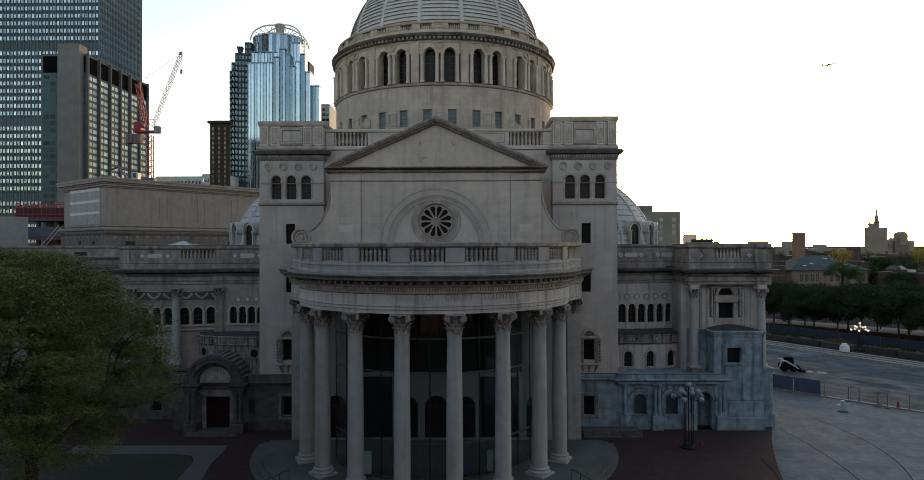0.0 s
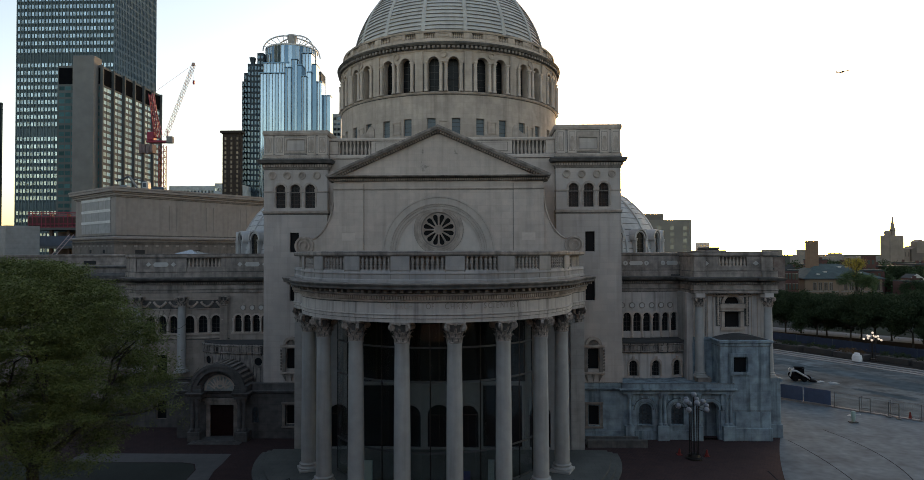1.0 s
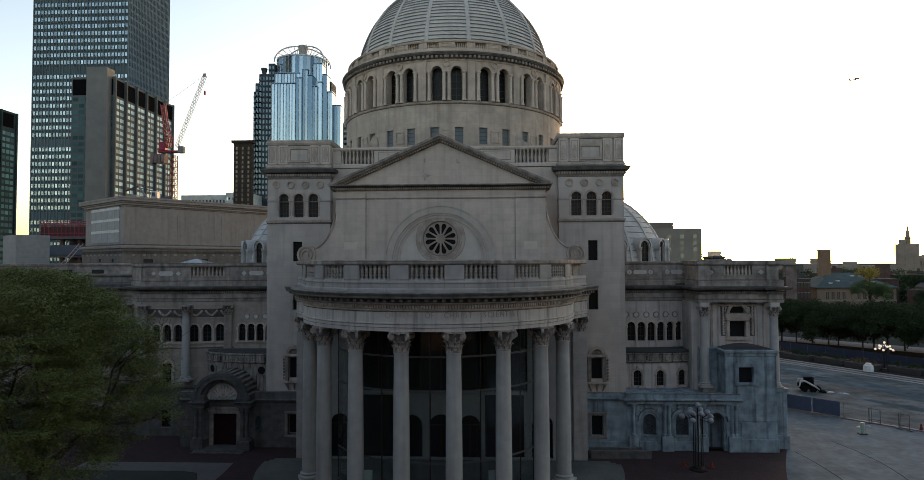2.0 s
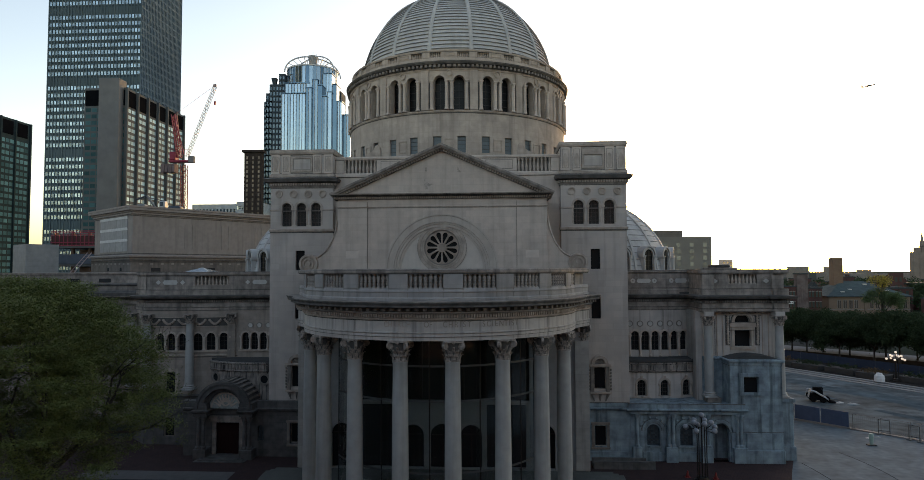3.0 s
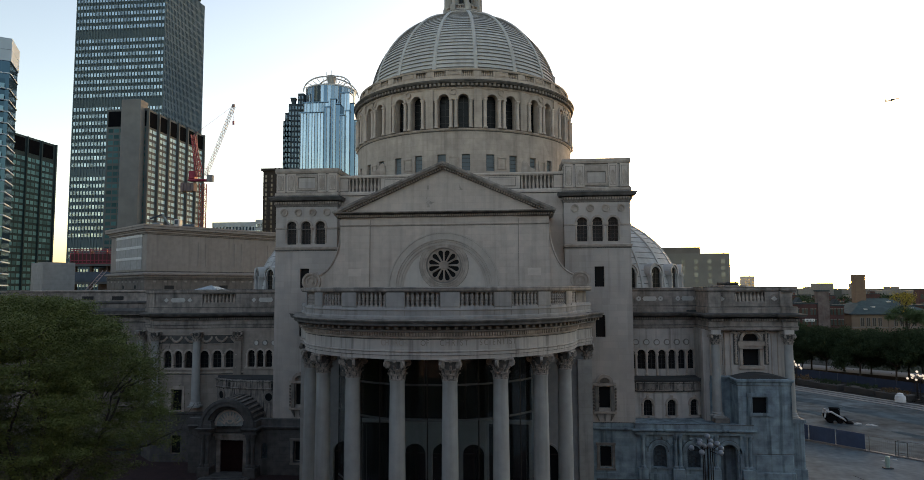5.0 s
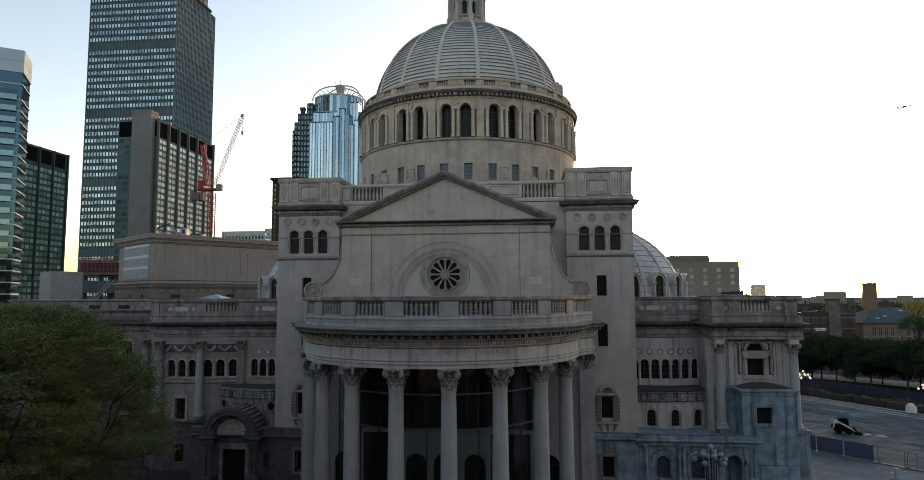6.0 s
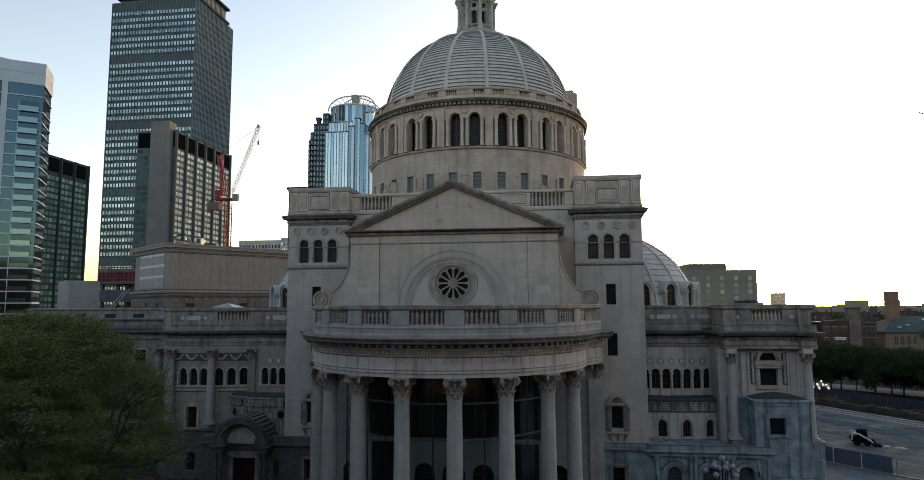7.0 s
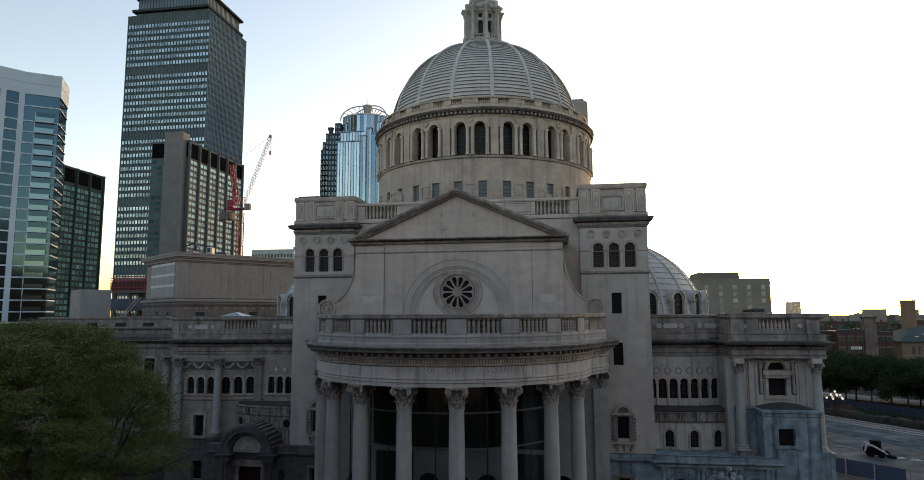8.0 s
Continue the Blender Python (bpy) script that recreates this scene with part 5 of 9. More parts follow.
for u in us2:
    arched_window(bay, u, 0.42, 5.85, 7.08, fl2, 0.3, (3, 4))
    b = ring(B(), u, 7.08, 0.44, 0.66, -0.1, 0.05, fl2, 0, 180, 12)
    for e in (-1, 1):
        x, y, _ = fl2(u + e * 0.55, 0, -0.02)
        little_column(b, x, y, 5.85, 7.1, 0.09)
    box(b, *[f(fl2(u, 0, -0.1)[0], 0.12) for f in (lambda a, c: a - c, lambda a, c: a + c)], fl2(u, 0, 0)[1] - 0.2, fl2(u, 0, 0)[1] + 0.1, 7.6, 7.95)
    part("arch_surround", b, CARVED, bay)

# porch storey of blue granite
PY = 64.9
porch = new("porch")
porch.parent = church
xs = [20.75, 24.0, 27.33]
holes = [arch(x, 0.64, 1.5, 2.98) for x in xs[:2]] + [arch(xs[2], 0.8, 0.02, 2.95)]
fn = front(PY + 0.45)
part("porch_wall", panel(B(), rect(18.51, 29.6, 0, 4.8), holes, fn, 0.5), GRANITE, porch)
for x in xs[:2]:
    arched_window(porch, x, 0.64, 1.5, 2.98, fn, 0.35, (3, 4))
part("niche_back", box(B(), 26.4, 28.3, 66.6, 66.7, 0, 4.6), GRANITE, porch)
for x in xs:
    part("arch_moulding", ring(B(), x, 2.98, 0.84, 1.0, -0.12, 0.05, fn, 0, 180, 16), GRANITE, porch)
    part("arch_moulding", ring(B(), x, 2.98, 1.0, 1.16, -0.2, 0.05, fn, 0, 180, 16), GRANITE, porch)
    for e in (-1, 1):
        part("spandrel_carving", disc(B(), x + e * 1.15, 4.2, 0.26, -0.08, 0.05, fn, 12), GRANITE, porch)
b = box(B(), 14.1, 29.6, PY + 0.4, 66.5, 5.35, 5.6)
box(b, 18.52, 29.5, 66.5, 72.0, 5.3, 5.58)
sweep(b, [(14.03, PY + 0.55), (18.4, PY + 0.55), (18.4, PY + 0.1), (29.5, PY + 0.1), (29.5, 66)], [(-0.5, 4.7), (0.05, 4.7), (0.08, 4.95), (0.25, 5.05), (0.35, 5.12), (0.35, 5.22), (0.1, 5.3), (0.1, 5.72), (-0.5, 5.72)])
part("porch_entablature", b, GRANITE, porch)
PEP = [(14.03, PY + 0.55), (18.4, PY + 0.55), (18.4, PY + 0.1), (29.5, PY + 0.1), (29.5, 66)]
for z_, o_ in ((4.95, 0.1), (5.225, 0.2), (5.69, 0.11)):
    part("porch_groove", sweep(B(), PEP, [(-0.02, z_), (o_, z_), (o_, z_ + 0.05), (-0.02, z_ + 0.05)]), GROOVESHADE, porch)
for x in xs:
    part("arch_groove", ring(B(), x, 2.98, 1.16, 1.2, -0.03, 0.05, fn, 0, 180, 16), GROOVESHADE, porch)
    part("arch_groove", ring(B(), x, 2.98, 0.8, 0.84, -0.03, 0.05, fn, 0, 180, 16), GROOVESHADE, porch)
for x in xs[:2]:
    part("window_sill", box(B(), x - 0.8, x + 0.8, PY + 0.3, PY + 0.449, 1.36, 1.5), GRANITE, porch)
    for k in range(6):
        a_ = radians(25 + 26 * k)
        part("arch_carving", bar(B(), (x + 1.3 * math.cos(a_), PY + 0.44, 2.98 + 1.3 * math.sin(a_)), (x + 1.42 * math.cos(a_ + 0.1), PY + 0.33, 2.98 + 1.42 * math.sin(a_ + 0.1)), 0.13, 6, 0.07), GRANITE, porch)
for x in (19.1, 22.2, 22.65, 25.6, 26.05, 28.85, 29.25):
    b = B()
    little_column(b, x, PY + 0.22, 1.5, 4.7, 0.17)
    part("porch_column", b, GRANITE, porch)
for x0, x1 in ((18.6, 19.5), (21.85, 23.0), (25.25, 26.4), (28.4, 29.7)):
    part("pedestal", box(B(), x0, x1, PY - 0.15, PY + 0.448, 0, 1.5, 0.04), GRANITE, porch)
part("plinth", box(B(), 14.0, 26.3, PY + 0.3, PY + 0.449, 0, 0.9), GRANITE, porch)

# right pavilion
pav = new("pavilion")
pav.parent = church
WY = 67.7
fw = front(WY)
xw = 30.55
part("pavilion_wall", panel(B(), rect(25.8, 34.5, 0, CE), [rect(xw - 0.82, xw + 0.82, 11.1, 12.78), arch(xw, 0.8, 13.55, 13.6, 12)], fw, 0.6), FRIEZE, pav)
part("side_wall", box(B(), 33.9, 34.5, WY + 0.6, 100, 0, CE), STONE, pav)
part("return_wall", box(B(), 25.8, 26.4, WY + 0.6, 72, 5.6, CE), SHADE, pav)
b = B()
box(b, xw - 0.95, xw + 0.95, WY + 0.4, WY + 0.45, 11.1, 14.3)
part("pane", b, GLASS, pav, "dark window glass")
b = B()
ring(b, xw, 13.6, 0.8, 0.95, -0.1, 0.1, fw, 0, 180, 18); ring(b, xw, 13.6, 0.95, 1.14, -0.24, 0.1, fw, 0, 180, 18)
box(b, xw - 1.3, xw + 1.3, WY - 0.26, WY + 0.02, 13.1, 13.55); box(b, xw - 1.15, xw + 1.15, WY - 0.14, WY + 0.02, 12.78, 13.1)
for e in (-1, 1):
    box(b, xw + e * 0.98 - 0.14, xw + e * 0.98 + 0.14, WY - 0.15, WY + 0.02, 10.9, 12.8)
box(b, xw - 1.25, xw + 1.25, WY - 0.2, WY + 0.02, 10.78, 11.08)
part("window_surround", b, CARVED, pav)
for e in (-1, 1):
    b = garland(B(), [(xw + e * 1.5 + 0.03 * math.sin(k * 1.9), WY - 0.12, 11.3 + k * 0.12) for k in range(28)], 0.14)
    part("carved_drop", b, CARVED, pav, "carved hanging garland")
b = garland(B(), [(xw - 1.9 + k * 0.11, WY - 0.12, 14.48 - 0.12 * abs(math.sin(k * 0.3))) for k in range(36)], 0.12)
part("carved_garland", b, CARVED, pav, "carved garland over the window")
for e in (-1, 1):
    # dark panel sets off the carved drop
    part("garland_panel", box(B(), xw + e * 1.5 - 0.24, xw + e * 1.5 + 0.24, WY - 0.03, WY - 0.002, 11.2, 14.6), SOOTSHADE, pav, "dark panel set behind the garland")
    q_ = xw + e * 2.3
    part("blind_panel", panel(B(), rect(q_ - 0.34, q_ + 0.34, 10.0, 14.5), [rect(q_ - 0.26, q_ + 0.26, 10.08, 14.42)], front(WY - 0.1), 0.098), CARVED, pav)
part("garland_panel", box(B(), xw - 2.0, xw + 2.0, WY - 0.026, WY - 0.002, 14.25, 14.62), CREVICESHADE, pav)
for z_ in (12.76, 13.56):
    part("lintel_groove", box(B(), xw - 1.32, xw + 1.32, WY - 0.27, WY - 0.002, z_, z_ + 0.05), GROOVESHADE, pav)
part("arch_groove", ring(B(), xw, 13.62, 1.14, 1.2, -0.1, -0.002, fw, 0, 180, 18), GROOVESHADE, pav)
part("back_pilaster", box(B(), 26.5, 27.5, WY - 0.2, WY - 0.002, 9.9, 14.7), STONE, pav)
part("pilaster_joint", box(B(), 27.72, 27.76, WY - 0.02, WY - 0.001, 10.2, 14.7), GROOVESHADE, pav)
for x in (26.78, 33.85):
    big_column(pav, x, 66.75, 6.1)
    part("column_block", box(B(), x - 0.46, x + 0.46, 66.35, WY + 0.1, 14.3, CE), FRIEZE, pav)
part("roof_house", box(B(), 30.1, 32.5, 74, 79, 16.4, 19.25, 0.05), WEATHER, pav, "low stone roof house")
part("roof_hatch", box(B(), 30.5, 31.9, 74.4, 78, 19.25, 19.6, 0.1), WETSLAB, pav, "dark roof hatch")
ppath = [(26.15, 72), (26.15, WY), (26.2, WY), (26.2, 66.45), (27.4, 66.45), (27.4, 66.95), (33.35, 66.95), (33.35, 66.45), (34.65, 66.45), (34.65, 100)]
entablature(pav, ppath, CE)
part("parapet_plinth", sweep(B(), ppath, [(-0.4, 16.4), (0.1, 16.4), (0.1, 17.0), (0.0, 17.08), (-0.4, 17.08)]), WEATHER, pav)
b = sweep(B(), ppath, [(-0.4, 18.6), (0.05, 18.6), (0.14, 18.72), (0.14, 19.0), (-0.4, 19.06)])
for x0, x1, y in ((26.2, 27.4, 66.45), (33.2, 34.35, 66.6), (27.4, 28.9, 66.95), (31.85, 33.35, 66.95)):
    box(b, x0, x1, y - 0.02, y + 0.36, 17.08, 18.6)
box(b, 33.95, 34.35, 66.9, 100, 17.08, 18.6); box(b, 26.17, 26.5, 66.82, 72, 17.08, 18.6)
box(b, 28.9, 32.3, 67.36, 67.6, 17.08, 18.6)
ppar = part("pavilion_parapet", b, WEATHER, pav)
for z_, o_ in ((18.53, 0.03), (18.99, 0.15), (17.02, 0.11)):
    part("parapet_groove", sweep(B(), ppath, [(-0.1, z_), (o_, z_), (o_, z_ + 0.06), (-0.1, z_ + 0.06)]), SOOTSHADE, ppar)
PB = baluster_mesh(1.02, 0.15)
pieces("baluster", PB, ppar, [pose(29.07 + 0.372 * i, 67.15, 17.58) for i in range(8)])
part("baluster_plinth", box(B(), 28.902, 31.848, 66.99, 67.34, 17.08, 17.58, 0.02), WEATHER, ppar)
for x in (27.6, 32.75):
    b = panel(B(), [(x - 0.32, 17.85), (x, 17.6), (x + 0.32, 17.85), (x, 18.1)], [], front(66.9), 0.05)
    ring(b, x, 17.85, 0.1, 0.2, -0.06, 0.05, front(66.9), 0, 360, 8)
    part("parapet_inlay", b, PALE, ppar, "pale rosette inlay")
    part("inlay_frame", ring(B(), x, 17.85, 0.4, 0.46, -0.025, 0.05, front(66.9), 0, 360, 18), CREVICESHADE, ppar)
# projecting box of blue granite and its pedestal
bx = new("side_porch")
bx.parent = church
fx = front(65.15)
part("box_front", panel(B(), rect(28.3, 33.3, 0, 9.6), [rect(29.62, 31.0, 6.7, 8.35)], fx, 0.5), GRANITE, bx)
b = box(B(), 28.32, 28.8, 65.66, WY, 0, 9.6)
box(b, 32.8, 33.28, 65.66, WY, 0, 9.6); box(b, 26.35, 28.3, 67.45, WY - 0.01, 5.6, 9.5)
part("box_side", b, GRANITE, bx)
part("column_pedestal", box(B(), 26.4, 27.8, 66.25, 67.44, 5.6, 6.1, 0.04), WEATHER, bx)
for z_ in (9.46, 9.8, 2.95):
    part("box_groove", sweep(B(), [(28.3, 67.4), (28.3, 65.15), (33.3, 65.15), (33.3, 66.4)], [(-0.02, z_), (0.05 if z_ < 9.6 else 0.1, z_), (0.05 if z_ < 9.6 else 0.1, z_ + 0.035), (-0.02, z_ + 0.035)]), GROOVESHADE, bx)
b = box(B(), 29.55, 31.05, 65.5, 65.53, 6.65, 8.4)
part("pane", b, GLASS, bx, "dark window glass")
b = B()
for e in (-1, 1):
    box(b, 30.31 + e * 0.95 - 0.22, 30.31 + e * 0.95 + 0.22, 65.03, 65.16, 6.5, 8.6)
box(b, 29.08, 31.42, 65.0, 65.16, 8.4, 8.75); box(b, 29.3, 31.2, 65.0, 65.16, 6.6, 6.88)
part("window_surround", b, GRANITE, bx)
b = sweep(B(), [(26.4, 67.45), (28.3, 67.45), (28.3, 65.15), (33.3, 65.15), (33.3, 66.4)], [(-0.4, 9.5), (0.04, 9.5), (0.08, 9.75), (0.22, 9.85), (0.26, 10.05), (-0.4, 10.12)])
ar = [(28.3 + 5.0 * i / 12, 10.08 + 0.42 * math.sin(math.pi * i / 12)) for i in range(13)]
part("box_cornice", b, GRANITE, bx)
part("box_roof", panel(B(), [(28.3, 10.0)] + ar + [(33.3, 10.0)], [], front(65.3), 2.3), WETSLAB, bx, "dark low curved roof")
b = box(B(), 33.3, 34.75, 66.1, 68.3, 0, 6.1, 0.05)
box(b, 33.2, 34.9, 65.95, 68.4, 0, 1.4, 0.06); box(b, 33.15, 34.9, 65.98, 68.38, 5.75, 6.08)
part("column_pedestal", b, GRANITE, bx)
b = B()
box(b, 29.7, 33.2, 64.98, 65.15, 0, 2.9, 0.05); box(b, 29.6, 33.3, 64.75, 65.0, 0, 1.3, 0.05)
part("base_course", b, GRANITE, bx)
part("bay_roof", box(B(), 18.5, 34.2, 70.5, 100, 16.0, 16.6), ROOF, church)

# side half-domes with dormer windows
for s in (-1, 1):
    sd = new("side_dome")
    sd.parent = church
    RX, ZB, HZ = 11.75, 17.6, 10.8
    cx, cy = s * 16.0, 85.0
    prof = []
    for j in range(20):
        t0, t1 = radians(2 + 84 * j / 20), radians(2 + 84 * (j + 1) / 20)
        prof += [(RX * math.cos(t0) + 0.05, ZB + HZ * math.sin(t0)), (RX * math.cos(t1), ZB + HZ * math.sin(t1) - 0.02)]
    part("dome_shell", lathe(B(), prof, 64, 0, 2 * math.pi, cx, cy), TILE, sd, "pale stone half-dome")
    part("dome_wall", lathe(B(), [(11.9, 10), (11.9, 18.4), (12.1, 18.5), (12.1, 18.9), (11.6, 18.95)], 64, 0, 2 * math.pi, cx, cy), STONE, sd)
    b = B()
    # rings again paint the laps' shade and dirt
    for j in range(1, 20):
        t0 = radians(2 + 84 * j / 20)
        rr, zz = RX * math.cos(t0), ZB + HZ * math.sin(t0)
        lathe(b, [(rr - 0.06, zz - 0.1), (rr + 0.065, zz - 0.07), (rr + 0.065, zz - 0.005)], 64, 0, 2 * math.pi, cx, cy)
    tagged(part("course_joints", b, bpy.data.materials["joint_dirt_and_shade"], sd, "joints between the courses, dark with dirt and painted shade"), kind="stuff")
    for k in range(20):
        a = radians(18 * k + 9)
        b = B()
        o, t = Vector((math.sin(a), -math.cos(a), 0)), Vector((math.cos(a), math.sin(a), 0))
        prev = None
        for j in range(13):
            th = radians(86 * j / 12)
            base = Vector((cx, cy, ZB + HZ * math.sin(th))) + o * RX * math.cos(th)
            nn = o * math.cos(th) + Vector((0, 0, math.sin(th)))
            cur = [b.verts.new(base - t * 0.2), b.verts.new(base - t * 0.13 + nn * 0.17), b.verts.new(base + t * 0.13 + nn * 0.17), b.verts.new(base + t * 0.2)]
            if prev:
                for q in range(3):
                    b.faces.new((prev[q], prev[q + 1], cur[q + 1], cur[q]))
            prev = cur
        part("rib", b, TILE, sd)
    for k in range(20):
        a = 18 * k
        if s * math.sin(radians(a)) < -0.2:
            continue
        dm = part("dormer", panel(B(), arch(0, 0.96, 18.6, 20.7, 12), [arch(0, 0.74, 18.8, 20.7, 12)], front(0), 1.6), TILE, sd, "round-headed dormer window",
                  m=at_angle(cx, cy, 11.9, a, 0))
        b = B()
        ring(b, 0, 20.7, 0.97, 1.16, -0.12, 1.6, front(0), 0, 180, 14)
        for e in (-1, 1):
            little_column(b, e * 0.86, -0.05, 18.6, 20.7, 0.12)
            box(b, e * 1.06 - 0.1, e * 1.06 + 0.1, -0.1, 1.2, 20.5, 20.72)
        part("hood", b, TILE, dm)
        part("hood_groove", ring(B(), 0, 20.7, 0.93, 0.97, -0.03, 0.2, front(0), 0, 180, 14), GROOVESHADE, dm)
        b = B()
        b.faces.new([b.verts.new((u, 0.2, v)) for u, v in arch(0, 0.76, 18.7, 20.7, 10)])
        part("pane", b, GLASS, dm, "dark glass")
        part("glazing_bar", box(B(), -0.025, 0.025, 0.15, 0.19, 18.8, 21.4), LEAD, dm)
        for v in (19.5, 20.1, 20.7):
            part("glazing_bar", box(B(), -0.73, 0.73, 0.155, 0.185, v - 0.02, v + 0.02), LEAD, dm)

# ---- left pavilion ----
lpav = new("pavilion")
lpav.parent = church
LP = [(-37.0, 84), (-36.3, 71.5), (-33.9, 69.3), (-28.65, 69.3), (-24.0, 70.6), (-18.52, 70.6)]
for i, (p, q) in enumerate(zip(LP, LP[1:])):
    L = (Vector(q) - Vector(p)).length
    ops, us = [], []
    if i == 1:
        us = []
    if i == 2:
        us = [1.63 + k * 1.245 for k in range(3)]
    if i == 3:
        us = [0.62 + k * 1.36 for k in range(3)]
    if i == 4:
        us = [0.92 + 1.02 * k for k in range(5)]
    hw = 0.39 if i == 4 else 0.44
    ops = [arch(u, hw, 10.3, 12.2 - hw) for u in us]
    if i == 2:
        ops.append(rect(2.85 - 0.6, 2.85 + 0.6, 5.6, 7.9))
    if i == 2:
        ops.append(rect(2.85 - 0.6, 2.85 + 0.6, 0.9, 2.9))
    fl3, _ = run_wall(lpav, "pavilion_wall", p, q, 0, CE, DARKERSTONE, ops)
    if us:
        arcade_windows(lpav, fl3, us, hw, 10.3, 12.2 - hw, discs=[u + 0.55 for u in us[:-1]] if i == 4 else None)
    if i == 2:
        u0 = 2.85
        b = panel(B(), rect(u0 - 0.9, u0 + 0.9, 5.4, 8.3), [rect(u0 - 0.62, u0 + 0.62, 5.58, 7.92)], lambda u, v, d: fl3(u, v, d - 0.12), 0.14)
        part("window_surround", b, CARVED, lpav)
        for z0, z1 in ((5.5, 8.0), (0.8, 3.0)):
            part("pane", panel(B(), rect(u0 - 0.65, u0 + 0.65, z0, z1), [], lambda u, v, d: fl3(u, v, d + 0.35), 0.03), GLASS, lpav, "dark window glass")
    if i in (2, 3):
        # hanging garlands under the architrave
        for g in range(3):
            c0 = L * (g + 0.5) / 3
            pts = []
            for k in range(23):
                f = (k - 11) / 11
                x, y, _ = fl3(c0 + f * L / 6 * 0.8, 0, -0.08)
                pts.append((x, y, 13.75 - 0.55 * (1 - f * f)))
            b = garland(B(), pts, 0.16)
            part("carved_garland", b, CARVED, lpav, "carved hanging garland")
        # darker field so the hanging garlands stand out
        part("garland_panel", panel(B(), rect(0.5, L - 0.4, 12.98, 13.92), [], lambda u, v, d: fl3(u, v, d - 0.02), 0.018), SOOTSHADE, lpav, "dark panel set behind the garlands")
        for z_ in (12.9, 13.92):
            part("panel_fillet", panel(B(), rect(0.4, L - 0.3, z_, z_ + 0.08), [], lambda u, v, d: fl3(u, v, d - 0.1), 0.098), CARVED, lpav)
# base course toned dark, partly for the trees' shade
for i, (p, q) in enumerate(zip(LP[:4], LP[1:5])):
    run_wall(lpav, "base_course", p, q, 0, 5.2, DARKGRAN, [rect(2.85 - 0.6, 2.85 + 0.6, 0.9, 2.9)] if i == 2 else (), 0.115, 0.12)
part("base_moulding", sweep(B(), LP[:5], [(0.0, 5.2), (0.16, 5.2), (0.26, 5.32), (0.2, 5.45), (0.0, 5.5)]), DARKGRAN, lpav)
part("sill_course", sweep(B(), LP[:5], [(0.0, 9.62), (0.08, 9.64), (0.12, 9.76), (0.0, 9.8)]), CARVED, lpav)
part("sill_groove", sweep(B(), LP[:5], [(0.0, 9.54), (0.05, 9.54), (0.05, 9.61), (0.0, 9.61)]), GROOVESHADE, lpav)
for x, y, trn in ((-28.65, 68.8, 0), (-33.5, 68.8, 0), (-36.5, 71.0, -40)):
    big_column(lpav, x, y, 6.1, trn)
m_ = pose(-24.62, 70.36, 0, 0, 0, 15.6)
part("pilaster", box(B(), -0.42, 0.42, -0.14, 0.1, 5.5, 13.3, 0.03), DARKERSTONE, lpav, m=m_)
part("pilaster_capital", WCAP, None, lpav, m=m_ @ pose(0, 0.08, 13.3))
entablature(lpav, LP, CE)
part("parapet_plinth", sweep(B(), LP, [(-0.4, 16.4), (0.1, 16.4), (0.1, 16.95), (0.0, 17.05), (-0.4, 17.05)]), WEATHER, lpav)
b = sweep(B(), LP, [(-0.4, 18.6), (0.05, 18.6), (0.13, 18.72), (0.13, 18.98), (-0.4, 19.04)])
for p, q, x0, x1 in ((LP[0], LP[1], 0, 13), (LP[1], LP[2], 0, 3), (LP[2], LP[3], 0, 5.4), (LP[3], LP[4], 0, 0.25), (LP[3], LP[4], 3.85, 5.2), (LP[4], LP[5], 0, 5.9)):
    p, q = Vector(p), Vector(q)
    d = (q - p).normalized()
    sweep(b, [tuple(p + d * x0), tuple(p + d * min(x1, (q - p).length))], [(-0.35, 17.05), (0.02, 17.05), (0.02, 18.6), (-0.35, 18.6)])
sweep(b, [(-28.6, 69.85), (-24.0, 71.13)], [(-0.1, 17.05), (0.1, 17.05), (0.1, 18.6), (-0.1, 18.6)])
lpp = part("pavilion_parapet", b, WEATHER, lpav)
for z_, o_ in ((18.53, 0.04), (18.97, 0.14), (17.0, 0.11)):
    part("parapet_groove", sweep(B(), LP, [(-0.1, z_), (o_, z_), (o_, z_ + 0.06), (-0.1, z_ + 0.06)]), SOOTSHADE, lpp)
p, q = Vector(LP[3]), Vector(LP[4])
d = (q - p).normalized()
pieces("baluster", PB, lpp, [pose(*(p + d * (0.47 + 0.395 * i) + Vector((0, 0.18))), 17.57) for i in range(9)])
part("baluster_plinth", sweep(B(), [tuple(p + d * 0.27), tuple(p + d * 3.83)], [(-0.36, 17.05), (-0.03, 17.05), (-0.03, 17.57), (-0.36, 17.57)]), WEATHER, lpp)
for x, y in ((-31.2, 69.27), (-21.5, 70.57)):
    b = panel(B(), [(x - 0.85, 17.85), (x - 0.68, 17.6), (x + 0.68, 17.6), (x + 0.85, 17.85), (x + 0.68, 18.1), (x - 0.68, 18.1)], [], front(y - 0.06), 0.06)
    part("parapet_inlay", b, PALE, lpp, "pale lozenge inlay")
    for e in (-1.4, 1.4):
        b = panel(B(), [(x + e - 0.28, 17.85), (x + e, 17.6), (x + e + 0.28, 17.85), (x + e, 18.1)], [], front(y - 0.06), 0.06)
        part("parapet_inlay", b, PALE, lpp, "pale cross inlay")
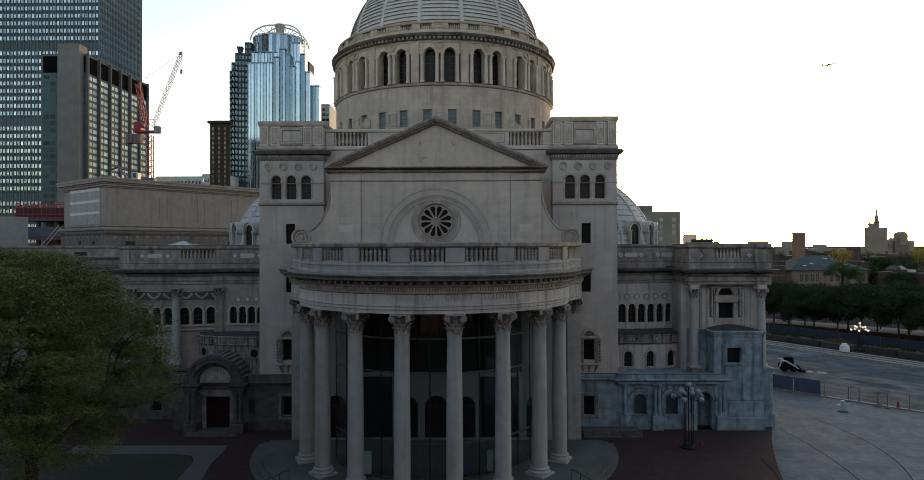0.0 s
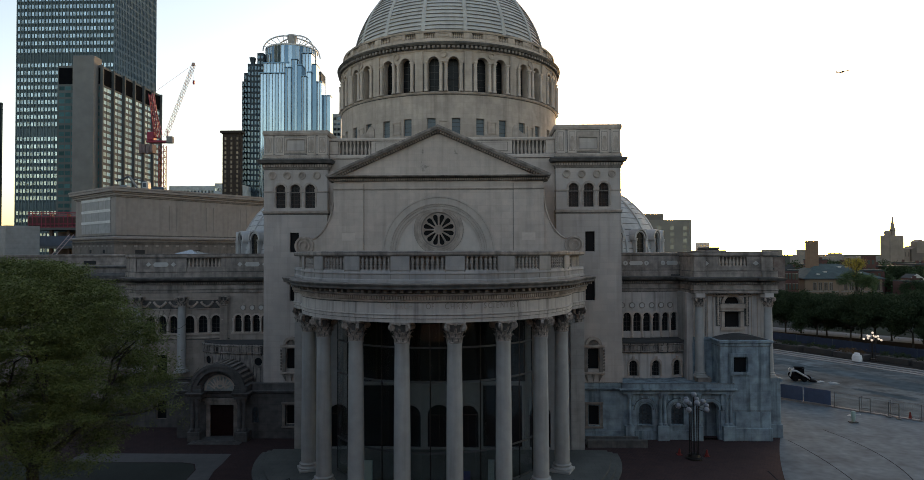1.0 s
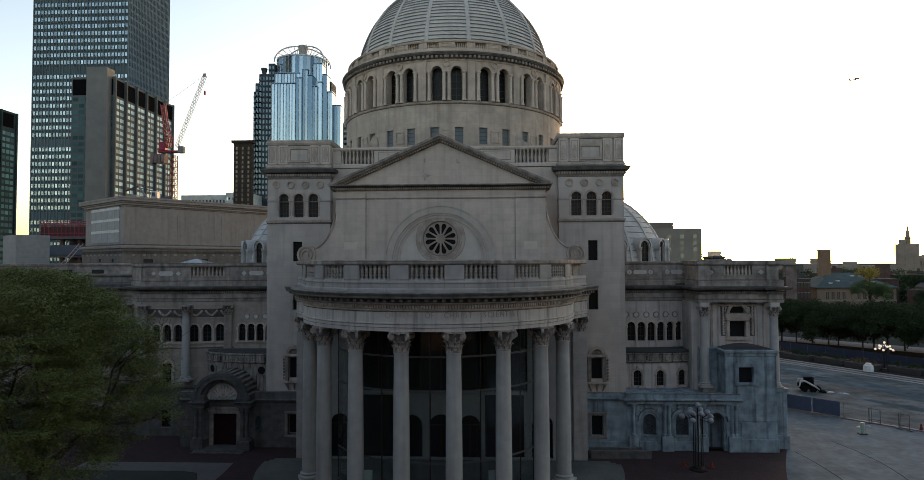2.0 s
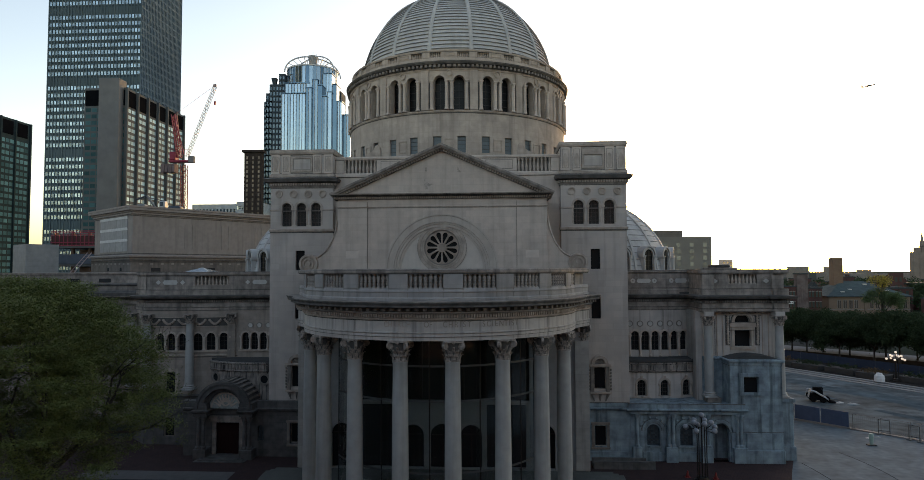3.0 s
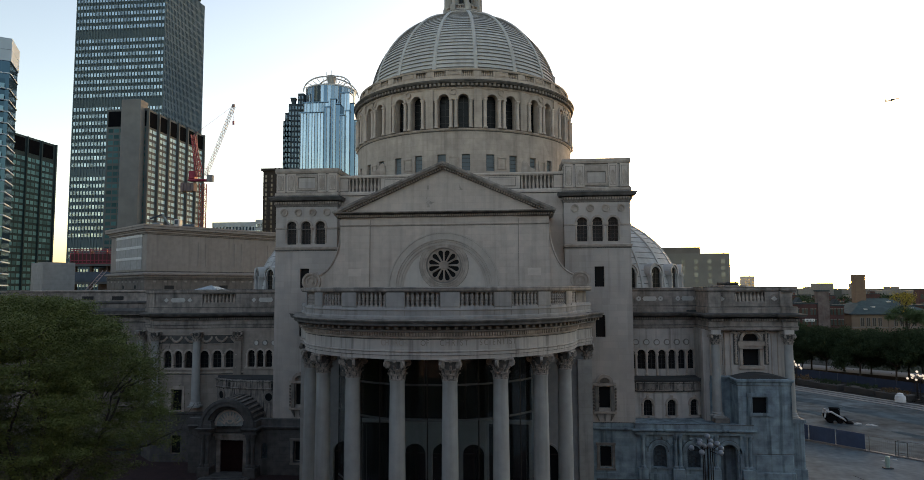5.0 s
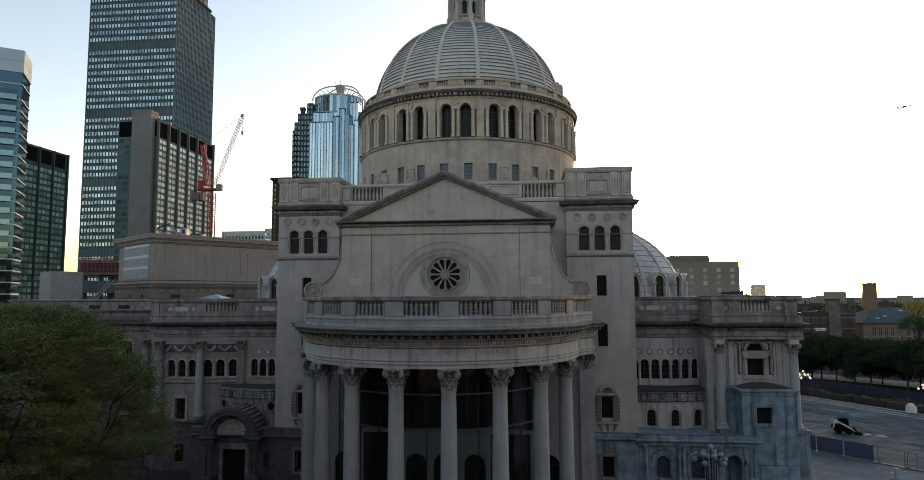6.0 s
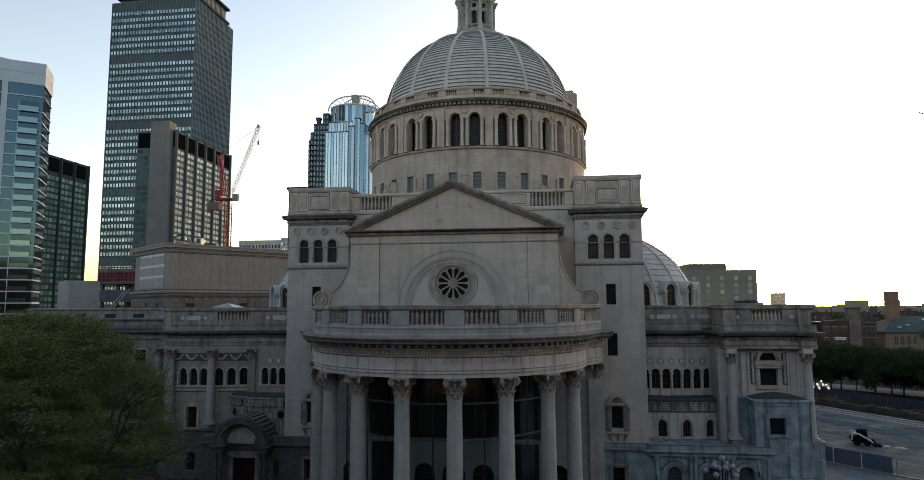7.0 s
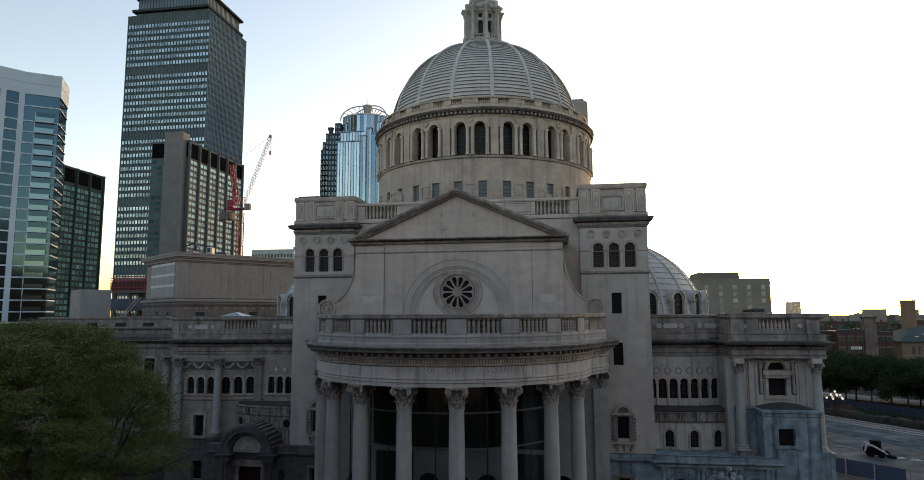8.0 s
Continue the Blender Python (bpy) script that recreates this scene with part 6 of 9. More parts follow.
part("pavilion_roof", box(B(), -36.2, -18.5, 71.2, 100, 16.0, 16.6), ROOF, lpav)
# balcony with round windows over the hooded door
lbal = new("bow_bay")
lbal.parent = church
bp = [(-26.8, 70.2), (-26.1, 68.7), (-24.5, 67.7), (-22.0, 67.1), (-18.5, 66.9)]
part("bow_wall", sweep(B(), bp, [(-0.4, 4.9), (0.0, 4.9), (0.0, 8.5), (-0.4, 8.5)]), BAND, lbal)
b = sweep(B(), bp, [(-0.5, 8.35), (0.1, 8.35), (0.18, 8.47), (0.06, 8.55), (0.06, 9.1), (0.2, 9.2), (0.2, 9.3), (-0.5, 9.35)])
part("carved_band", b, BAND, lbal)
dentil_row("carved_leaves", lbal, bp, 0.05, 8.58, 9.05, 0.22, 0.2, 0.12, material=BAND)
part("balcony_roof", prism(B(), [(-26.8, 70.3), (-26.1, 68.8), (-24.5, 67.8), (-22.0, 67.2), (-18.5, 67.0), (-18.5, 70.5)], 9.352, 9.45), ROOF, lbal)
for x, y, a in ((-25.3, 68.17, -32), (-19.5, 66.93, -3)):
    for nm, fnc, mt_ in (("round_window_frame", lambda bb: ring(bb, 0, 7.6, 0.42, 0.66, -0.12, 0.05, front(0), 0, 360, 20), WCARVED), ("pane", lambda bb: disc(bb, 0, 7.6, 0.43, -0.03, 0.02, front(0), 18), GLASS)):
        bb = B()
        fnc(bb)
        part(nm, bb, mt_, lbal, m=pose(x, y, 0, 0, 0, a))

# lower storey on the left with the hooded entrance
ent = new("hooded_entrance")
ent.parent = church
DC = -22.65
LY = 65.2
fe = front(LY)
part("entrance_wall", panel(B(), rect(-27.4, -14.0, 0, 4.7), [rect(DC - 1.25, DC + 1.25, 0.22, 3.5), arch(-19.2, 0.32, 1.6, 2.9), rect(-16.1, -15.0, 1.4, 3.4)], fe, 0.28), DARKGRAN, ent)
for e in (-1, 1):
    part("window_jamb", box(B(), -15.55 + e * 0.72 - 0.15, -15.55 + e * 0.72 + 0.15, LY - 0.1, LY - 0.002, 1.3, 3.5, 0.02), WCARVED, ent)
part("window_lintel", box(B(), -16.5, -14.6, LY - 0.14, LY - 0.002, 3.51, 3.76, 0.02), WCARVED, ent)
part("window_sill", box(B(), -16.5, -14.6, LY - 0.12, LY - 0.002, 1.08, 1.29, 0.02), WCARVED, ent)
part("entrance_wall", box(B(), -27.4, -26.8, LY + 0.6, 70, 0, 4.7), DARKGRAN, ent)
part("entrance_roof", box(B(), -27.3, -14.1, LY + 0.3, 70, 4.7, 5.0), ROOF, ent)
b = B()
box(b, DC - 1.25, DC + 1.25, LY + 0.2, LY + 0.27, 0.22, 3.5)
dr = part("door", b, DOOR, ent, "dark red double door")
b = B()
for e in (-1, 1):
    for z0, z1 in ((0.45, 1.5), (1.65, 3.3)):
        box(b, DC + e * 0.62 - 0.44, DC + e * 0.62 + 0.44, LY + 0.16, LY + 0.2, z0, z1, 0.015)
part("door_panel", b, DOOR, dr)
arched_window(ent, -19.2, 0.32, 1.6, 2.9, fe, 0.3, (2, 3))
b = B()
for e in (-1, 1):
    box(b, DC + e * 1.42 - 0.2, DC + e * 1.42 + 0.2, LY - 0.15, LY + 0.02, 0.22, 3.7)
box(b, DC - 1.75, DC + 1.75, LY - 0.25, LY + 0.02, 3.5, 3.9); box(b, DC - 1.9, DC + 1.9, LY - 0.35, LY + 0.02, 3.9, 4.15)
part("door_surround", b, WEATHER, ent, "paler stone door surround")
for e in (-1, 1):
    for w in (2.15, 2.65):
        b = B()
        little_column(b, DC + e * w, LY - 1.0, 1.0, 4.3, 0.2)
        part("porch_column", b, DARKGRAN, ent)
    part("pedestal", box(B(), DC + e * 2.4 - 0.65, DC + e * 2.4 + 0.65, LY - 1.4, LY - 0.002, 0, 1.0, 0.04), DARKGRAN, ent)
b = sweep(B(), [(-27.4, LY), (DC - 3.0, LY), (DC - 3.0, LY - 1.3), (DC - 1.75, LY - 1.3), (DC - 1.75, LY - 0.1), (DC + 1.75, LY - 0.1), (DC + 1.75, LY - 1.3), (DC + 3.0, LY - 1.3), (DC + 3.0, LY), (-14.02, LY)],
          [(-0.4, 4.3), (0.05, 4.3), (0.08, 4.6), (0.22, 4.72), (0.3, 4.9), (0.05, 5.0), (0.05, 5.65), (-0.4, 5.7)])
part("entrance_entablature", b, DARKGRAN, ent)
# barrel hood with raised tile ribs
b = B()
ring(b, DC, 5.0, 1.75, 2.15, -0.95, 0.0, fe, 0, 180, 24); ring(b, DC, 5.0, 2.15, 2.75, -1.38, 2.2, fe, 0, 180, 28); ring(b, DC, 5.0, 2.6, 2.9, -1.5, -1.2, fe, 0, 180, 28)
hood = part("hood", b, DARKGRAN, ent, "barrel-shaped stone hood")
for k in range(16):
    a0 = 11 + 10.5 * k
    part("tile_rib", ring(B(), DC, 5.0, 2.74, 2.88, -1.2, 2.2, fe, a0 - 2.2, a0 + 2.2, 2), WCARVED, hood)
for e in (-1, 1):
    part("hood_impost", box(B(), DC + e * 2.25 - 0.62, DC + e * 2.25 + 0.62, LY - 1.42, LY - 0.002, 4.92, 5.32, 0.03), DARKGRAN, ent)
b = panel(B(), [(DC + 1.74 * math.cos(math.pi * i / 24), 5.0 + 1.74 * math.sin(math.pi * i / 24)) for i in range(25)], [], front(LY - 0.6), 0.598)
part("tympanum", b, mat("mottled_pale_relief", (0.4, 0.435, 0.42), tint=(0.2, 0.225, 0.22), var=0.35, scale=3.0, fine=9.0), ent, "pale carved half-round panel")
part("relief_rim", ring(B(), DC, 5.08, 1.42, 1.6, -0.07, 0.02, front(LY - 0.6), 0, 180, 24), STONE, ent)
part("relief_ring", ring(B(), DC, 5.65, 0.28, 0.42, -0.09, 0.02, front(LY - 0.6), 0, 360, 16), STONE, ent)
for e in (-1, 1):
    for k in range(5):
        a, c = radians(12 + 17 * k), radians(24 + 17 * k)
        part("relief_leaf", bar(B(), (DC + e * 0.55 * math.cos(a), LY - 0.6, 5.12 + 0.55 * math.sin(a)), (DC + e * 1.3 * math.cos(c), LY - 0.66, 5.12 + 1.3 * math.sin(c)), 0.11, 6, 0.05), STONE, ent)
for i in range(3):
    part("door_step", box(B(), DC - 2.0 - 0.3 * i, DC + 2.0 + 0.3 * i, LY - 1.6 - 0.35 * i, LY, 0, 0.22 - 0.07 * i), DARKGRAN, ent)
# low ramp walls at the portico's side
b = box(B(), 14.4, 20.2, 62.4, 62.8, 0, 0.75, 0.03)
box(b, 14.4, 19.6, 63.6, 63.9, 0, 0.75, 0.03)
prism(b, [(14.4, 62.8), (19.6, 62.8), (19.6, 63.6), (14.4, 63.6)], 0, 0.3)
part("ramp", b, DARKGRAN, church, "low granite ramp walls")

# what has pieces of its own hangs from the church itself
for ob in list(church.children_recursive):
    up = ob.parent
    if up is not church and up.parent is not church and up.parent.parent is church:
        up.parent = church


# ---- left wing and hall ----
wing = thing("old_wing", "long low grey stone wing with a dark cornice", "building", at=(-70, 90, 0))
def place(name, bm, material, parent, label=""):
    """As part(), for meshes built in world places under a thing that stands elsewhere."""
    o = part(name, bm, material, parent, label)
    o.matrix_parent_inverse = parent.matrix_world.inverted() if parent.parent else Matrix.Translation(-parent.location)
    return o


place("wing_wall", box(B(), -130, -36.4, 78, 100, 0, 16.2), WEATHER, wing)
WP = [(-130, 78), (-36.4, 78)]
place("wing_cornice", sweep(B(), WP, [(-0.4, 15.5), (0.08, 15.5), (0.2, 15.86), (0.62, 16.0), (0.66, 16.4), (0.3, 16.72), (-0.4, 16.74)]), SOOTSHADE, wing)
# lit edge of the cornice put in as a paler strip
place("cornice_lip", sweep(B(), WP, [(0.2, 15.88), (0.7, 15.9), (0.72, 15.99), (0.2, 15.99)]), WEATHER, wing, "pale lip painted for the cornice's lit edge")
place("wing_groove", sweep(B(), WP, [(-0.2, 14.85), (0.05, 14.85), (0.05, 14.95), (-0.2, 14.95)]), GROOVESHADE, wing)
place("wing_string", sweep(B(), WP, [(-0.2, 14.95), (0.1, 14.97), (0.14, 15.12), (-0.2, 15.16)]), WEATHER, wing)
place("wing_parapet", sweep(B(), WP, [(-0.6, 16.6), (0, 16.6), (0, 17.3), (-0.6, 17.3)]), WEATHER, wing)
# coping's shadow is put into its dark colour
place("parapet_coping", sweep(B(), WP, [(-0.6, 17.3), (0.1, 17.3), (0.16, 17.42), (0.1, 17.6), (-0.6, 17.64)]), SOOTSHADE, wing, "coping painted dark for its shadow line")
for x in (-43.4, -60.0, -76.0):
    place("wing_window", box(B(), x - 0.75, x + 0.75, 77.94, 78.05, 10.6, 13.6), GLASS, wing, "dark window glass")
    place("window_frame", panel(B(), rect(x - 1.0, x + 1.0, 10.4, 13.85), [rect(x - 0.75, x + 0.75, 10.6, 13.6)], front(77.85), 0.14), CARVED, wing)
place("upper_block", box(B(), -69.0, -36.4, 88, 125, 16.2, 18.75), WEATHER, wing)
place("lower_block", box(B(), -120, -69.02, 88.4, 125, 16.2, 17.95), WEATHER, wing)
place("upper_coping", sweep(B(), [(-69.0, 125), (-69.0, 88), (-36.4, 88), (-36.4, 125)], [(-0.6, 18.72), (0.12, 18.72), (0.16, 18.95), (-0.6, 19.0)]), WEATHER, wing)
place("coping_groove", sweep(B(), [(-69.0, 88), (-36.4, 88)], [(-0.2, 18.62), (0.05, 18.62), (0.05, 18.71), (-0.2, 18.71)]), GROOVESHADE, wing)
# near-black boxes on the wall stand in for unlit vent openings
for x in (-60.9, -56.2, -51.6):
    place("vent_opening", box(B(), x, x + 1.7, 87.9, 88.1, 17.58, 18.12), VOID, wing)
fl_lamp = thing("floodlight", "small white floodlight fixed to the wing's parapet", "lamp", at=(-51.7, 77.9, 17.2))
part("housing", lathe(B(), [(0.06, -0.12), (0.12, -0.1), (0.22, 0.18), (0.24, 0.2), (0.0, 0.2)], 12), mat("white_lamp_housing", (0.85, 0.85, 0.84), rough=0.35, var=0.04), fl_lamp, m=pose(0, -0.35, 0.2, 70, 0, 60))
part("bracket", bar(B(), (0, 0.0, -0.1), (0, -0.32, 0.14), 0.035, 6), BRONZE, fl_lamp)
SB = [(-76.03, 102.27), (-70.5, 98.0), (-67.63, 101.71), (-73.16, 105.98)]
place("stair_bulkhead", prism(B(), SB, 18.9, 23.65), mat("grey_concrete", (0.3, 0.3, 0.29), var=0.15, joints=(2.4, 0.8, 0.12)), wing, "plain grey concrete roof block")
b = B()
lathe(b, [(2.6, 18.95), (0.0, 19.6)], 4, math.pi / 4, math.pi / 4 + 2 * math.pi, -33.2, 81)
place("skylight", b, mat("skylight_glass", (0.3, 0.36, 0.4), rough=0.15, metal=0.8, island=0.6), wing, "pale glazed pyramid skylight")

hall = thing("hall", "large windowless beige hall with a stepped cornice", "building", at=(-50, 115, 0))
A = Vector((-56.4, 104.0))
uf, ul = Vector((0.61, 0.79)), Vector((-0.79, 0.61))
HP = [tuple(A + ul * 17), tuple(A), tuple(A + uf * 50), tuple(A + uf * 50 + ul * 17)]
BEIGE = mat("beige_render", (0.278, 0.246, 0.226), tint=(0.232, 0.206, 0.189), var=0.12, streak=0.2)
place("hall_wall", sweep(B(), HP, [(-0.5, 10), (0, 10), (0, 29.3), (-0.5, 29.3)], True), BEIGE, hall)
place("hall_roof", prism(B(), HP, 29.0, 29.2), ROOF, hall)
place("hall_cornice", sweep(B(), HP, [(-0.5, 28.7), (0.1, 28.7), (0.1, 28.9), (0.32, 28.92), (0.32, 29.2), (0.55, 29.3), (0.55, 29.5), (0.88, 29.55), (0.88, 29.95), (0.96, 30.0), (0.96, 30.3), (-0.5, 30.35)], True), BEIGE, hall)
place("hall_string", sweep(B(), HP, [(-0.3, 21.15), (0.35, 21.15), (0.4, 21.5), (0.75, 21.6), (0.8, 21.85), (0.3, 22.05), (-0.3, 22.1)], True), BEIGE, hall)
# dark strips paint the shade under the hall's mouldings
for z_, o_ in ((28.6, 0.04), (28.86, 0.25), (29.24, 0.45), (29.5, 0.8), (22.12, 0.04), (21.02, 0.6), (20.7, 0.5), (21.52, 0.68), (29.95, 0.92), (18.93, 0.85)):
    place("hall_groove", sweep(B(), HP, [(-0.2, z_), (o_, z_), (o_, z_ + 0.16), (-0.2, z_ + 0.16)], True), SOOTSHADE, hall)
dentil_row("dentil_course", hall, HP, 0.4, 20.3, 20.6, 0.5, 1.3, 0.07, True, BEIGE).matrix_parent_inverse = Matrix.Translation(-hall.location)
place("hall_base", sweep(B(), HP, [(-0.3, 10), (0.8, 10), (0.8, 18.92), (0.4, 19.0), (0.4, 21.02), (-0.3, 21.02)], True), mat("darker_beige", (0.18, 0.158, 0.142), tint=(0.12, 0.107, 0.097), streak=0.3), hall)
for k in range(3):
    z = 23.0 + 1.95 * k
    p0, p1 = A + ul * 14.0, A + ul * 2.0
    place("pale_siding", sweep(B(), [tuple(p0), tuple(p1)], [(-0.05, z - 0.4), (0.1, z - 0.4), (0.1, z + 1.3), (-0.05, z + 1.3)]), mat("pale_siding", (0.34, 0.34, 0.335), var=0.08, joints=(0.5, 30, 0.25)), hall)
    place("white_strip", sweep(B(), [tuple(p0), tuple(p1)], [(-0.05, z + 1.3), (0.16, z + 1.3), (0.16, z + 1.75), (-0.05, z + 1.75)]), mat("white_strip", (0.6, 0.6, 0.59), var=0.05), hall, "white horizontal strip")
for s0 in (9, 16, 23, 30):
    for e in (0, 1.4):
        p0 = A + uf * (s0 + e)
        place("blind_jamb", sweep(B(), [tuple(p0), tuple(p0 + uf * 0.5)], [(-0.05, 23.2), (0.07, 23.2), (0.07, 27.6), (-0.05, 27.6)]), BEIGE, hall)
        place("blind_groove", sweep(B(), [tuple(p0 + uf * 0.5), tuple(p0 + uf * 0.6)], [(-0.05, 23.2), (0.03, 23.2), (0.03, 27.6), (-0.05, 27.6)]), CREVICESHADE, hall)
# hall vents: dark boxes painted as openings too
for s0 in (3, 13, 22):
    p0 = A + uf * s0
    place("vent_opening", sweep(B(), [tuple(p0), tuple(p0 + uf * 1.6)], [(0.3, 19.1), (0.43, 19.1), (0.43, 19.75), (0.3, 19.75)]), VOID, hall)
for s0 in (4.0, 9.5):
    p0 = A + ul * s0
    place("vent_opening", sweep(B(), [tuple(p0), tuple(p0 - ul * 0.8)], [(0.3, 19.2), (0.43, 19.2), (0.43, 19.8), (0.3, 19.8)]), VOID, hall)

# ---- towers of the city ----
def coated(name, colour, rough=0.12, var=0.15, metal=1.0):
    return mat(name, colour, rough=rough, metal=metal, var=var, bump=0, island=0.3, scale=0.05, fine=0.4)


def facade(bm_glass, bm_frame, p, q, z0, z1, nu, nv, wu, wv, depth=0.35, skip=()):
    """Window panes on a wall from p to q; wu, wv: the share of each cell that is glass."""
    p, q = Vector(p), Vector(q)
    d = q - p
    L = d.length
    d /= L
    n = Vector((d.y, -d.x))
    cu, cv = L / nu, (z1 - z0) / nv
    for j in range(nv):
        if j in skip:
            continue
        for i in range(nu):
            a, c = p + d * (cu * (i + (1 - wu) / 2)), p + d * (cu * (i + (1 + wu) / 2))
            za, zb = z0 + cv * (j + (1 - wv) / 2), z0 + cv * (j + (1 + wv) / 2)
            k = random.uniform(-0.012, 0.012)
            a2, c2 = a + n * (0.03 + k), c + n * (0.03 - k)
            bm_glass.faces.new([bm_glass.verts.new(v) for v in ((a2.x, a2.y, za), (c2.x, c2.y, za), (c2.x, c2.y, zb), (a2.x, a2.y, zb))])
    if bm_frame is not None:
        for i in range(nu + 1):
            a = p + d * (cu * i - 0.12)
            sweep(bm_frame, [tuple(a), tuple(a + d * 0.24)], [(-0.1, z0), (depth, z0), (depth, z1), (-0.1, z1)])


DARKFRAME = mat("dark_tower_frame", (0.115, 0.16, 0.18), rough=0.7, spec=0.0, var=0.1, scale=0.05)
# bluer side tone offsets the warm light on that wall by colour
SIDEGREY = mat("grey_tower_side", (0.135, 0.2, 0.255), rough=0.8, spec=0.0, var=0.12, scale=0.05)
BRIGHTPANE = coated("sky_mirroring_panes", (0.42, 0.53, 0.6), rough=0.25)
# flat blue-grey painted in place of the side panes' reflection
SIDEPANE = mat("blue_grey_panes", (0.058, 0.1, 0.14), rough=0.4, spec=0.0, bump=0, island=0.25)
DIMPANE = coated("dim_panes", (0.07, 0.09, 0.1), rough=0.3)

tall = thing("office_tower", "very tall dark office tower with rows of bright windows", "skyscraper", at=(-227, 377, 0))
TX0, TX1, TY0, TY1, TZ = -256.0, -200.4, 350.0, 396.0, 208.5
SKIP = (8, 18, 28, 38)
place("tower_body", box(B(), TX0, TX1, TY0, TY1, 0, TZ), DARKFRAME, tall)
bg_ = B()
NV = 46
facade(bg_, None, (TX0, TY0), (TX1, TY0), 11.2, 203.2, 28, NV, 0.64, 0.5, skip=SKIP)
bs_ = B()
facade(bs_, None, (TX0, TY0), (TX1, TY0), 9.3, 201.3, 28, NV, 0.6, 0.26, skip=SKIP)
tagged(place("spandrel_panes", bs_, mat("dark_spandrel_glass", (0.06, 0.085, 0.098), rough=0.5, spec=0.0, bump=0, island=0.3), tall, "dark spandrel panes under the windows"), kind="stuff")
o = place("front_panes", bg_, BRIGHTPANE, tall, "rows of sky-reflecting window panes")
tagged(o, kind="stuff")
bg_ = B()
facade(bg_, None, (TX1, TY0), (TX1, TY1), 10.3, 202.3, 28, NV, 0.6, 0.45, skip=SKIP)
tagged(place("side_panes", bg_, SIDEPANE, tall, "side window panes toned for that side's light"), kind="stuff")
b = B()
for i in range(29):
    x = TX0 + (TX1 - TX0) * i / 28
    box(b, x - 0.3, x + 0.3, TY0 - 0.35, TY0, 8, TZ)
for i in range(28):
    x = TX0 + (TX1 - TX0) * (i + 0.5) / 28
    box(b, x - 0.09, x + 0.09, TY0 - 0.12, TY0, 8, TZ)
side = box(B(), TX1, TX1 + 0.02, TY0, TY1, 0, TZ)
for j in range(NV + 1):
    z = 10.3 + 192 * j / NV
    box(side, TX1, TX1 + 0.25, TY0, TY1, z - 0.6, z + 0.6)
for i in range(29):
    y = TY0 + (TY1 - TY0) * i / 28
    box(side, TX1, TX1 + 0.4, y - 0.22, y + 0.22, 0, TZ)
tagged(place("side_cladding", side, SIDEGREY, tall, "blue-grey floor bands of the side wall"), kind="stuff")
tagged(place("mullion_grid", b, DARKFRAME, tall, "grey mullions and floor bands"), kind="stuff")
LEDGE = mat("dark_ledge", (0.05, 0.062, 0.072), rough=0.7, spec=0.0)
place("crown", box(B(), TX0 + 3.5, TX1 - 0.4, TY0 - 2.0, TY1 - 3.5, TZ + 1.6, TZ + 3.2), LEDGE, tall, "dark overhanging ledge")
place("crown", box(B(), TX0 + 5, TX1 - 1.5, TY0 + 0.5, TY1 - 5, TZ, TZ + 1.6), SIDEGREY, tall)
place("crown", box(B(), TX0 + 6, TX1 - 2.4, TY0 + 1.0, TY1 - 6, TZ + 3.2, TZ + 11.4), mat("crown_glazing", (0.13, 0.19, 0.245), rough=0.35, spec=0.2, var=0.15, scale=0.1), tall, "glazed blue-grey storey")
place("crown", box(B(), TX0 + 3.5, TX1 - 0.4, TY0 - 2.0, TY1 - 3.5, TZ + 11.4, TZ + 12.8), LEDGE, tall)
b = B()
for i in range(25):
    x = TX0 + 6 + (TX1 - TX0 - 8.4) * i / 24
    box(b, x - 0.12, x + 0.12, TY0 + 0.8, TY0 + 1.0, TZ + 3.2, TZ + 11.4)
    y = TY0 + 1 + (TY1 - TY0 - 7) * i / 24
    box(b, TX1 - 2.4, TX1 - 2.2, y - 0.12, y + 0.12, TZ + 3.2, TZ + 11.4)
place("crown_mullion", b, LEDGE, tall)
place("crown", box(B(), TX0 + 7, TX1 - 4, TY0 + 3, TY1 - 8, TZ + 12.8, TZ + 14.0), SIDEGREY, tall)
b = B()
for x in (-245, -235, -222, -212):
    bar(b, (x, 372, TZ + 14), (x, 372, TZ + 24), 0.2)
place("antenna", b, SIDEGREY, tall)

hotel = thing("hotel_tower", "slab hotel tower with a grey stair shaft and black top panels", "tower", at=(-148, 262, 0))
HX0, HX1, HY0, HY1, HZ1 = -156.9, -140.0, 238.0, 283.5, 91.5
CONC = mat("brown_concrete", (0.12, 0.133, 0.14), var=0.1, scale=0.2, spec=0.0)
# pale matt colour stands in for sky reflected in the panes
HOTELPANE = mat("sky_toned_panes", (0.36, 0.56, 0.64), rough=0.35, spec=0.02, bump=0, island=0.35)
BLACK = mat("black_louvres", (0.007, 0.008, 0.01), rough=0.9, spec=0.0)
place("slab", box(B(), HX0, HX1, HY0, HY1, 0, HZ1), CONC, hotel)
place("stair_shaft", box(B(), -149.1, -140.95, HY0 - 3.2, HY0 + 2, 0, 94.4, 0.15), mat("shaft_concrete", (0.165, 0.168, 0.172), var=0.08, scale=0.3), hotel, "smooth grey stair shaft")
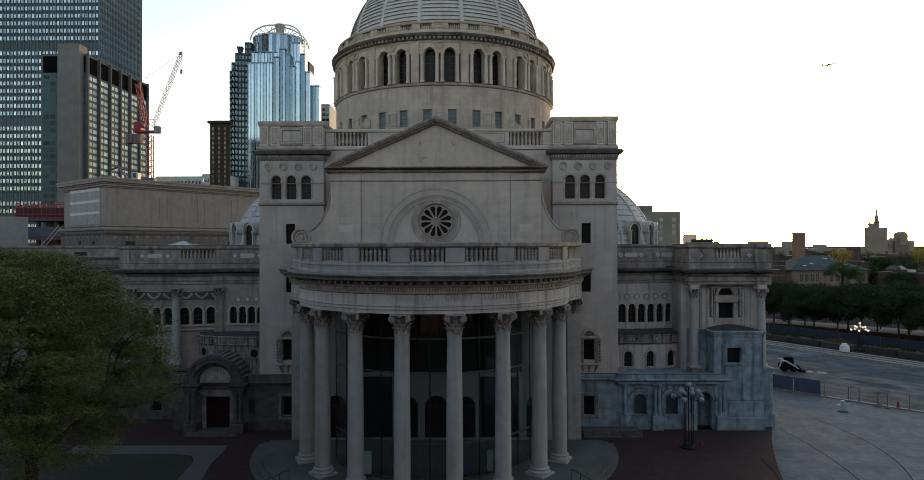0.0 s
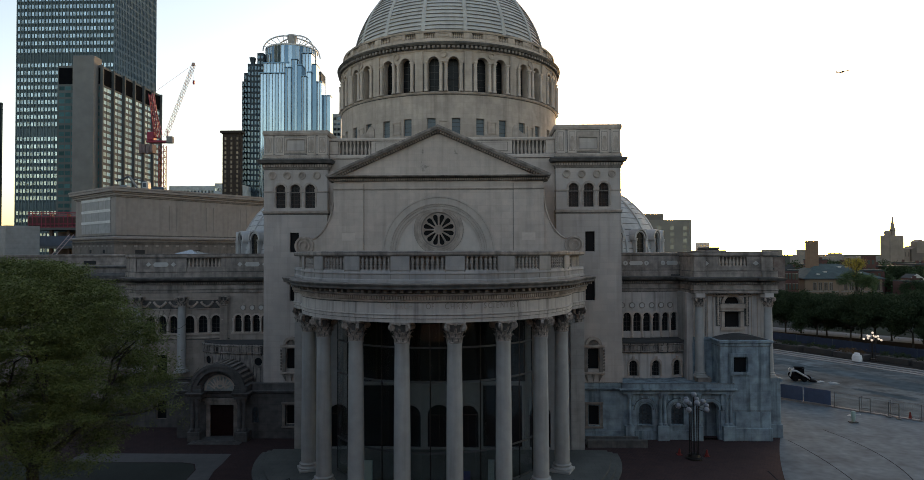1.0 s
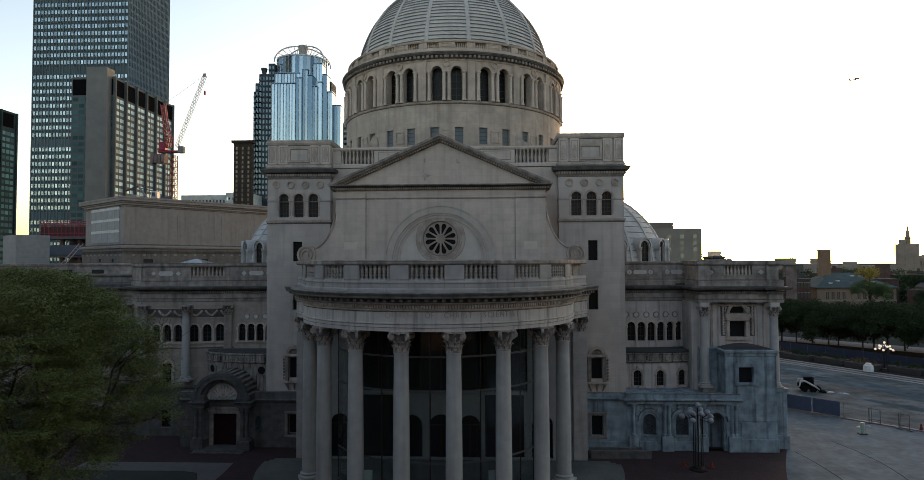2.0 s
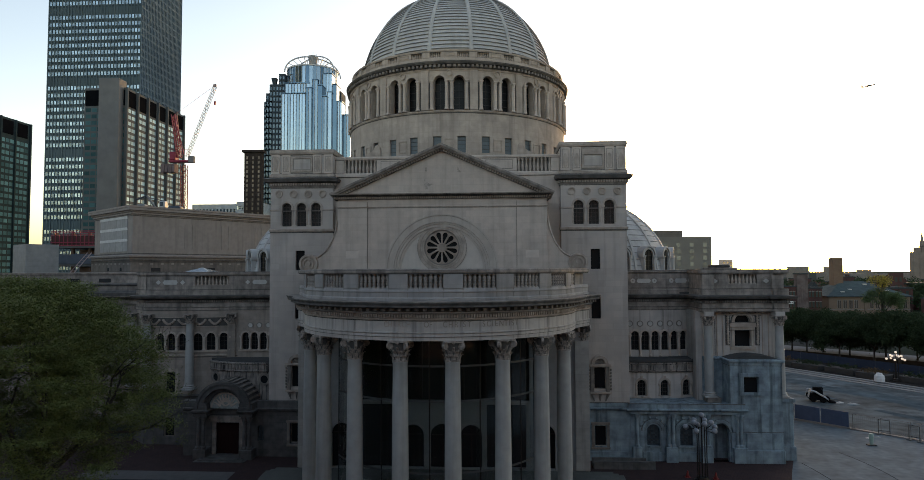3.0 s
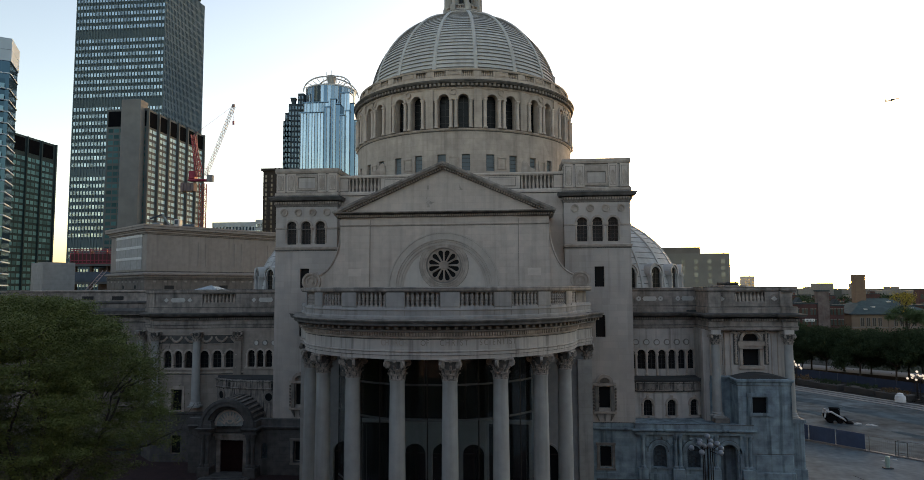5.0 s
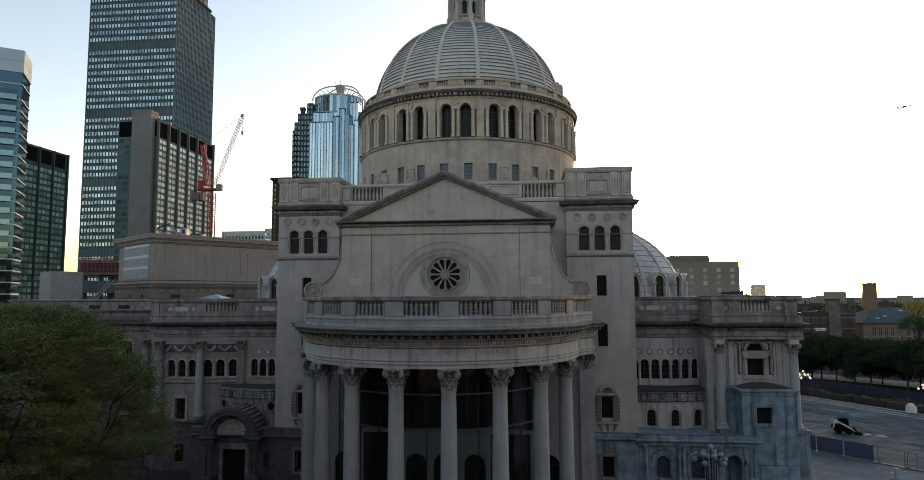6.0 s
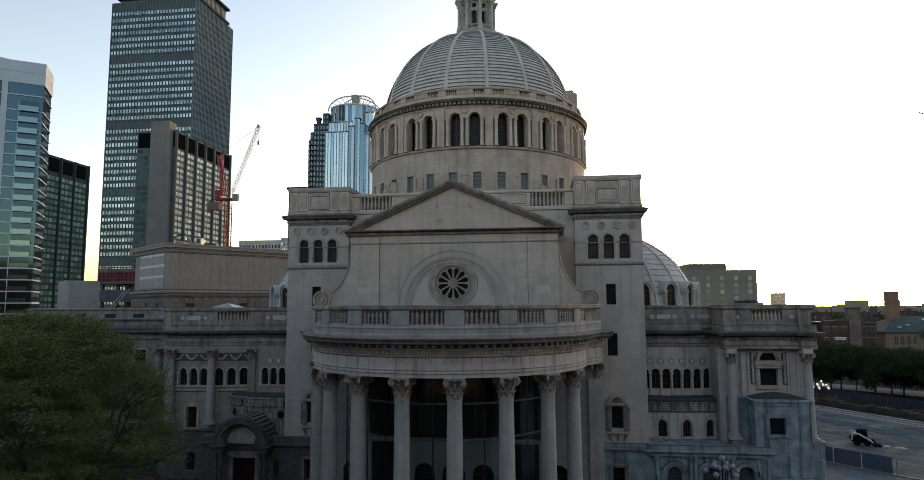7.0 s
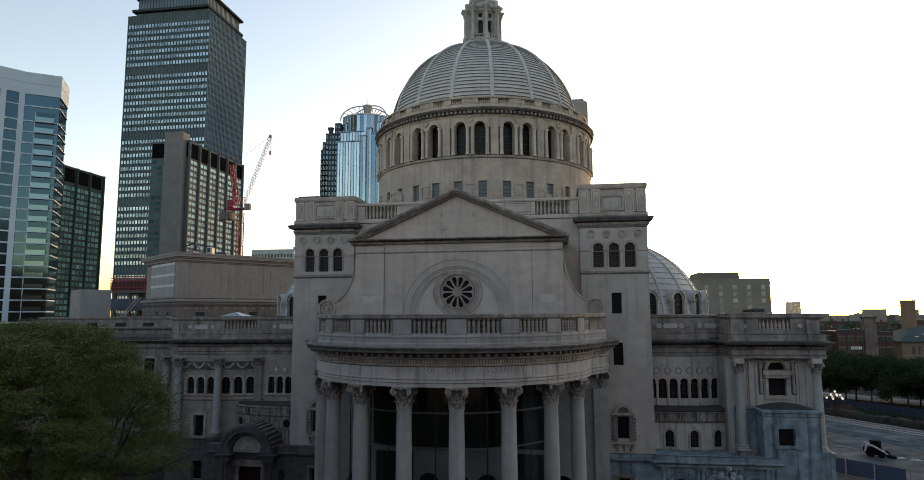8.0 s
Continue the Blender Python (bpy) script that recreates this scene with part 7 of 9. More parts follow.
for x0, x1 in ((HX0 + 0.5, -149.2), (-142.9, HX1 - 0.35)):
    place("louvre", box(B(), x0, x1, HY0 - 0.15, HY0, 84.4, 90.6), BLACK, hotel)
    bg_ = B()
    facade(bg_, None, (x0, HY0), (x1, HY0), 14, 84, 3 if x1 < -145 else 1, 28, 0.86, 0.62)
    tagged(place("front_panes", bg_, mat("green_panes", (0.05, 0.125, 0.14), rough=0.3, spec=0.02, bump=0, island=0.4), hotel, "green-tinted window panes"), kind="stuff")
nb = 6
for i in range(nb):
    y0 = HY0 + (HY1 - HY0) * i / nb
    y1 = HY0 + (HY1 - HY0) * (i + 1) / nb
    place("louvre", box(B(), HX1, HX1 + 0.15, y0 + 0.9, y1 - 0.9, 84.4, 90.6), BLACK, hotel)
    place("pier", box(B(), HX1, HX1 + 0.9, y0 - 0.35, y0 + 0.35, 0, HZ1), CONC, hotel)
    bg_ = B()
    facade(bg_, None, (HX1, y0 + 0.8), (HX1, y1 - 0.8), 14, 84, 2, 28, 0.86, 0.56)
    ym = (y0 + y1) / 2
    place("mullion", box(B(), HX1, HX1 + 0.12, ym - 0.14, ym + 0.14, 12, 84.3), CONC, hotel)
    tagged(place("side_panes", bg_, HOTELPANE, hotel, "window panes painted pale for reflected sky"), kind="stuff")
place("pier", box(B(), HX1, HX1 + 0.9, HY1 - 0.7, HY1, 0, HZ1), CONC, hotel)

# blue stepped tower with an open round crown
blue = thing("glass_tower", "blue glass skyscraper with stepped shoulders and an arched crown", "skyscraper", at=(-130, 445, 0))
# pale, mid and deep tones paint how each facet catches the sky
BLUEA, BLUEB = coated("pale_blue_glass", (0.33, 0.44, 0.52), rough=0.18), coated("deep_blue_glass", (0.11, 0.18, 0.24), rough=0.15)
BLUEM = coated("mid_blue_glass", (0.22, 0.31, 0.375), rough=0.16)
FINWHITE = mat("pale_metal_fins", (0.5, 0.56, 0.6), rough=0.4, var=0.05)
CROWNM = mat("crown_steel", (0.6, 0.6, 0.6), rough=0.5)
GRANITEDK = mat("dark_masonry", (0.065, 0.09, 0.112), var=0.15, scale=0.1, spec=0.1)
BX, BY = -130.6, 440.0
# masonry flank, stepping up to a horned corner
FLANK = B()
for x0, x1, z in ((-161.7, -157.9, 141), (-160.4, -155.8, 147), (-157.8, -150.9, 153.5), (-151.0, -146.4, 161)):
    place("flank_wall", box(B(), x0, x1, BY + 1, BY + 14, 0, z, 0.15), GRANITEDK, blue)
    facade(FLANK, None, (x0, BY + 1), (x1, BY + 1), 20, z - 1.2, max(2, round((x1 - x0) / 2.0)), int((z - 20) / 3.9), 0.5, 0.6)
    for j in range(int((z - 20) / 3.9)):
        place("flank_band", box(B(), x0 + 0.05, x1 - 0.05, BY + 0.8, BY + 1.0, 19.6 + 3.9 * j, 20.5 + 3.9 * j), GRANITEDK, blue)
tagged(place("side_panes", FLANK, coated("flank_panes", (0.1, 0.14, 0.17), rough=0.25), blue, "small windows in the dark masonry flank"), kind="stuff")
for x, z in ((-154.6, 153.3), (-124.6, 155.0)):
    b = B()
    lo = [b.verts.new((x + u * 1.0, BY + 2.4 + v * 1.0, z)) for u, v in ((-1, -1), (1, -1), (1, 1), (-1, 1))]
    hi = [b.verts.new((x + u * 1.9, BY + 2.4 + v * 1.9, z + 4.6)) for u, v in ((-1, -1), (1, -1), (1, 1), (-1, 1))]
    b.faces.new(lo[::-1]); b.faces.new(hi)
    for i in range(4):
        b.faces.new((lo[i], lo[(i + 1) % 4], hi[(i + 1) % 4], hi[i]))
    place("horn", b, GRANITEDK, blue, "flared corner horn")
place("core", box(B(), -146.4, -108, BY + 10, BY + 24, 0, 150), GRANITEDK, blue)
# curtain wall: narrow upright panels in stepped tiers (from x, to x, top, how far forward, dark or pale)
TIERS = ((-105.2, -99.8, 131.0, -5.0, 1), (-146.6, -129.8, 144.6, 5.0, 0), (-129.8, -125.4, 148.7, 4.2, 1), (-125.4, -121.4, 154.7, 3.0, 1), (-121.4, -118.2, 150.6, 3.4, 1), (-118.2, -114.7, 142.5, 3.8, 1),
         (-114.7, -111.8, 146.0, 2.0, 0), (-111.8, -108.6, 152.0, 0.0, 1), (-108.6, -105.2, 140.0, -2.0, 0), (-145.2, -127.4, 152.7, 2.0, 0), (-143.0, -112.5, 160.5, -2.0, 0))
for x0, x1, z, fwd, dark in TIERS:
    n = max(1, round((x1 - x0) / 2.2))
    for i in range(n):
        u0, u1 = x0 + (x1 - x0) * i / n, x0 + (x1 - x0) * (i + 1) / n
        k = 0.5 * (i % 2)
        place("glass_panel", box(B(), u0 + 0.06, u1 - 0.06, BY - fwd - k, BY + 11, 0, z - 0.5 * (i % 2)), BLUEB if dark and i % 2 == 0 else BLUEM if (dark or i % 3 == 2) else BLUEA, blue)
        place("white_fin", box(B(), u0 - 0.14, u0 + 0.14, BY - fwd - k - 0.5, BY - fwd - k, 0, z), FINWHITE, blue)
    place("tier_coping", box(B(), x0 - 0.2, x1 + 0.2, BY - fwd - 0.9, BY + 10.9, z + 0.02, z + 0.5), BLUEB, blue)
# round upper drum
RCY = BY + 16
for k in range(22):
    a0, a1 = radians(-90 + 180 * k / 22), radians(-90 + 180 * (k + 1) / 22)
    vs = [(BX + 18.2 * math.sin(a), RCY - 18.2 * math.cos(a)) for a in (a0, a1)]
    place("drum_panel", sweep(B(), vs, [(-0.5, 100), (0.2 * (k % 2), 100), (0.2 * (k % 2), 165.6), (-0.5, 165.6)]), (BLUEA, BLUEM, BLUEA, BLUEB)[k % 4], blue)
    place("white_fin", bar(B(), (BX + 18.5 * math.sin(a0), RCY - 18.5 * math.cos(a0), 100), (BX + 18.5 * math.sin(a0), RCY - 18.5 * math.cos(a0), 166), 0.16, 4), FINWHITE, blue)
place("drum_rim", sweep(B(), [(BX + 18.2 * math.sin(radians(t)), RCY - 18.2 * math.cos(radians(t))) for t in range(0, 360, 8)], [(-0.8, 165.6), (0.5, 165.6), (0.5, 166.6), (-0.8, 166.6)], True), CROWNM, blue, "pale round rim")
# open crown: two pairs of leaning arches that meet at the core
for sy in (-1, 1):
    for sx in (-1, 1):
        b = B()
        pts = [(BX + sx * (1.2 + 16.9 * math.cos(t)), RCY + sy * (14 * math.cos(t) * 0.55 + 2), 164 + 13.2 * math.sin(t)) for t in [math.pi / 2 * i / 12 for i in range(13)]]
        for p, q in zip(pts, pts[1:]):
            bar(b, p, q, 0.5, 6)
        place("crown_arch", b, CROWNM, blue, "open pale steel arch")
        for i in (2, 4, 6, 8, 10):
            place("crown_rib", bar(B(), (BX + sx * 3.5, RCY + sy * 2, 166.5), pts[i], 0.24, 5), CROWNM, blue)
b = lathe(B(), [(2.6, 165), (3.0, 173), (3.6, 177.6), (3.6, 178.2), (0, 178.2)], 12, 0, 2 * math.pi, BX, RCY)
place("crown_core", b, mat("crown_core", (0.36, 0.36, 0.36)), blue)
for x, z in ((-3.2, 181), (0.5, 182), (3.2, 179)):
    place("antenna", bar(B(), (BX + x, RCY - 2, 175), (BX + x, RCY - 2, z), 0.18, 4), CROWNM, blue)

def plain_tower(name, label, x0, x1, y0, y1, z, material, pane, nu, nv, wu, wv, z0=4, nside=0, cap=0.0):
    th = thing(name, label, "building", at=((x0 + x1) / 2, (y0 + y1) / 2, 0))
    place("wall", box(B(), x0, x1, y0, y1, 0, z), material, th)
    g = B()
    facade(g, None, (x0, y0), (x1, y0), z0, z - 2, nu, nv, wu, wv)
    if nside > 0:
        facade(g, None, (x1, y0), (x1, y1), z0, z - 2, nside, nv, wu, wv)
    if nside < 0:
        facade(g, None, (x0, y1), (x0, y0), z0, z - 2, -nside, nv, wu, wv)
    tagged(place("panes", g, pane, th, "rows of window panes"), kind="stuff")
    if cap:
        place("roof_cap", box(B(), x0 - cap, x1 + cap, y0 - cap, y1 + cap, z, z + 1.5), material, th)
    return th


BROWN = mat("brown_brick_far", (0.1, 0.065, 0.05), var=0.15, scale=0.3)
plain_tower("brown_tower", "dark brown tower with a flared roof edge", -158, -146.5, 398, 402, 96, mat("dark_brown_stone", (0.05, 0.04, 0.036), spec=0.1), coated("brown_tinted_panes", (0.1, 0.085, 0.075), rough=0.3), 3, 30, 0.3, 0.6, cap=1.2)
# pale tone raised by colour to offset the shade on these fronts
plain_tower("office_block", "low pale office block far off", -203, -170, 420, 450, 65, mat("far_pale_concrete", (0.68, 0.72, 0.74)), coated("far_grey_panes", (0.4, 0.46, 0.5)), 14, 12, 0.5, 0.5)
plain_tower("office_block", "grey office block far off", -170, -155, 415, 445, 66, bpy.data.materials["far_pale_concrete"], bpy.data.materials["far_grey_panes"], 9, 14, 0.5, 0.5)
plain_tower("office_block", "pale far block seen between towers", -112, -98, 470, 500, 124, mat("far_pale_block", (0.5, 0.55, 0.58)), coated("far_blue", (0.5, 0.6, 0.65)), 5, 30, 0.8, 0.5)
dst = thing("dome_side_tower", "plain grey-brown concrete tower behind the dome", "tower", at=(21.3, 307, 0))
place("tower_body", box(B(), 16.5, 26.2, 300, 315, 0, 120.6, 0.9), mat("far_grey_concrete", (0.3, 0.27, 0.25), var=0.12, scale=0.15), dst)
place("tower_cap", box(B(), 17.4, 24.6, 301, 314, 120, 122.0, 0.6), bpy.data.materials["far_grey_concrete"], dst)
# green slab and balcony tower
GREEN = mat("green_black_frame", (0.045, 0.068, 0.074), rough=0.7, spec=0.0)
slab = thing("green_slab_tower", "dark slab tower with green glass bays", "tower", at=(-215, 258, 0))
place("slab", box(B(), -226, -204, 245, 271, 0, 85.5), GREEN, slab)
for i in range(3):
    bg_ = B()
    facade(bg_, None, (-204, 245.6 + 8.3 * i), (-204, 253.0 + 8.3 * i), 8, 77, 3, 26, 0.8, 0.6)
    tagged(place("green_panes", bg_, mat("deep_green_panes", (0.1, 0.235, 0.265), rough=0.3, spec=0.0, bump=0, island=0.5), slab, "green glass window panes"), kind="stuff")
    place("pier", box(B(), -204, -203.4, 244.9 + 8.3 * i, 245.5 + 8.3 * i, 0, 85.5), GREEN, slab)
    place("louvre", box(B(), -204, -203.85, 246.4 + 8.3 * i, 252.3 + 8.3 * i, 78.5, 84.5), BLACK, slab)
place("pier", box(B(), -204, -203.4, 270.2, 271, 0, 85.5), GREEN, slab)

balc = thing("balcony_tower", "white and teal glass apartment tower with balconies", "tower", at=(-140, 158, 0))
WHITE = mat("white_metal_panels", (0.42, 0.53, 0.63), rough=0.45, var=0.03, scale=0.1, fine=0.6, bump=0)
TEAL = coated("teal_glass", (0.045, 0.085, 0.112), rough=0.08)
GP2 = [(-147.4, 137.2), (-136.5, 152.5), (-129.7, 157.2), (-135.0, 166.1), (-160, 172), (-168, 148)]
place("glass_body", prism(B(), GP2, 0, 81.2), TEAL, balc, "teal reflecting curtain wall")
place("white_crown", sweep(B(), GP2, [(-0.5, 81.1), (0.25, 81.1), (0.25, 84.2), (-0.5, 84.2)], True), WHITE, balc)
place("white_crown", sweep(B(), GP2, [(-0.5, 84.28), (0.25, 84.28), (0.25, 87.4), (-0.5, 87.4)], True), WHITE, balc)
place("crown_joint", sweep(B(), GP2, [(-0.4, 84.2), (0.15, 84.2), (0.15, 84.28), (-0.4, 84.28)], True), DARKFRAME, balc)
place("floor_edge", sweep(B(), GP2, [(-0.3, 77.6), (0.25, 77.6), (0.25, 77.9), (-0.3, 77.9)], True), WHITE, balc)
BEND, CORNER = Vector(GP2[1]), Vector(GP2[2])
ALONG, BACK = (CORNER - BEND).normalized(), (Vector(GP2[0]) - BEND).normalized()
RAILGLASS = coated("balcony_glass", (0.16, 0.26, 0.3), rough=0.1)
for j in range(24):
    z = 73.4 - 3.12 * j
    place("floor_edge", sweep(B(), GP2, [(-0.3, z - 0.17), (0.25, z - 0.17), (0.25, z + 0.17), (-0.3, z + 0.17)], True), WHITE, balc)
    place("spandrel", sweep(B(), GP2[0:2], [(-0.2, z - 0.2), (0.27, z - 0.2), (0.27, z + 0.2), (-0.2, z + 0.2)]), WHITE, balc)
    bp2 = [tuple(BEND + ALONG * 2.8), tuple(CORNER - ALONG * 0.9)]
    place("balcony", sweep(B(), bp2, [(-0.2, z - 0.16), (0.9, z - 0.16), (0.9, z + 0.14), (-0.2, z + 0.14)]), WHITE, balc)
    place("balcony_glass", sweep(B(), bp2, [(0.8, z + 0.14), (0.85, z + 0.14), (0.85, z + 1.3), (0.8, z + 1.3)]), RAILGLASS, balc)
    place("recess", sweep(B(), bp2, [(-0.2, z + 0.14), (0.05, z + 0.14), (0.05, z + 2.8), (-0.2, z + 2.8)]), TEAL, balc, "shaded balcony doors")
for w0 in (0.1, 4.4, 8.7, 13.0):
    place("white_pier", sweep(B(), [tuple(BEND + BACK * (w0 + 1.35)), tuple(BEND + BACK * w0)], [(-0.2, 0), (0.3, 0), (0.3, 81.1), (-0.2, 81.1)]), WHITE, balc)
place("corner_post", sweep(B(), [tuple(BEND + ALONG * 2.6), tuple(BEND + ALONG * 2.8)], [(-0.2, 0), (0.2, 0), (0.2, 76), (-0.2, 76)]), WHITE, balc)

# red building frame under construction and the crane
RED = mat("red_steel", (0.24, 0.018, 0.05), rough=0.5)
PALESTEEL = mat("pale_crane_steel", (0.34, 0.25, 0.25), rough=0.5)
site = thing("building_site", "concrete frame under construction with red edge rails", "building site", at=(-80, 150, 0))
for z in (16.2, 20.4, 24.6):
    place("floor_slab", box(B(), -97, -82, 140, 165, z, z + 0.5), CONC, site)
for x in range(-97, -82, 4):
    place("column", box(B(), x, x + 0.6, 141, 141.6, 0, 28.2), BROWN, site)
for z in (25.2, 25.9, 27.6, 28.1, 28.5):
    place("safety_rail", bar(B(), (-97, 139.8, z), (-82, 139.8, z), 0.13, 4), RED, site, "red safety rail")
for x in range(-97, -81, 1):
    place("rail_post", bar(B(), (x, 139.8, 25.1), (x, 139.8, 27.6 if x % 2 else 28.6), 0.07, 4), RED, site)
# added wall: darkens the open storeys and hides bright panes behind
place("back_wall", box(B(), -97, -82, 150, 150.4, 0, 24.5), BROWN, site, "dark wall added to close the open storeys")
place("mesh_screen", box(B(), -97, -82, 140.0, 140.05, 25.2, 27.4), mat("dull_red_netting", (0.07, 0.03, 0.03)), site)
place("blue_tarp", box(B(), -97, -84, 139.7, 139.8, 20.9, 23.2), mat("blue_sheeting", (0.06, 0.08, 0.11)), site)
lad = thing("roof_ladder", "pale steel roof ladder leaning at the hall", "ladder", at=(-64, 100, 18.9))
for e in (0, 0.7):
    place("rail", bar(B(), (-64.5 + e, 100, 18.9), (-63.0 + e, 102.2, 22.3), 0.07, 5), PALESTEEL, lad)
for k in range(1, 8):
    place("rung", bar(B(), (-64.5 + 1.5 * k / 8, 100 + 2.2 * k / 8, 18.9 + 3.4 * k / 8), (-63.8 + 1.5 * k / 8, 100 + 2.2 * k / 8, 18.9 + 3.4 * k / 8), 0.04, 4), PALESTEEL, lad)
rig = thing("roof_rig", "grey jointed machine standing on the hall's roof", "roof machine", at=(-57.8, 116, 29.2))
RIGM = mat("grey_machine_paint", (0.17, 0.2, 0.22), rough=0.5)
RIGDARK = mat("dark_blue_machine_paint", (0.04, 0.06, 0.085), rough=0.5)
place("chassis", box(B(), -59.4, -54.4, 115, 117, 29.9, 30.5, 0.12), RIGDARK, rig, "dark blue chassis")
place("engine_cover", box(B(), -56.4, -54.0, 115.1, 116.9, 30.5, 31.4, 0.25), RIGDARK, rig)
place("cab", box(B(), -58.1, -57.0, 115.2, 116.6, 30.5, 32.4, 0.15), mat("white_machine_cab", (0.45, 0.47, 0.49), rough=0.4), rig, "white cab")
place("cab_window", box(B(), -57.85, -57.25, 115.12, 115.2, 31.4, 32.2, 0.03), RIGDARK, rig)
place("boom", bar(B(), (-58.6, 115.6, 30.6), (-60.6, 115.6, 33.4), 0.2, 6), RIGM, rig)
place("boom", bar(B(), (-60.6, 115.6, 33.4), (-63.0, 115.6, 32.6), 0.17, 6), RIGDARK, rig)
place("hose", bar(B(), (-57.4, 115.6, 32.4), (-60.6, 115.6, 33.1), 0.09, 5), RIGDARK, rig)
place("hopper", box(B(), -62.4, -60.8, 115.1, 116.5, 31.0, 31.8, 0.2), RIGM, rig)
for x in (-61.9, -61.2):
    place("leg", bar(B(), (x, 115.8, 29.2), (x, 115.8, 31.1), 0.09, 5), RIGDARK, rig)
for x in (-58.8, -57.0, -55.2):
    place("wheel", bar(B(), (x, 114.8, 29.7), (x, 115.2, 29.7), 0.48, 14), RIGDARK, rig)
crane = thing("tower_crane", "red and white luffing tower crane", "crane", at=(-114.5, 235, 0))


def truss(bm, p, q, w, n, r=0.1):
    p, q = Vector(p), Vector(q)
    d = (q - p).normalized()
    s = Vector((0, 1, 0)) if abs(d.y) < 0.9 else Vector((1, 0, 0))
    t = d.cross(s).normalized()
    cs = [(s * a + t * c) * w for a, c in ((-1, -1), (1, -1), (1, 1), (-1, 1))]
    for c in cs:
        bar(bm, p + c, q + c, r, 4)
    for i in range(n):
        a, e = p.lerp(q, i / n), p.lerp(q, (i + 1) / n)
        for k in range(4):
            bar(bm, a + cs[k], e + cs[(k + 1) % 4], r * 0.6, 3)
            bar(bm, a + cs[k], a + cs[(k + 1) % 4], r * 0.6, 3)


b = B(); truss(b, (-114.5, 235, 0), (-114.5, 235, 60), 0.95, 26, 0.19)
place("mast", b, mat("rusty_red_mast", (0.2, 0.05, 0.06), rough=0.6), crane)
b = B(); truss(b, (-113.5, 235, 63), (-102.8, 235, 90.5), 0.5, 18, 0.08)
place("jib", b, PALESTEEL, crane, "pale lattice jib")
b = B(); truss(b, (-116.5, 235, 63), (-118.9, 235, 79.5), 0.7, 8, 0.18); bar(b, (-118.7, 235, 79.5), (-114.7, 235, 64), 0.2, 4)
place("a_frame", b, RED, crane)
b = box(B(), -120.2, -111.4, 233.6, 236.4, 60.9, 61.7, 0.2); box(b, -119.8, -117.4, 233.6, 236.4, 61.8, 65.0, 0.2); bar(b, (-119.6, 233.6, 65.6), (-112.0, 233.6, 65.6), 0.1, 4); bar(b, (-112.0, 233.6, 61.7), (-112.0, 233.6, 65.6), 0.1, 4)
place("machine_deck", b, RED, crane)
CWGREY = mat("counterweight_grey", (0.17, 0.13, 0.14))
for i in range(4):
    place("counterweight", box(B(), -122.9 + 1.36 * i, -121.7 + 1.36 * i, 233.5, 236.5, 56.8 + 0.25 * (i % 2), 60.3, 0.1), CWGREY, crane)
place("cab", box(B(), -112.3, -110.1, 233.2, 235.0, 60.6, 63.2, 0.2), mat("cab_grey", (0.2, 0.2, 0.21)), crane)
b = B(); bar(b, (-102.8, 235, 90.5), (-102.8, 235, 84.5), 0.05, 4); box(b, -103.1, -102.5, 234.7, 235.3, 83, 84.5)
bar(b, (-118.7, 235, 79.5), (-103.2, 235, 90.4), 0.05, 4)
place("hook_block", b, RED, crane)
place("tip", box(B(), -103.5, -102.4, 234.6, 235.4, 90.0, 91.2, 0.15), PALESTEEL, crane)

# ---- right distance ----
apt = plain_tower("apartment_block", "grey-brown concrete apartment block", 66, 92.6, 265, 285, 32.6, mat("apartment_concrete", (0.19, 0.175, 0.155), scale=0.2), coated("apt_panes", (0.17, 0.185, 0.2), rough=0.3), 5, 10, 0.3, 0.62)
place("upper_storey", box(B(), 66.1, 81.4, 266, 284, 32, 35.2), mat("brown_concrete_top", (0.15, 0.13, 0.115)), apt)
# low sun's cream light is put into this tower's colours
plain_tower("far_tower", "pale far tower on the horizon", 247, 258, 700, 712, 30, mat("sunlit_pale", (0.62, 0.5, 0.43)), coated("sunlit_panes", (0.5, 0.42, 0.38)), 3, 8, 0.5, 0.5)
SASH = mat("pale_sash_window", (0.2, 0.19, 0.185), rough=0.4)
BRICKFAR = mat("far_red_brick", (0.092, 0.037, 0.034), tint=(0.056, 0.028, 0.027), var=0.2, scale=0.3, joints=(1.2, 0.5, 0.15))
TANBRICK = mat("tan_brick", (0.2, 0.14, 0.105), tint=(0.15, 0.108, 0.082), var=0.15, scale=0.3)
SLATE = mat("grey_slate", (0.05, 0.06, 0.066), var=0.2, scale=0.4, rough=0.9, spec=0.1)
SCHOOLPANE = mat("dark_brown_panes", (0.05, 0.038, 0.036), rough=0.3)
GREENSLATE = mat("green_grey_slate", (0.07, 0.1, 0.1), tint=(0.05, 0.065, 0.07), var=0.25, scale=0.5, rough=0.9, spec=0.1, joints=(0.8, 0.4, 0.12))
school = thing("school_house", "tan brick school with a slate hip roof", "building", at=(140, 245, 0))
place("wall", box(B(), 124, 152, 236, 258, 0, 9.3), TANBRICK, school)
place("eave", box(B(), 123.2, 152.8, 235.2, 236.0, 9.0, 9.3), SLATE, school)
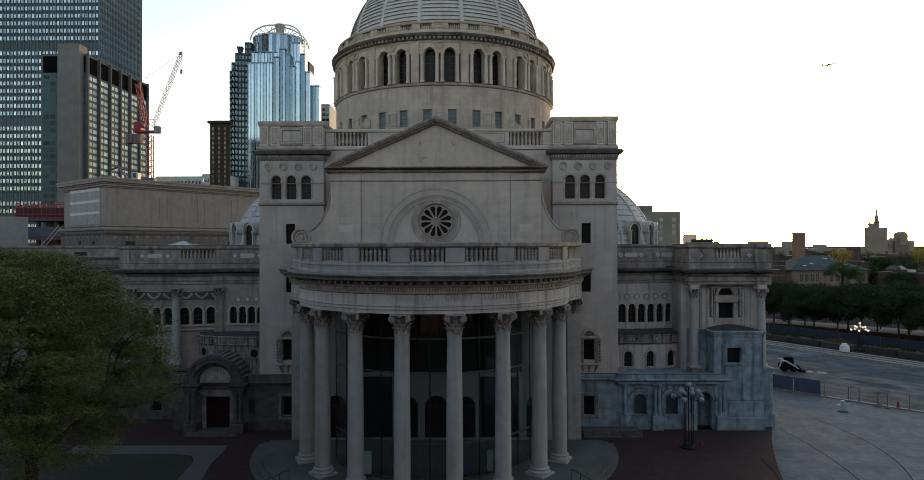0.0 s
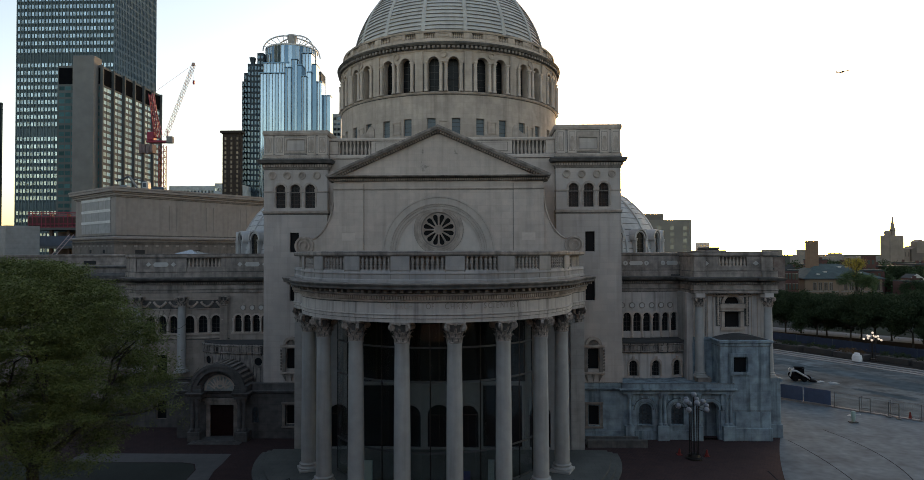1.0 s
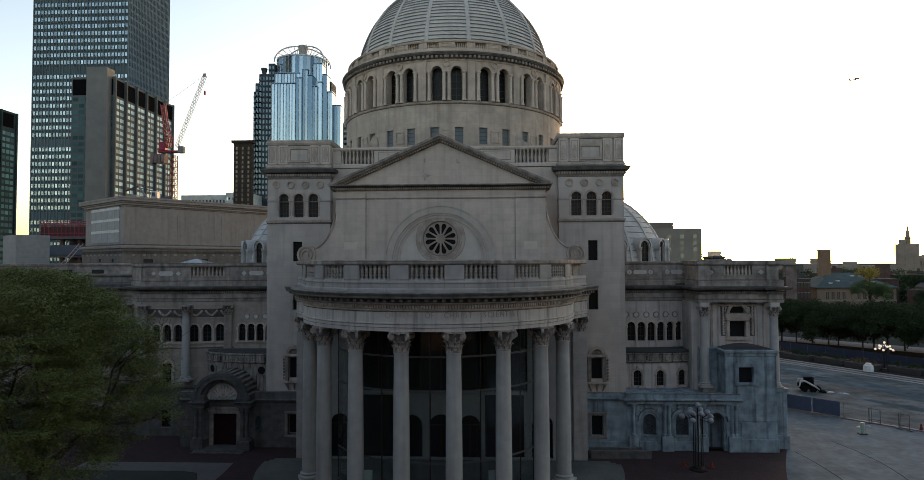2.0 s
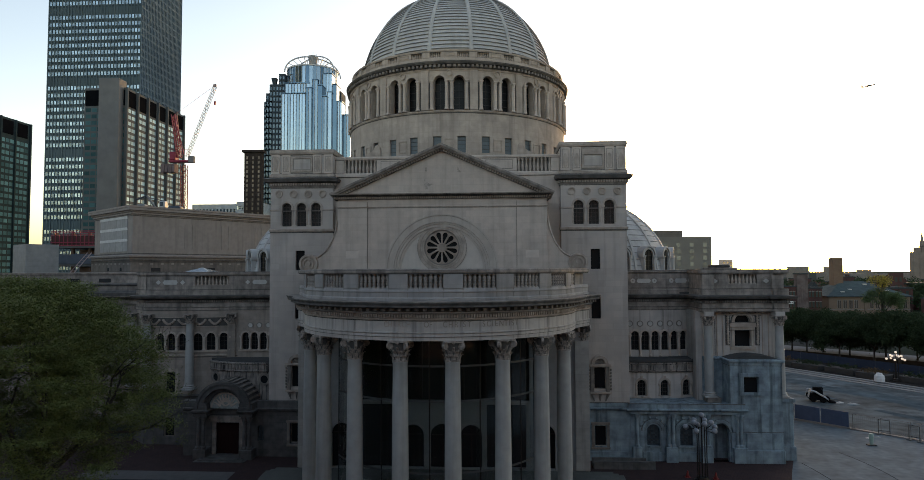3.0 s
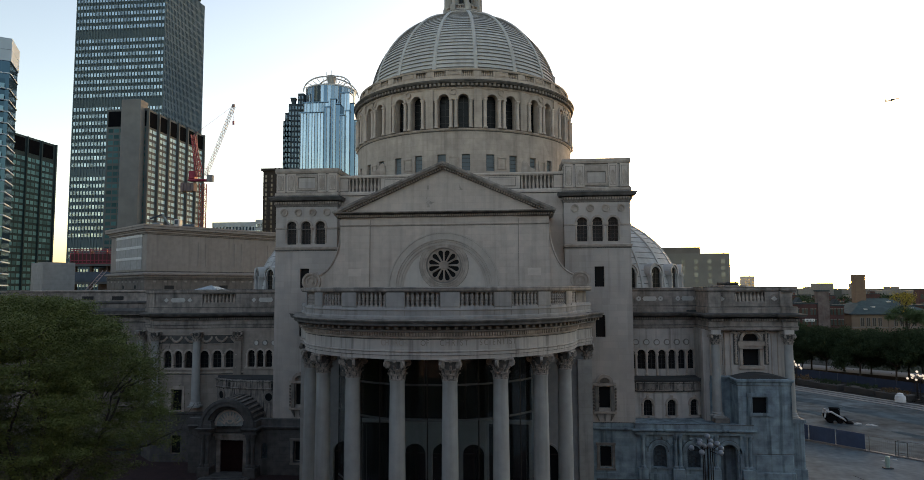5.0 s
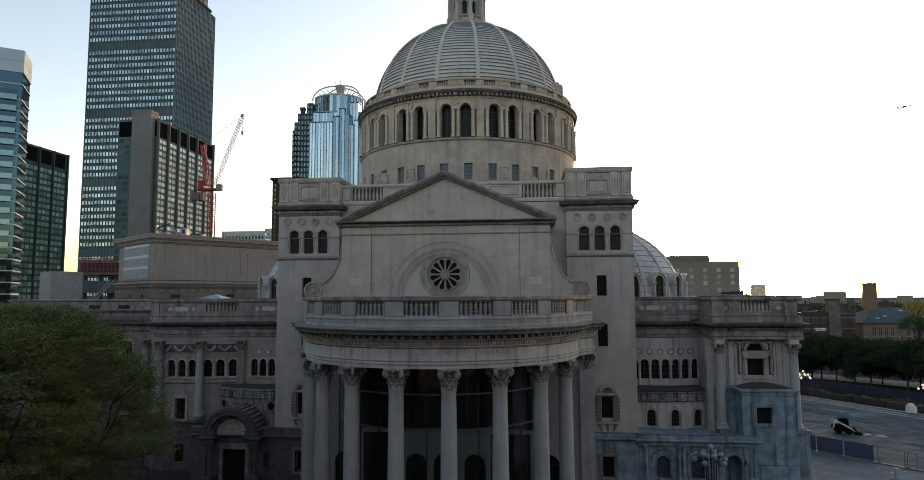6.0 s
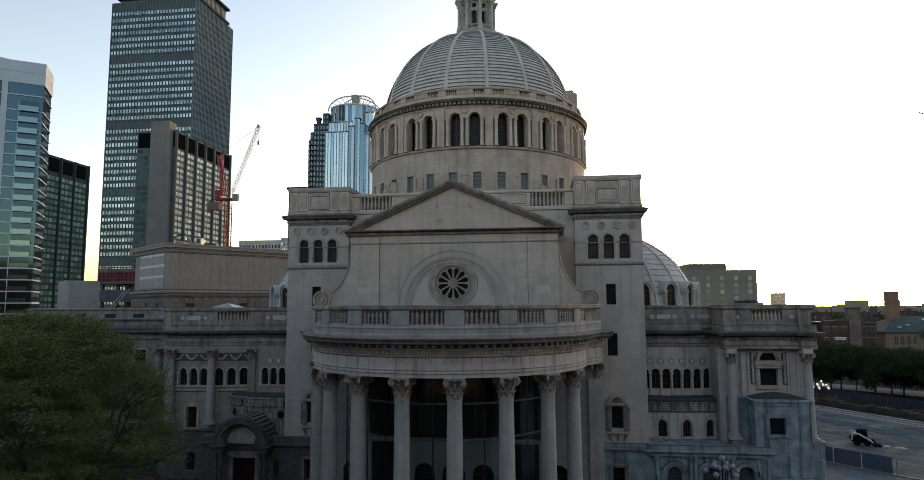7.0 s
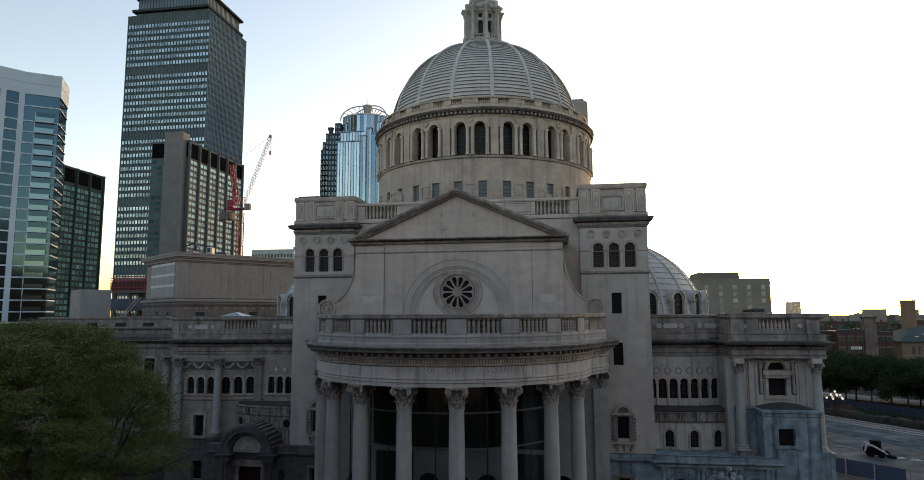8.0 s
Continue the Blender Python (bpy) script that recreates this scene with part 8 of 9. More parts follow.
for u in (127.0, 129.0, 131.0, 132.9, 138.2, 140.2, 142.2, 144.2, 148.2, 149.8):
    place("window_frame", box(B(), u - 0.12, u + 1.22, 235.93, 236.05, 4.9, 7.9), SASH, school)
    wn = place("window", box(B(), u, u + 1.1, 235.85, 236.1, 5.0, 7.8), SCHOOLPANE, school)
    part("glazing_bar", box(B(), u + 0.5, u + 0.6, 235.82, 235.848, 5.0, 7.8), SASH, wn)
place("sill_band", box(B(), 123.9, 152.1, 235.9, 236.0, 4.5, 4.75), SASH, school)
place("corner_pier", box(B(), 136.2, 137.0, 235.7, 236.0, 0, 9.0), TANBRICK, school)
b = B()
lo = [b.verts.new(v) for v in ((123.2, 235.2, 9.31), (152.8, 235.2, 9.31), (152.8, 259, 9.31), (123.2, 259, 9.31))]
hi = [b.verts.new(v) for v in ((134, 247, 14.5), (142, 247, 14.5))]
b.faces.new((lo[0], lo[1], hi[1], hi[0])); b.faces.new((lo[1], lo[2], hi[1])); b.faces.new((lo[2], lo[3], hi[0], hi[1])); b.faces.new((lo[3], lo[0], hi[0])); b.faces.new(lo)
place("roof", b, GREENSLATE, school)
for x, z in ((129.5, 10.4), (133, 11.2), (140.4, 13.0), (145.5, 10.8)):
    place("roof_light", box(B(), x, x + 1.2, 235.9 + (z - 9.3) * 2.1, 237 + (z - 9.3) * 2.1, z + 0.1, z + 0.6), PALE, school)
chim = thing("chimney", "tall square tan brick chimney", "chimney", at=(131.7, 247, 0))
place("chimney_shaft", lathe(B(), [(2.45, 0), (2.35, 22.7), (2.42, 22.75), (2.42, 23.3), (0, 23.3)], 4, math.pi / 4, math.pi / 4 + 2 * math.pi, 132.4, 247), mat("orange_brown_brick", (0.22, 0.138, 0.092), tint=(0.16, 0.1, 0.068), scale=0.3, joints=(0.9, 0.5, 0.12)), chim)
random.seed(5)
for k in range(26):
    y0 = random.uniform(285, 640)
    x0 = y0 * random.uniform(0.33, 0.86)
    w, h = random.uniform(9, 20), random.uniform(7, 12.5)
    rh = thing("row_house", "far dark red brick row house", "house", "far row houses", at=(x0, y0, 0))
    place("wall", box(B(), x0, x0 + w, y0, y0 + 14, 0, h), BRICKFAR, rh)
    place("roof", box(B(), x0 - 0.3, x0 + w + 0.3, y0 - 0.3, y0 + 14.3, h, h + 0.7), SLATE, rh)
    for c in range(random.randint(1, 2)):
        xx = x0 + random.uniform(1, w - 2)
        place("chimney_stack", box(B(), xx, xx + 1.2, y0 + 4, y0 + 5.2, h + 0.7, h + 2.4), BRICKFAR, rh)
    for j in range(int(h // 3.4)):
        for i in range(int(w // 3)):
            place("window", box(B(), x0 + 1 + 3 * i, x0 + 2.1 + 3 * i, y0 - 0.1, y0 + 0.05, 1.3 + 3.3 * j, 3.0 + 3.3 * j), DIMPANE if random.random() < 0.8 else SASH, rh)
for x0, x1, y0, h, n in ((96.0, 101.9, 234, 12.4, 2), (102.0, 110.4, 231, 12.8, 3), (114.4, 119.2, 231, 12.2, 2)):
    rh = thing("brick_block", "dark red brick block with small pale windows", "building", "brick blocks", at=(x0, y0, 0))
    place("wall", box(B(), x0, x1, y0, y0 + 14, 0, h), BRICKFAR, rh)
    place("parapet", box(B(), x0 - 0.15, x1 + 0.15, y0 - 0.2, y0 + 0.4, h, h + 0.45), SLATE, rh)
    for i in range(n):
        for k in range(2):
            u = x0 + (x1 - x0) * (i + 0.5) / n - 0.9 + 1.1 * k
            for z0 in (5.6, 9.2):
                wn = place("window", box(B(), u, u + 0.7, y0 - 0.08, y0 + 0.05, z0, z0 + 1.9), DIMPANE, rh)
                place("window_head", box(B(), u - 0.1, u + 0.8, y0 - 0.14, y0 - 0.001, z0 + 1.92, z0 + 2.15), SASH, rh)
    place("roof_dormer", panel(B(), [(x0 + 1.5, h + 0.4), (x0 + 4.3, h + 0.4), (x0 + 2.9, h + 2.4)], [], front(y0 + 1.0), 3.0), SLATE, rh)
    place("roof_trim", box(B(), x0 + 1.2, x0 + 4.6, y0 + 0.9, y0 + 0.98, h + 0.42, h + 0.62), SASH, rh)
sg = thing("roof_sign", "long white sign with dark bars fixed to brick", "sign", at=(107.6, 230.8, 6.9))
part("board", box(B(), -1.6, 1.6, -0.1, 0.15, 0, 0.9, 0.02), mat("white_sign_board", (0.75, 0.75, 0.75)), sg)
for k in range(6):
    part("bar", box(B(), -1.4 + 0.48 * k, -1.1 + 0.48 * k, -0.12, -0.101, 0.25, 0.65), mat("sign_dark_bars", (0.05, 0.05, 0.05)) if k == 0 else bpy.data.materials["sign_dark_bars"], sg)
gs = thing("stucco_stack", "broad stained grey stucco chimney wall", "chimney", at=(112.4, 232, 0))
place("chimney_shaft", box(B(), 110.5, 114.3, 230.6, 233, 0, 17.2), mat("stained_stucco", (0.17, 0.135, 0.125), tint=(0.1, 0.065, 0.06), var=0.3, scale=0.7, streak=0.4), gs)
place("cap", box(B(), 110.3, 114.5, 230.4, 233.2, 17.2, 17.7), SLATE, gs)
# far stone lightened by colour for the haze of distance
HAZEDARK = mat("haze_toned_dark_stone", (0.13, 0.108, 0.096), var=0.1, scale=0.1)
HAZEBROWN = mat("haze_toned_brown_stone", (0.24, 0.195, 0.165), tint=(0.18, 0.148, 0.128), var=0.15, scale=0.2, joints=(2.4, 3.2, 0.3))
spire = thing("spired_church", "far dark church block with a pointed spire", "church", at=(390, 600, 0))
place("block", prism(B(), [(382.0, 604), (383.6, 600.5), (387.6, 600), (388.4, 599), (396.6, 599), (397.4, 600), (401.4, 600.5), (403.2, 604), (411, 616), (390, 616)], 0, 34.3), HAZEBROWN, spire)
place("stair_turret", box(B(), 386.0, 390.4, 601, 605, 34, 38.6, 0.3), HAZEBROWN, spire)
place("spire", lathe(B(), [(2.7, 30), (2.3, 39), (0.1, 53.5)], 8, 0, 2 * math.pi, 393.6, 604), HAZEBROWN, spire)
place("spire_collar", lathe(B(), [(2.6, 38.8), (2.9, 39.2), (2.5, 39.8)], 8, 0, 2 * math.pi, 393.6, 604), HAZEDARK, spire)
far2 = thing("far_hall", "far gabled stone hall with a square tower", "building", at=(420, 610, 0))
place("block", box(B(), 402.4, 415.4, 612, 628, 0, 21.2), HAZEBROWN, far2)
place("gable_wing", panel(B(), [(414.8, 0), (428, 0), (428, 21.6), (421.4, 24.6), (414.8, 21.6)], [], front(610), 16), HAZEDARK, far2)
place("gable_tower", panel(B(), [(419.6, 18), (427.2, 18), (427.2, 28.4), (423.4, 30.6), (419.6, 28.4)], [], front(609.6), 9), HAZEBROWN, far2)
place("block", box(B(), 428.1, 434.8, 612, 628, 0, 21.8), HAZEBROWN, far2)
for k in range(4):
    place("window_slot", box(B(), 403.8 + 3 * k, 405.0 + 3 * k, 611.8, 612.1, 14.5, 18.5), HAZEDARK, far2)
bt = thing("brick_stack_house", "dark red brick block above the far roofs", "building", at=(187, 300, 0))
place("wall", box(B(), 184.8, 189.4, 300, 303.5, 0, 17.2), BRICKFAR, bt)
place("coping", box(B(), 184.6, 189.6, 299.8, 303.7, 17.2, 17.7), SLATE, bt)
for k in range(2):
    for j in range(3):
        place("window", box(B(), 185.6 + 2.0 * k, 186.7 + 2.0 * k, 299.9, 300.05, 6 + 3.6 * j, 8 + 3.6 * j), DIMPANE, bt)
random.seed(9)
for k in range(34):
    y0 = random.uniform(900, 1800)
    x0 = y0 * random.uniform(0.28, 0.9)
    w = random.uniform(10, 24)
    # horizon blocks carry their haze in the wall colour
    hz = thing("distant_block", "distant city block in a haze-toned colour", "building", "horizon blocks", at=(x0, y0, 0))
    place("wall", box(B(), x0, x0 + w, y0, y0 + 30, 0, random.uniform(12, 17) if k % 6 else random.uniform(19, 25)), mat("haze_toned_wall", (0.2, 0.18, 0.165)) if k == 0 else bpy.data.materials["haze_toned_wall"], hz)
# nearer roofs to the right of the school
WHITEP = mat("white_painted_wood", (0.4, 0.4, 0.39), var=0.1)
random.seed(21)
for k in range(14):
    y0 = random.uniform(215, 290)
    x0 = y0 * random.uniform(0.665, 0.8) + 4
    w, h = random.uniform(6, 10), random.uniform(6.4, 8.8)
    rh = thing("town_house", "dark red brick town house with pale trim", "house", "town houses", at=(x0, y0, 0))
    place("wall", box(B(), x0, x0 + w, y0, y0 + 11, 0, h), BRICKFAR, rh)
    place("cornice", box(B(), x0 - 0.2, x0 + w + 0.2, y0 - 0.25, y0 + 0.2, h, h + 0.5), WHITEP if k % 3 == 0 else SLATE, rh)
    place("roof", prism(B(), [(x0, y0 + 0.3), (x0 + w, y0 + 0.3), (x0 + w, y0 + 11), (x0, y0 + 11)], h, h + 0.4), SLATE, rh)
    for i in range(int(w // 2.6)):
        for j in range(2):
            wn = place("window", box(B(), x0 + 0.8 + 2.6 * i, x0 + 1.8 + 2.6 * i, y0 - 0.1, y0 + 0.05, h - 6 + 3.0 * j, h - 4.2 + 3.0 * j), DIMPANE if random.random() < 0.8 else SASH, rh)
    for c in range(2):
        xx = x0 + random.uniform(0.5, w - 1.5)
        place("chimney_stack", box(B(), xx, xx + 0.9, y0 + 4, y0 + 5, h + 0.4, h + random.uniform(1.2, 2.2)), BRICKFAR, rh)
    if k % 2:
        xx = x0 + random.uniform(1, w - 3)
        place("roof_hatch", box(B(), xx, xx + 1.8, y0 + 2, y0 + 4, h + 0.4, h + 1.3), WHITEP, rh)
gb_ = thing("gabled_house", "small house with a white gable", "house", at=(166, 240, 0))
place("wall", box(B(), 164, 168, 238, 244, 0, 9.3), BRICKFAR, gb_)
place("gable", panel(B(), [(163.8, 9.3), (168.2, 9.3), (166, 10.8)], [], front(237.9), 0.3), WHITEP, gb_)
place("roof", panel(B(), [(163.8, 9.3), (168.2, 9.3), (166, 10.75)], [], front(238.21), 5.9), SLATE, gb_)
# the airliner low over the city
plane = thing("airliner", "small far airliner in the sky", "airplane", at=(1080, 1930, 555))
def fuselage():
    c = Vector((0.5745, 1.0, 0.2825)) * 2000 + Vector((3.7, 0.1, 19))
    d = Vector((0.85, -0.5, 0.13)).normalized()
    s = Vector((0.5, 0.85, 0)).normalized()
    bm = B()
    bar(bm, c - d * 16, c + d * 12, 1.9, 8); bar(bm, c + d * 12, c + d * 18, 1.9, 8, 0.5); bar(bm, c - d * 16, c - d * 22, 1.9, 8, 0.6)
    return c, d, s, bm


pc, pd, psd, b = fuselage()
PLANEM = mat("grey_aluminium", (0.25, 0.26, 0.28), rough=0.4)
place("fuselage", b, PLANEM, plane)
for e in (-1, 1):
    b = B()
    vs = [pc + pd * 4, pc + psd * e * 17 - pd * 5, pc + psd * e * 17 - pd * 7, pc - pd * 3]
    lo, hi = [b.verts.new(v) for v in vs], [b.verts.new(v + Vector((0, 0, 0.8))) for v in vs]
    b.faces.new(lo); b.faces.new(hi[::-1])
    for i in range(4):
        b.faces.new((lo[i], lo[(i + 1) % 4], hi[(i + 1) % 4], hi[i]))
    place("wing", b, PLANEM, plane)
b = B()
vs = [pc - pd * 15, pc - pd * 20, pc - pd * 22 + Vector((0, 0, 8)), pc - pd * 19 + Vector((0, 0, 8))]
lo, hi = [b.verts.new(v - psd * 0.3) for v in vs], [b.verts.new(v + psd * 0.3) for v in vs]
b.faces.new(lo); b.faces.new(hi[::-1])
for i in range(4):
    b.faces.new((lo[i], lo[(i + 1) % 4], hi[(i + 1) % 4], hi[i]))
place("fin", b, PLANEM, plane)

# ---- plaza ----
# curved seam between the brick and the concrete
EDGE = [(24.0 + 0.0063 * (y - 25) ** 2, y) for y in [25 + 41.5 * i / 24 for i in range(25)]]
EDGE[-1] = (34.8, 66.5)
tagged(part("plaza_brick", prism(B(), [(-70, 25)] + EDGE + [(34.8, 72), (-70, 72)], -0.1, 0.02), BRICKPAVE), "dark red brick paving round the portico", "paving", kind="structure")
tagged(part("plaza_concrete", prism(B(), [(90, 25), (86, 50), (54.4, 71.2), (43.0, 83.4), (36, 93), (34.8, 100)] + EDGE[::-1], -0.1, 0.03), CONCRETE), "worn grey concrete plaza", "paving", kind="structure")
tagged(part("basin_floor", prism(B(), [(43.0, 83.4), (54.4, 71.2), (86, 50), (105, 45), (74.3, 98.7), (61.1, 121.6), (44, 151), (36, 150), (36, 93)], -0.1, 0.01), BASIN), "patchy drained concrete basin floor", "paving", kind="structure")
tagged(part("street", prism(B(), [(30, 190), (66, 163), (88, 141), (125, 98), (150, 60), (150, 90), (130, 112), (92, 150), (60, 182)], -0.1, 0.012), mat("pale_street", (0.25, 0.265, 0.28), var=0.1, spec=0.0)), "pale street behind the trees", "road", kind="structure")
tagged(part("garden_soil", prism(B(), [(44, 151.2), (61.3, 121.8), (74.5, 98.9), (105, 45.2), (125, 97), (88, 140.5), (66, 162), (40, 180)], -0.1, 0.012), mat("soil", (0.04, 0.036, 0.033), var=0.3, spec=0.0)), "dark planted garden strip", "garden", kind="structure")
tagged(part("pale_path", prism(B(), [(-34, 60.1), (-19.7, 60.1), (-19.45, 57.4), (-19.4, 55.4), (-18.6, 51.3), (-17.2, 46), (-15.2, 40), (-17.4, 40), (-19.3, 46), (-20.6, 51.4), (-21.1, 55.6), (-21.9, 57.2), (-23.2, 57.6), (-34, 57.6)], -0.05, 0.032), PATHC), "pale curved concrete path", "path", kind="structure")
tagged(part("dark_lawn", prism(B(), [(-60, 30), (-15.0, 30), (-17.45, 40), (-19.4, 46), (-20.7, 51.4), (-21.2, 55.6), (-22.0, 57.1), (-23.3, 57.5), (-60, 57.5)], -0.05, 0.028), mat("dark_lawn", (0.03, 0.035, 0.028), var=0.35, scale=1.0)), "dark worn lawn under the tree", "lawn", kind="structure")
# expansion joints in the plaza
JOINT = mat("dark_joint", (0.03, 0.032, 0.034), spec=0.0)
for cx, cy, r, a0, a1 in ((-12.26, 60.23, 47.49, 62, 97), (15.04, 62.68, 26.27, 50, 104), (10.22, 56.66, 18.6, 50, 88)):
    pth = [(cx + r * math.sin(radians(a)), cy - r * math.cos(radians(a))) for a in range(a0, a1 + 1, 2)]
    if len(pth) > 2:
        tagged(part("plaza_joint", sweep(B(), pth, [(-0.045, 0.02), (0.045, 0.02), (0.045, 0.034), (-0.045, 0.034)]), JOINT), "dark curved expansion joint", "paving joint", "plaza joints", kind="structure")
KERB = mat("kerb_stone", (0.2, 0.2, 0.2), var=0.15)
kp = [(105, 45), (74.3, 98.7), (61.1, 121.6), (44, 151)]
tagged(part("basin_kerb", sweep(B(), kp[::-1], [(-0.7, 0), (0.0, 0), (0.0, 0.38), (-0.05, 0.42), (-0.7, 0.42)]), KERB), "pale stone basin kerb", "kerb", kind="structure")
for off, z in ((1.1, 0.22), (2.2, 0.1)):
    tagged(part("basin_step", sweep(B(), kp[::-1], [(0.0, 0), (off, 0), (off, z), (0.0, z)]), KERB), "low worn stone step along the basin", "step", kind="structure")
tagged(part("basin_kerb_near", sweep(B(), [(36, 93), (43.0, 83.4), (54.4, 71.2), (86, 50)], [(-0.25, 0), (0.25, 0), (0.25, 0.16), (-0.25, 0.16)]), KERB), "low kerb at the plaza's edge", "kerb", kind="structure")


# unseen walls added to close the place behind the camera and block sky light
BLOCKERW = mat("blocker_brick", (0.13, 0.1, 0.085), var=0.15, joints=(0.9, 0.4, 0.15))
for i, (x0, x1, y0, y1, h) in enumerate(((-150, -95, -70, -34, 40), (-95, -40, -70, -36, 46), (-40, 20, -70, -38, 44), (20, 75, -70, -36, 48), (75, 130, -70, -34, 40), (-150, -100, -34, 70, 40))):
    tagged(part("wall_street_%d" % (i + 1), box(B(), x0, x1, y0, y1, 0, h), BLOCKERW), "unseen brick wall added to block light", "building front", kind="structure")


# ---- trees ----
def leaf_mesh(name, centres, sizes, material, per, spread, flat=0.6, tilt=1.0):
    """Many small leaves round given centres; a low tilt lays them level."""
    n = len(centres) * per
    c = np.repeat(np.asarray(centres), per, axis=0)
    sp = np.repeat(np.asarray(sizes), per)[:, None]
    c = c + np.random.normal(size=(n, 3)) * sp * np.array([1, 1, flat])
    lay = np.array([1, 1, tilt])
    a = np.random.normal(size=(n, 3)) * lay; a /= np.linalg.norm(a, axis=1)[:, None]
    h = np.random.normal(size=(n, 3)) * lay; h -= a * (h * a).sum(1)[:, None]; h /= np.linalg.norm(h, axis=1)[:, None]
    s = np.random.uniform(0.6, 1.3, size=(n, 1)) * spread
    verts = np.stack([c - a * s, c + h * s * 0.5, c + a * s, c - h * s * 0.5], axis=1).reshape(-1, 3)
    me = bpy.data.meshes.new(name)
    idx = np.arange(n * 4).reshape(-1, 4)
    me.from_pydata(verts.tolist(), [], idx.tolist())
    me.materials.append(material)
    return me


def grow(bm, p, d, length, r, level, tips, spread):
    """A limb that bends and forks; its ends are kept in tips."""
    n = 3
    for i in range(n):
        q = p + d * (length / n)
        bar(bm, p, q, r, 6 if level else 9, r * 0.86)
        r *= 0.86
        d = (d + Vector(np.random.normal(size=3)) * 0.13 + Vector((0, 0, 0.03))).normalized()
        p = q
        if level >= 2:
            tips.append(tuple(p))
    if level >= 4:
        tips.append(tuple(p))
        return
    for k in range(3 if level < 3 else 2):
        v = Vector(np.random.normal(size=3))
        v = (v - d * v.dot(d)).normalized()
        nd = (d * 0.75 + v * spread + Vector((0, 0, 0.08 if level < 2 else -0.05))).normalized()
        grow(bm, p, nd, length * np.random.uniform(0.62, 0.85), r * 0.68, level + 1, tips, spread)


def tree(name, label, x, y, h, trunk, spread, per, leaf, material, seed, group="", lift=1.0, forks=4):
    np.random.seed(seed)
    th = thing(name, label, "tree", group, at=(x, y, 0))
    bm, tips = B(), []
    bar(bm, (0, 0, -0.1), (0, 0, trunk * 0.15), trunk * 0.11, 10, trunk * 0.075)
    bar(bm, (0, 0, trunk * 0.15), (0.1, 0, trunk), trunk * 0.075, 10, trunk * 0.06)
    for k in range(forks):
        a = 2 * math.pi * (k + np.random.uniform(-0.2, 0.2)) / forks
        grow(bm, Vector((0.1, 0, trunk * 0.97)), Vector((math.cos(a) * 0.75, math.sin(a) * 0.75, lift)).normalized(), (h - trunk) * 0.33, trunk * 0.04, 1, tips, spread)
    t = np.array(tips)
    f = (h - 0.4) / t[:, 2].max()
    part("trunk", bm, BARK, th, "dark branching trunk and limbs", m=Matrix.Diagonal((1, 1, f, 1)))
    t[:, 2] *= f
    part("crown", leaf_mesh("crown", t, np.full(len(t), leaf * 3.4), material, per, leaf), None, th, "loose crown of small leaves")
    return th


def broad_tree(x, y):
    """A forked trunk under an umbrella of flat feathery sprays, dense on top and open below."""
    th = thing("locust_tree", "large broad green tree with feathery layered foliage", "tree", at=(x, y, 0))
    np.random.seed(77)
    bm, tips = B(), []
    bar(bm, (0, 0, -0.1), (0, 0, 0.8), 0.55, 12, 0.4)
    bar(bm, (0, 0, 0.8), (0.1, 0, 4.6), 0.4, 12, 0.36)
    for k, (dx, dy, dz) in enumerate(((-0.62, 0.1, 0.9), (0.42, -0.25, 1.0), (0.1, 0.6, 0.8), (-0.25, -0.6, 0.8), (0.75, 0.3, 0.6))):
        grow(bm, Vector((0.1, 0, 4.5)), Vector((dx, dy, dz)).normalized(), 4.6, 0.24, 1, tips, 0.75)
    t = np.array(tips)
    f = 17.6 / t[:, 2].max()
    part("trunk", bm, BARK, th, "dark branching trunk and limbs", m=Matrix.Diagonal((1, 1, f, 1)))
    pads, size = [], []
    while len(pads) < 1050:
        a, r = np.random.uniform(0, 2 * math.pi), math.sqrt(np.random.uniform(0, 1))
        u, v = r * math.cos(a), r * math.sin(a)
        lobe = 1 + 0.06 * math.sin(3 * a + 1.0) + 0.05 * math.sin(7 * a)
        top = 18.6 - 2.4 * r * r - 4.6 * r ** 8 - 2.2 * max(0.0, u) ** 2 + 0.9 * noise.noise((2.6 * u, 2.6 * v, 0.3))
        low = np.random.uniform() < 0.64
        z = top - (np.random.uniform(2.0, 12.5) if low else np.random.exponential(0.7))
        if z < 4.6 + 1.4 * r or low and (r < 0.25 or noise.noise((u * 4, v * 4, z * 0.5)) < -0.08):
            continue
        pads.append((9.2 * r * lobe * math.cos(a) - 2.2, 9.0 * r * lobe * math.sin(a), z))
        size.append(np.random.uniform(0.4, 0.75))
    part("crown", leaf_mesh("crown", pads, size, LEAF, 400, 0.072, 0.26, 0.35), None, th, "flat feathery sprays of small leaves")
    fringe = [(p[0] + np.random.normal() * 0.7, p[1] + np.random.normal() * 0.7, p[2] - np.random.uniform(0.2, 0.9)) for p in pads for _ in range(2)]
    part("hanging_sprays", leaf_mesh("hanging_sprays", fringe, [0.24] * len(fringe), LEAF, 60, 0.06, 1.0, 0.7), None, th, "loose hanging leaf sprays")


broad_tree(-25.4, 41.0)
base = tree("row_tree", "dark clipped plaza tree in a row", 78, 141, 9.5, 2.3, 0.85, 70, 0.18, LEAFDARK, 4, "plaza tree row", lift=0.5, forks=5)
random.seed(3)
